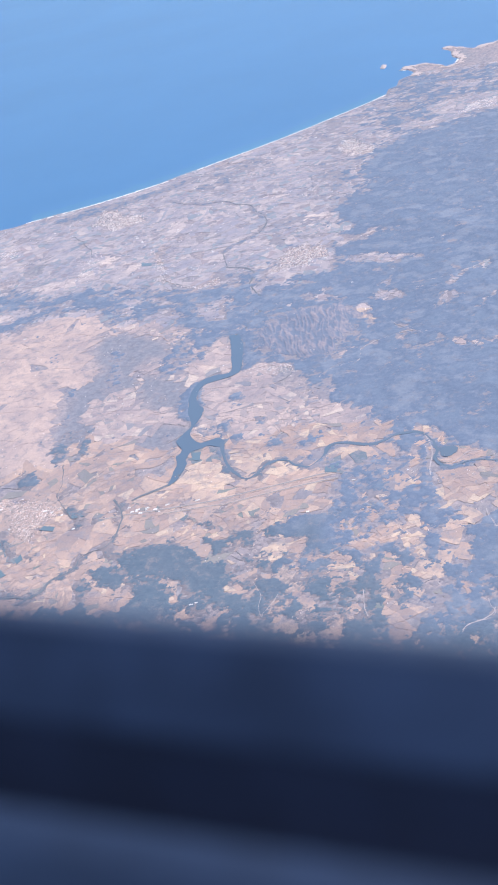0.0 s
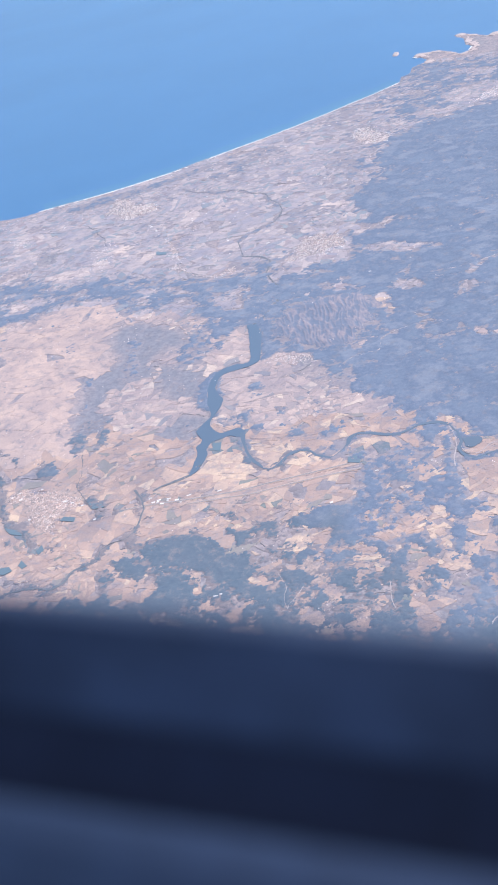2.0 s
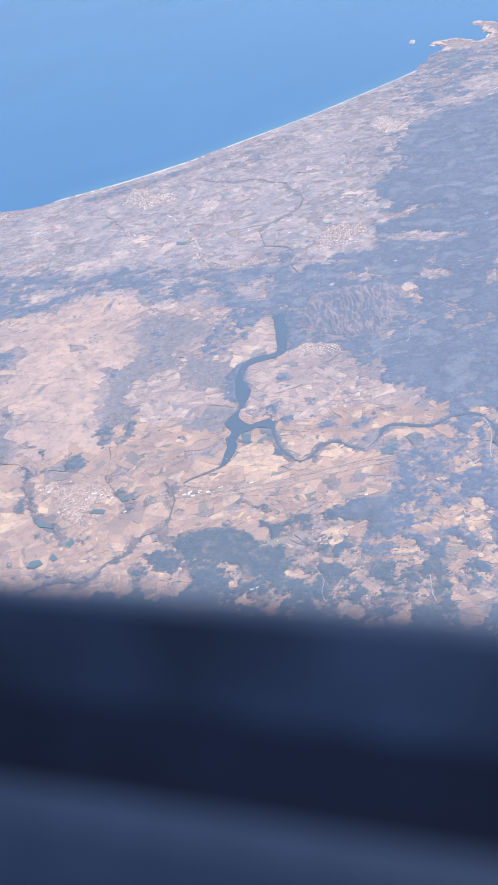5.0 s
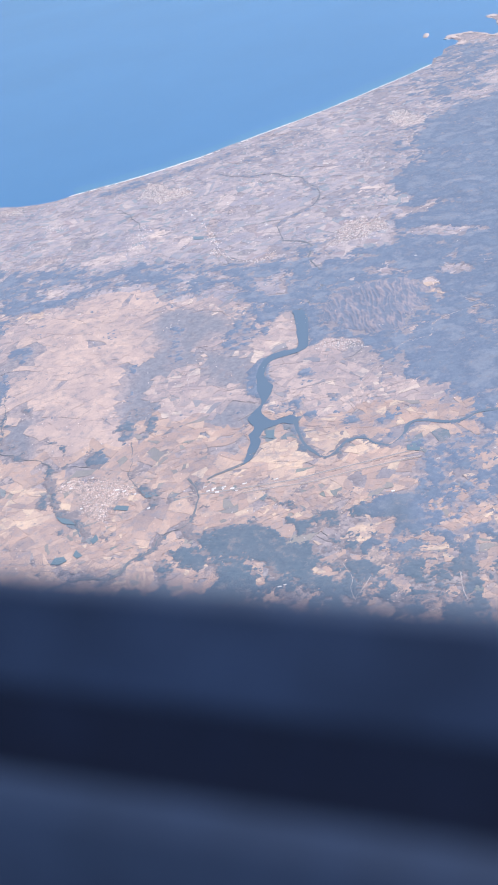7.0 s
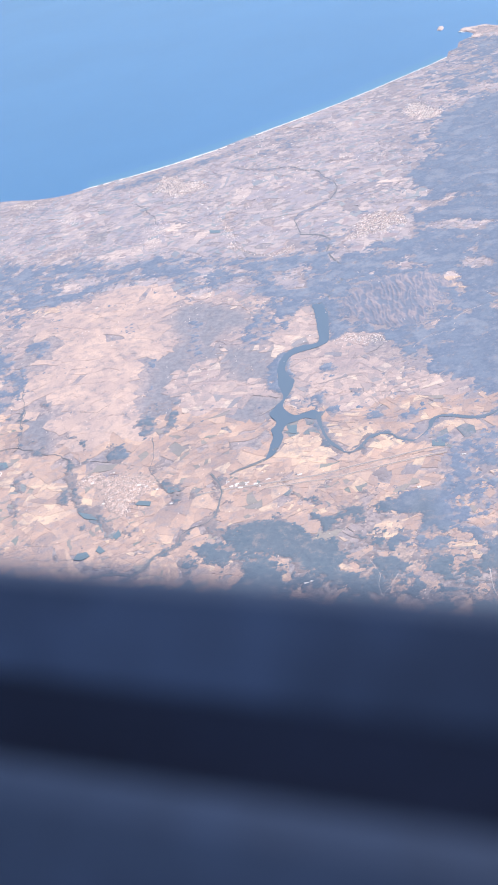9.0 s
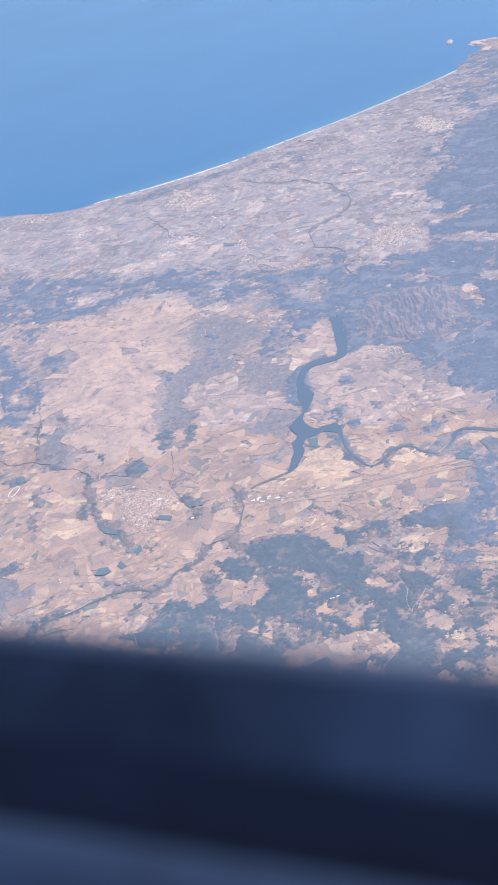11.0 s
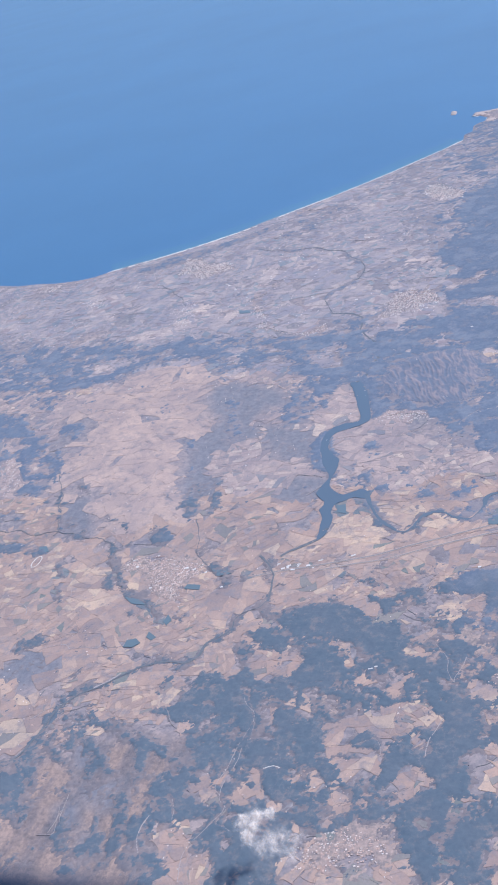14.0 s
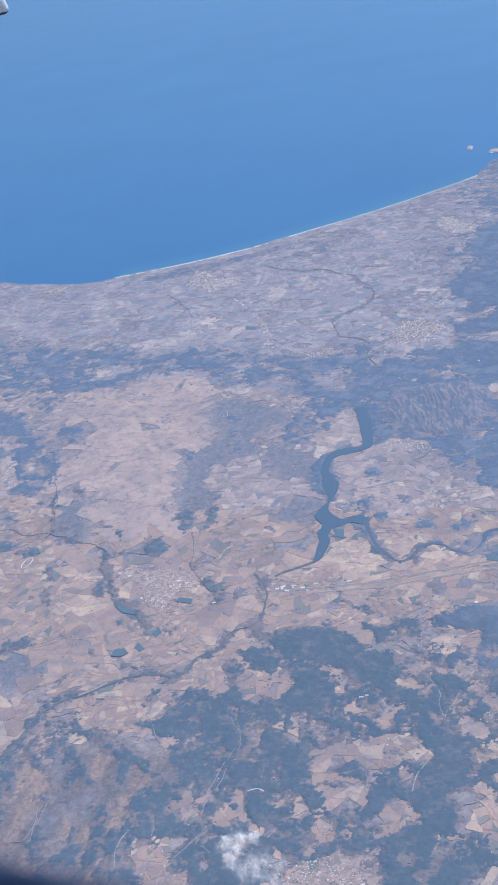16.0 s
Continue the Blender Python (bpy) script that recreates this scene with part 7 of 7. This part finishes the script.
spots = [(x, y, z) for x, y, z, ok in zip(spots_x, spots_y, height(spots_x, spots_y), free) if ok][:90]
first = None
for x, y, z in spots:
    where = pose(float(x), float(y), float(z) + 0.03, 0, 0, rng.uniform(0, 180))
    if first is None:
        first = farmhouse()
        first.matrix_world = where
    else:
        copy_thing(first, where)


def warehouse(x, y, long, wide, tall, turn):
    """A long white shed with a low gable roof."""
    thing = new("warehouse")
    thing.matrix_world = pose(x, y, float(height(np.array([x]), np.array([y]))[0]) + 0.04, 0, 0, turn)
    bm = bmesh.new()
    bmesh.ops.create_cube(bm, size=1.0, matrix=Matrix.Translation((0, 0, tall / 2 - 0.03)) @ Matrix.Diagonal((long, wide, tall + 0.06, 1)))
    part("wall", bm, MAT_WALL, thing)
    bm = bmesh.new()
    e = 0.02
    pts = [(-1, -1, 0), (1, -1, 0), (1, 1, 0), (-1, 1, 0), (-1, 0, 0.06), (1, 0, 0.06)]
    v = [bm.verts.new((a * (long / 2 + e), b * (wide / 2 + e), tall + c + 0.002)) for a, b, c in pts]
    for f in ((0, 1, 5, 4), (2, 3, 4, 5), (0, 4, 3), (1, 2, 5), (0, 3, 2, 1)):
        bm.faces.new([v[i] for i in f])
    part("roof", bm, MAT_SHED, thing, "white sheet metal roof")
    return tagged(thing, "long white warehouse with a low gable roof", "warehouse", group="white sheds")


rng = random.Random(5)
for x, y in SHEDS:
    far = max(1.0, y / 230.0)
    warehouse(x, y, rng.uniform(0.35, 0.8) * far, rng.uniform(0.2, 0.4) * far, 0.06, rng.uniform(5, 35))

# ---- cloud ----
def cloud(z, puffs, label):
    """A torn heap of vapour in three billowing layers, thick in the middle and thinning out into wisps."""
    n = Nodes("cloud_vapour")
    thick = n.add("ShaderNodeAttribute")
    thick.attribute_name = "thick"
    wisp = n.add("ShaderNodeMath")
    wisp.operation = "MULTIPLY_ADD"
    n.link(n.noise(0.6, 7.0, 0.6), wisp.inputs[0])
    wisp.inputs[1].default_value = 0.9
    n.link(thick.outputs["Fac"], wisp.inputs[2])
    fac = n.ramp(wisp.outputs[0], [(0.52, (0.0, 0.0, 0.0)), (1.05, (0.5, 0.5, 0.5))])
    clear_ = n.add("ShaderNodeBsdfTransparent")
    mixer = n.add("ShaderNodeMixShader")
    n.link(fac, mixer.inputs[0])
    n.link(clear_.outputs[0], mixer.inputs[1])
    n.link(n.bsdf.outputs[0], mixer.inputs[2])
    n.link(mixer.outputs[0], n.tree.nodes["Material Output"].inputs["Surface"])
    n.finish((0.74, 0.655, 0.59), 1.0)
    thing = new("cloud")
    xs = np.arange(min(p[0] for p in puffs) - 3, max(p[0] for p in puffs) + 3, 0.12)
    ys = np.arange(min(p[1] for p in puffs) - 3, max(p[1] for p in puffs) + 3, 0.12)
    gx, gy = np.meshgrid(xs, ys)
    for layer, (up_by, shrink) in enumerate(((0.0, 0.0), (0.35, 0.18), (0.75, 0.38))):
        qx, qy = gx + 0.5 * fbm(gx, gy, 1.8, 4, 141 + layer, 0.6), gy + 0.5 * fbm(gx, gy, 1.8, 4, 145 + layer, 0.6)
        deep = sum(a * np.exp(-((qx - x) ** 2 + ((qy - y) * 0.8) ** 2) / (r * r)) for x, y, r, a in puffs)
        deep = np.clip(deep, 0, 1.2) - shrink
        inner = deep > -0.12
        keep = inner[:-1, :-1] | inner[1:, :-1] | inner[:-1, 1:] | inner[1:, 1:]
        sheet = grid_object("vapour_layer", xs, ys, keep, z + up_by + 0.5 * np.clip(deep, -0.1, 1) + 0.12 * fractal(gx, gy, 1.0, 4, 149), n.mat)
        sheet.parent = thing
        co = np.empty(len(sheet.data.vertices) * 3, np.float32)
        sheet.data.vertices.foreach_get("co", co)
        col, row = np.rint((co[0::3] - xs[0]) / 0.12).astype(int), np.rint((co[1::3] - ys[0]) / 0.12).astype(int)
        sheet.data.attributes.new("thick", "FLOAT", "POINT").data.foreach_set("value", np.clip(deep[row, col], 0, 1).astype(np.float32))
        sheet.data.polygons.foreach_set("use_smooth", np.ones(len(sheet.data.polygons), bool))
    return tagged(thing, label, "cloud")


cloud(6.0, [(-74.98, 74.27, 0.75, 0.7), (-73.34, 74.95, 0.825, 0.9), (-71.91, 75.43, 0.675, 0.7), (-73.47, 72.89, 0.75, 0.9), (-73.44, 71.55, 0.675, 0.75), (-71.28, 72.19, 0.9, 0.5), (-69.53, 72.97, 0.9, 0.5), (-67.53, 73.02, 0.9, 0.3), (-69.83, 70.96, 0.975, 0.45), (-67.78, 70.81, 0.9, 0.35), (-71.74, 70.68, 0.675, 0.3)], "small ragged white cloud over the woods")

# ---- cabin window at the camera ----
def extruded(name, profile, material, parent, label):
    """A long moulding with the given section (y, z from the eye), along the line of flight."""
    bm = bmesh.new()
    ends = []
    for x in np.linspace(-36.0, 6.0, 85):
        sink = -0.030 * 3.0 * math.log1p(math.exp((x - BOW_FROM) / 3.0))
        ends.append([bm.verts.new((x, y, EYE + z + sink)) for y, z in profile])
    n = len(profile)
    for a, b in zip(ends, ends[1:]):
        for k in range(n):
            bm.faces.new((a[k], a[(k + 1) % n], b[(k + 1) % n], b[k]))
    bm.faces.new(ends[0]), bm.faces.new(ends[-1][::-1])
    bmesh.ops.recalc_face_normals(bm, faces=bm.faces)
    for f in bm.faces:
        f.smooth = False
    return part(name, bm, material, parent, label)


# the shade inside the cabin is put into these near-black base colours
MAT_FRAME = grained("cabin_shaded_frame", (0.005, 0.011, 0.029), (0.022, 0.040, 0.086), 8.0, 0.7, spread=(0.36, 0.64))
# light caught by the frame's top edge, painted as a paler strip
MAT_LIP = grained("lit_frame_edge", (0.045, 0.066, 0.110), (0.070, 0.096, 0.150), 9.0, 0.6)
# the recess shade is painted as the darkest band
MAT_SEAL = grained("recess_shaded_seal", (0.003, 0.007, 0.021), (0.007, 0.013, 0.034), 14.0, 0.8)
MAT_TRIM = grained("cabin_shaded_trim", (0.012, 0.023, 0.050), (0.017, 0.031, 0.066), 12.0, 0.7)
window = new("window_1")
window.matrix_world = pose(0, 0, 0)
tagged(window, "dark out-of-focus lower rim of an aircraft cabin window", "window", kind="structure")
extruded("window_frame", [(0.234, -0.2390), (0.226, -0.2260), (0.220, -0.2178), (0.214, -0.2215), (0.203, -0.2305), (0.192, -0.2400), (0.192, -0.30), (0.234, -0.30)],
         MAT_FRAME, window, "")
# strip added to carry the painted edge light
extruded("lip", [(0.2202, -0.2174), (0.2180, -0.2184), (0.2158, -0.2199), (0.2155, -0.2212), (0.2198, -0.2188)], MAT_LIP, window, "thin strip added in a paler colour for the lit frame edge")
extruded("seal", [(0.1915, -0.2410), (0.182, -0.2500), (0.168, -0.2620), (0.168, -0.31), (0.1915, -0.31)], MAT_SEAL, window, "window seal with recess shade put into its dark colour")
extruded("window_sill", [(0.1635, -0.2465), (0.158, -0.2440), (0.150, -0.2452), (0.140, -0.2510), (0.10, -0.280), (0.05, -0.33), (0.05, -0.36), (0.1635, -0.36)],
         MAT_TRIM, window, "grey-blue plastic cabin trim with cabin shade put into its colour")

# ---- wing fairing, enlarged and set far out beside the window to fit the camera's view ----
def wing_fairing(tip, tall, wide, deep, turn):
    """The rounded lower end of a white fairing, with a dark edge strip."""
    thing = new("wing_fairing")
    thing.matrix_world = pose(*tip, 0, 0, turn)

    def shell(name, levels, material, label):
        bm = bmesh.new()
        rings = []
        for h, s, shift in levels:
            ring = []
            for k in range(24):
                a = 2 * math.pi * k / 24
                c, d = math.cos(a), math.sin(a)
                u = math.copysign(abs(c) ** 0.55, c) * wide / 2 * s - wide / 2 + shift
                ring.append(bm.verts.new((u, math.copysign(abs(d) ** 0.55, d) * deep / 2 * s, h)))
            rings.append(ring)
        for a, b in zip(rings, rings[1:]):
            for k in range(24):
                bm.faces.new((a[k], a[(k + 1) % 24], b[(k + 1) % 24], b[k])).smooth = True
        bm.faces.new(rings[0][::-1]), bm.faces.new(rings[-1])
        return part(name, bm, material, thing, label)

    shell("fairing_shell", [(0.9, 0.97, -0.1), (2.0, 1.0, -0.15), (5.0, 1.0, -0.9), (tall, 1.0, -3.0)], MAT_SHELL, "")
    shell("edge_strip", [(0.2, 0.80, -0.75), (0.5, 0.90, -0.35), (0.897, 0.97, -0.1)], MAT_EDGE, "dark lower edge strip")
    return tagged(thing, "white painted aircraft wing fairing with a dark lower edge", "aircraft part")


MAT_SHELL = grained("white_aircraft_paint", (0.62, 0.62, 0.61), (0.72, 0.72, 0.70), 0.3, 0.4)
MAT_EDGE = grained("dark_edge_strip", (0.05, 0.06, 0.08), (0.08, 0.09, 0.11), 0.5, 0.5)
wing_fairing((-206.6, 277.0, 83.4), 24.0, 9.0, 5.0, 32.0)

# ---- fields ----
def clip(poly, nx, ny, d):
    """The part of a polygon where nx x + ny y < d."""
    out = []
    for (ax, ay), (bx, by) in zip(poly, poly[1:] + poly[:1]):
        sa, sb = nx * ax + ny * ay - d, nx * bx + ny * by - d
        if sa <= 0:
            out.append((ax, ay))
        if (sa < 0) != (sb < 0) and sa != sb:
            t = sa / (sa - sb)
            out.append((ax + (bx - ax) * t, ay + (by - ay) * t))
    return out


def area_of(poly):
    return abs(sum(ax * by - bx * ay for (ax, ay), (bx, by) in zip(poly, poly[1:] + poly[:1]))) / 2


def parcels(poly, goal, rng, turn):
    """Cuts a block of land again and again into parcels of about the goal's area."""
    if len(poly) < 3:
        return []
    size = area_of(poly)
    if size < goal * rng.uniform(0.6, 1.8):
        return [poly] if size > 0.12 else []
    best, odd = None, rng.random() < 0.28
    for k in range(2):
        a = turn + k * math.pi / 2 + rng.gauss(0, 0.25)
        nx, ny = math.cos(a), math.sin(a)
        along = [nx * x + ny * y for x, y in poly]
        if best is None or (max(along) - min(along) > best[0]) != odd:
            best = (max(along) - min(along), nx, ny, min(along))
    wide, nx, ny, low = best
    d = low + wide * rng.uniform(0.32, 0.68)
    return parcels(clip(poly, nx, ny, d), goal, rng, turn) + parcels(clip(poly, -nx, -ny, -d), goal, rng, turn)


def farmland():
    rng = random.Random(11)
    sites = []
    y = 52.0
    while y < 400:
        pitch = 9.0 if y < 220 else 12.0
        x = -0.66 * y - 85
        while x < -0.10 * y + 12:
            sites.append((x + rng.uniform(-0.45, 0.45) * pitch, y + rng.uniform(-0.45, 0.45) * pitch))
            x += pitch
        y += pitch
    at = np.array(sites)
    found, blocks = [], []
    for k, (x, y) in enumerate(sites):
        d2 = (at[:, 0] - x) ** 2 + (at[:, 1] - y) ** 2
        cell = [(x - 20, y - 20), (x + 20, y - 20), (x + 20, y + 20), (x - 20, y + 20)]
        for j in np.argsort(d2)[1:18]:
            ox, oy = sites[j]
            nx, ny = ox - x, oy - y
            cell = clip(cell, nx, ny, (nx * (x + ox) + ny * (y + oy)) / 2)
            if len(cell) < 3:
                break
        if len(cell) < 3:
            continue
        here = (np.array([x]), np.array([y]))
        flat = float(inside(*here, PLATEAU)[0]) > 0
        goal = rng.uniform(5, 14) if flat else rng.choice((0.9, 1.4, 2.4, 4.0, 6.0)) * rng.uniform(0.9, 1.5)
        if y > 215:
            goal *= 1.1
        blocks.append(cell)
        found += parcels(cell, goal, rng, rng.uniform(0, math.pi))
    mid = np.array([(sum(p[0] for p in q) / len(q), sum(p[1] for p in q) / len(q)) for q in found])
    keep = (inside(mid[:, 0], mid[:, 1], LAND, 12) > 1.5) & (woodiness(mid[:, 0], mid[:, 1]) < -0.75 + 0.7 * lattice(np.arange(len(mid)), np.arange(len(mid)) * 7, 3))
    keep &= inside(mid[:, 0], mid[:, 1], MASSIF) < 0
    for outline in SCRUB:
        keep &= inside(mid[:, 0], mid[:, 1], outline) + 1.2 * fractal(mid[:, 0], mid[:, 1], 6, 4, 98) < -0.5
    keep &= fbm(mid[:, 0], mid[:, 1], 9, 3, 95) < 0.72
    keep &= (inside(mid[:, 0], mid[:, 1], RIDGES) < -0.5)
    for outline in POOLS + [t[2] for t in TOWNS if t[1] > 1.5]:
        keep &= inside(mid[:, 0], mid[:, 1], outline) < 0.2
    return [q for q, k in zip(found, keep) if k], mid[keep], blocks


def parcel_mesh(poly, gap):
    """A field as a thin slab with its own edges."""
    n = len(poly)
    cx, cy = sum(p[0] for p in poly) / n, sum(p[1] for p in poly) / n
    reach = math.sqrt(area_of(poly)) / 2
    s = max(0.6, 1 - gap / reach)
    ring = []
    for (ax, ay), (bx, by) in zip(poly, poly[1:] + poly[:1]):
        n = 1 + int(math.hypot(bx - ax, by - ay) / (0.8 if cy < 150 else 1.6))
        ring += [(ax + (bx - ax) * k / n, ay + (by - ay) * k / n) for k in range(n)]
    return [(cx + (x - cx) * s, cy + (y - cy) * s) for x, y in ring], (cx, cy)


fields, middles, blocks = farmland()
rng = random.Random(21)
home = (middles[:, 0] + 88) ** 2 + (middles[:, 1] - 126) ** 2  # the valley floor by the town
single = set(np.argsort(home)[:300].tolist())
flat_x, flat_y, shapes = [], [], []
for k, q in enumerate(fields):
    ring, c = parcel_mesh(q, rng.choice((0.0, 0.002, 0.004, 0.006, 0.010, 0.014, 0.02, 0.03)) * (1.0 if middles[k, 1] < 185 else 1.5))
    shapes.append((len(flat_x), len(ring)))
    for x, y in ring + [c]:
        flat_x.append(x)
        flat_y.append(y)
old_x, old_y = np.array(flat_x), np.array(flat_y)
flat_x = old_x + 0.9 * fbm(old_x, old_y, 5, 4, 201, 0.6)
flat_y = old_y + 0.9 * fbm(old_x, old_y, 5, 4, 202, 0.6)
flat_z = height(flat_x, flat_y)
lots = {"upland": ([], []), "stubble": ([], []), "coast_stubble": ([], []), "meadow": ([], []), "valley": ([], []), "plateau": ([], []), "coast": ([], [])}
mid_x, mid_y = middles[:, 0], middles[:, 1]
# the far fields take the haze-tinted palettes
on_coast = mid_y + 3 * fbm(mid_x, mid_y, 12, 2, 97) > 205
on_ridge = inside(mid_x, mid_y, RIDGES) > -1
on_upland = on_ridge | (mid_y + 5 * fbm(mid_x, mid_y, 12, 2, 99) > 156)
on_mesa = inside(mid_x, mid_y, PLATEAU) > -1
pale, lush = np.full(mid_x.shape, -6.0), np.full(mid_x.shape, -6.0)
for outline in STUBBLE:
    pale = np.maximum(pale, inside(mid_x, mid_y, outline, 6.0))
for outline in MEADOWS:
    lush = np.maximum(lush, inside(mid_x, mid_y, outline, 6.0))
for k, (start, n) in enumerate(shapes):
    pts = [(float(flat_x[start + i]), float(flat_y[start + i]), float(flat_z[start + i])) for i in range(n + 1)]
    lift = 0.045 + 0.015 * rng.random()
    v = [(x, y, z + lift) for x, y, z in pts] + [(x, y, z - 0.02) for x, y, z in pts[:n]]
    f = [(i, (i + 1) % n, n) for i in range(n)] + [(i, n + 1 + i, n + 1 + (i + 1) % n, (i + 1) % n) for i in range(n)]
    special = "meadow" if lush[k] > -0.25 else ("coast_stubble" if on_coast[k] else "stubble") if pale[k] > -0.2 else ""
    if k in single and not special:
        mesh_object("field", v, f, MAT_FIELD, ground)
    else:
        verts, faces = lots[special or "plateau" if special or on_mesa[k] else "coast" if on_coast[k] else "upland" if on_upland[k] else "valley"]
        o = len(verts)
        verts += v
        faces += [tuple(o + i for i in q) for q in f]
for which, mat, label in (("stubble", MAT_STUBBLE, "bright straw-coloured stubble fields"), ("coast_stubble", MAT_PALE, "stubble fields near the coast, paled in colour for haze"),
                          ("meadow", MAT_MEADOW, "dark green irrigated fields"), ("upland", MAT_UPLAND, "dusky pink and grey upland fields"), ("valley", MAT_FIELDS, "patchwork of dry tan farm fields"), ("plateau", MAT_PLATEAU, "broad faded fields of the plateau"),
                          ("coast", MAT_COASTAL, "fields of the coastal plain with grey-mauve haze put into their colour")):
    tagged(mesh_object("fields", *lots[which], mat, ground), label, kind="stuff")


def field_lines(name, share, wide, lift, wander, mat, label, category, seed):
    """Hedges or farm tracks that wind along the edges of the blocks of fields."""
    rng = random.Random(seed)
    pts, sides, spans = [], [], []
    for cell in blocks:
        for (ax, ay), (bx, by) in zip(cell, cell[1:] + cell[:1]):
            long = math.hypot(bx - ax, by - ay)
            if long < 1.5 or ax > bx or rng.random() > share:
                continue
            n = int(long / 0.35) + 2
            nx, ny = -(by - ay) / long, (bx - ax) / long
            spans.append((len(pts), n))
            for k in range(n):
                t = k / (n - 1)
                pts.append((ax + (bx - ax) * t, ay + (by - ay) * t))
                sides.append((nx, ny))
    p, q = np.array(pts), np.array(sides)
    p = p + q * (wander * fbm(p[:, 0], p[:, 1], 5, 4, seed))[:, None]
    w = wide * (1 + 0.6 * fbm(p[:, 0], p[:, 1], 1.5, 3, seed + 1)) * np.maximum(1.0, p[:, 1] / 190.0)
    left, right = p + q * w[:, None] / 2, p - q * w[:, None] / 2
    ok = (woodiness(p[:, 0], p[:, 1]) < -0.7) & (inside(p[:, 0], p[:, 1], MASSIF) < -2.5) & (inside(p[:, 0], p[:, 1], RIDGES) < -1) & (inside(p[:, 0], p[:, 1], LAND, 12) > 2)
    ok &= (inside(p[:, 0], p[:, 1], PLATEAU) < 0) | (fbm(p[:, 0], p[:, 1], 8, 2, 98) > 0.6)
    for outline in SCRUB:
        ok &= inside(p[:, 0], p[:, 1], outline) < 0
    for outline in POOLS + [t[2] for t in TOWNS]:
        ok &= inside(p[:, 0], p[:, 1], outline) < 0
    zl, zr = height(left[:, 0], left[:, 1]), height(right[:, 0], right[:, 1])
    verts, faces = [], []
    for a, n in spans:
        o = len(verts)
        for k in range(a, a + n):
            verts += [(left[k, 0], left[k, 1], zl[k] - 0.01), (p[k, 0], p[k, 1], (zl[k] + zr[k]) / 2 + lift), (right[k, 0], right[k, 1], zr[k] - 0.01)]
        for k in range(n - 1):
            if ok[a + k] and ok[a + k + 1]:
                c = o + 3 * k
                faces += [(c, c + 1, c + 4, c + 3), (c + 1, c + 2, c + 5, c + 4)]
    tagged(mesh_object(name, verts, faces, mat), label, category, kind="stuff")


field_lines("hedgerows", 0.36, 0.10, 0.075, 0.9, MAT_STREAM, "dark winding hedges and ditches between fields", "hedge", 301)
field_lines("farm_tracks", 0.25, 0.13, 0.085, 1.3, MAT_ROAD, "thin pale farm tracks between fields", "track", 401)
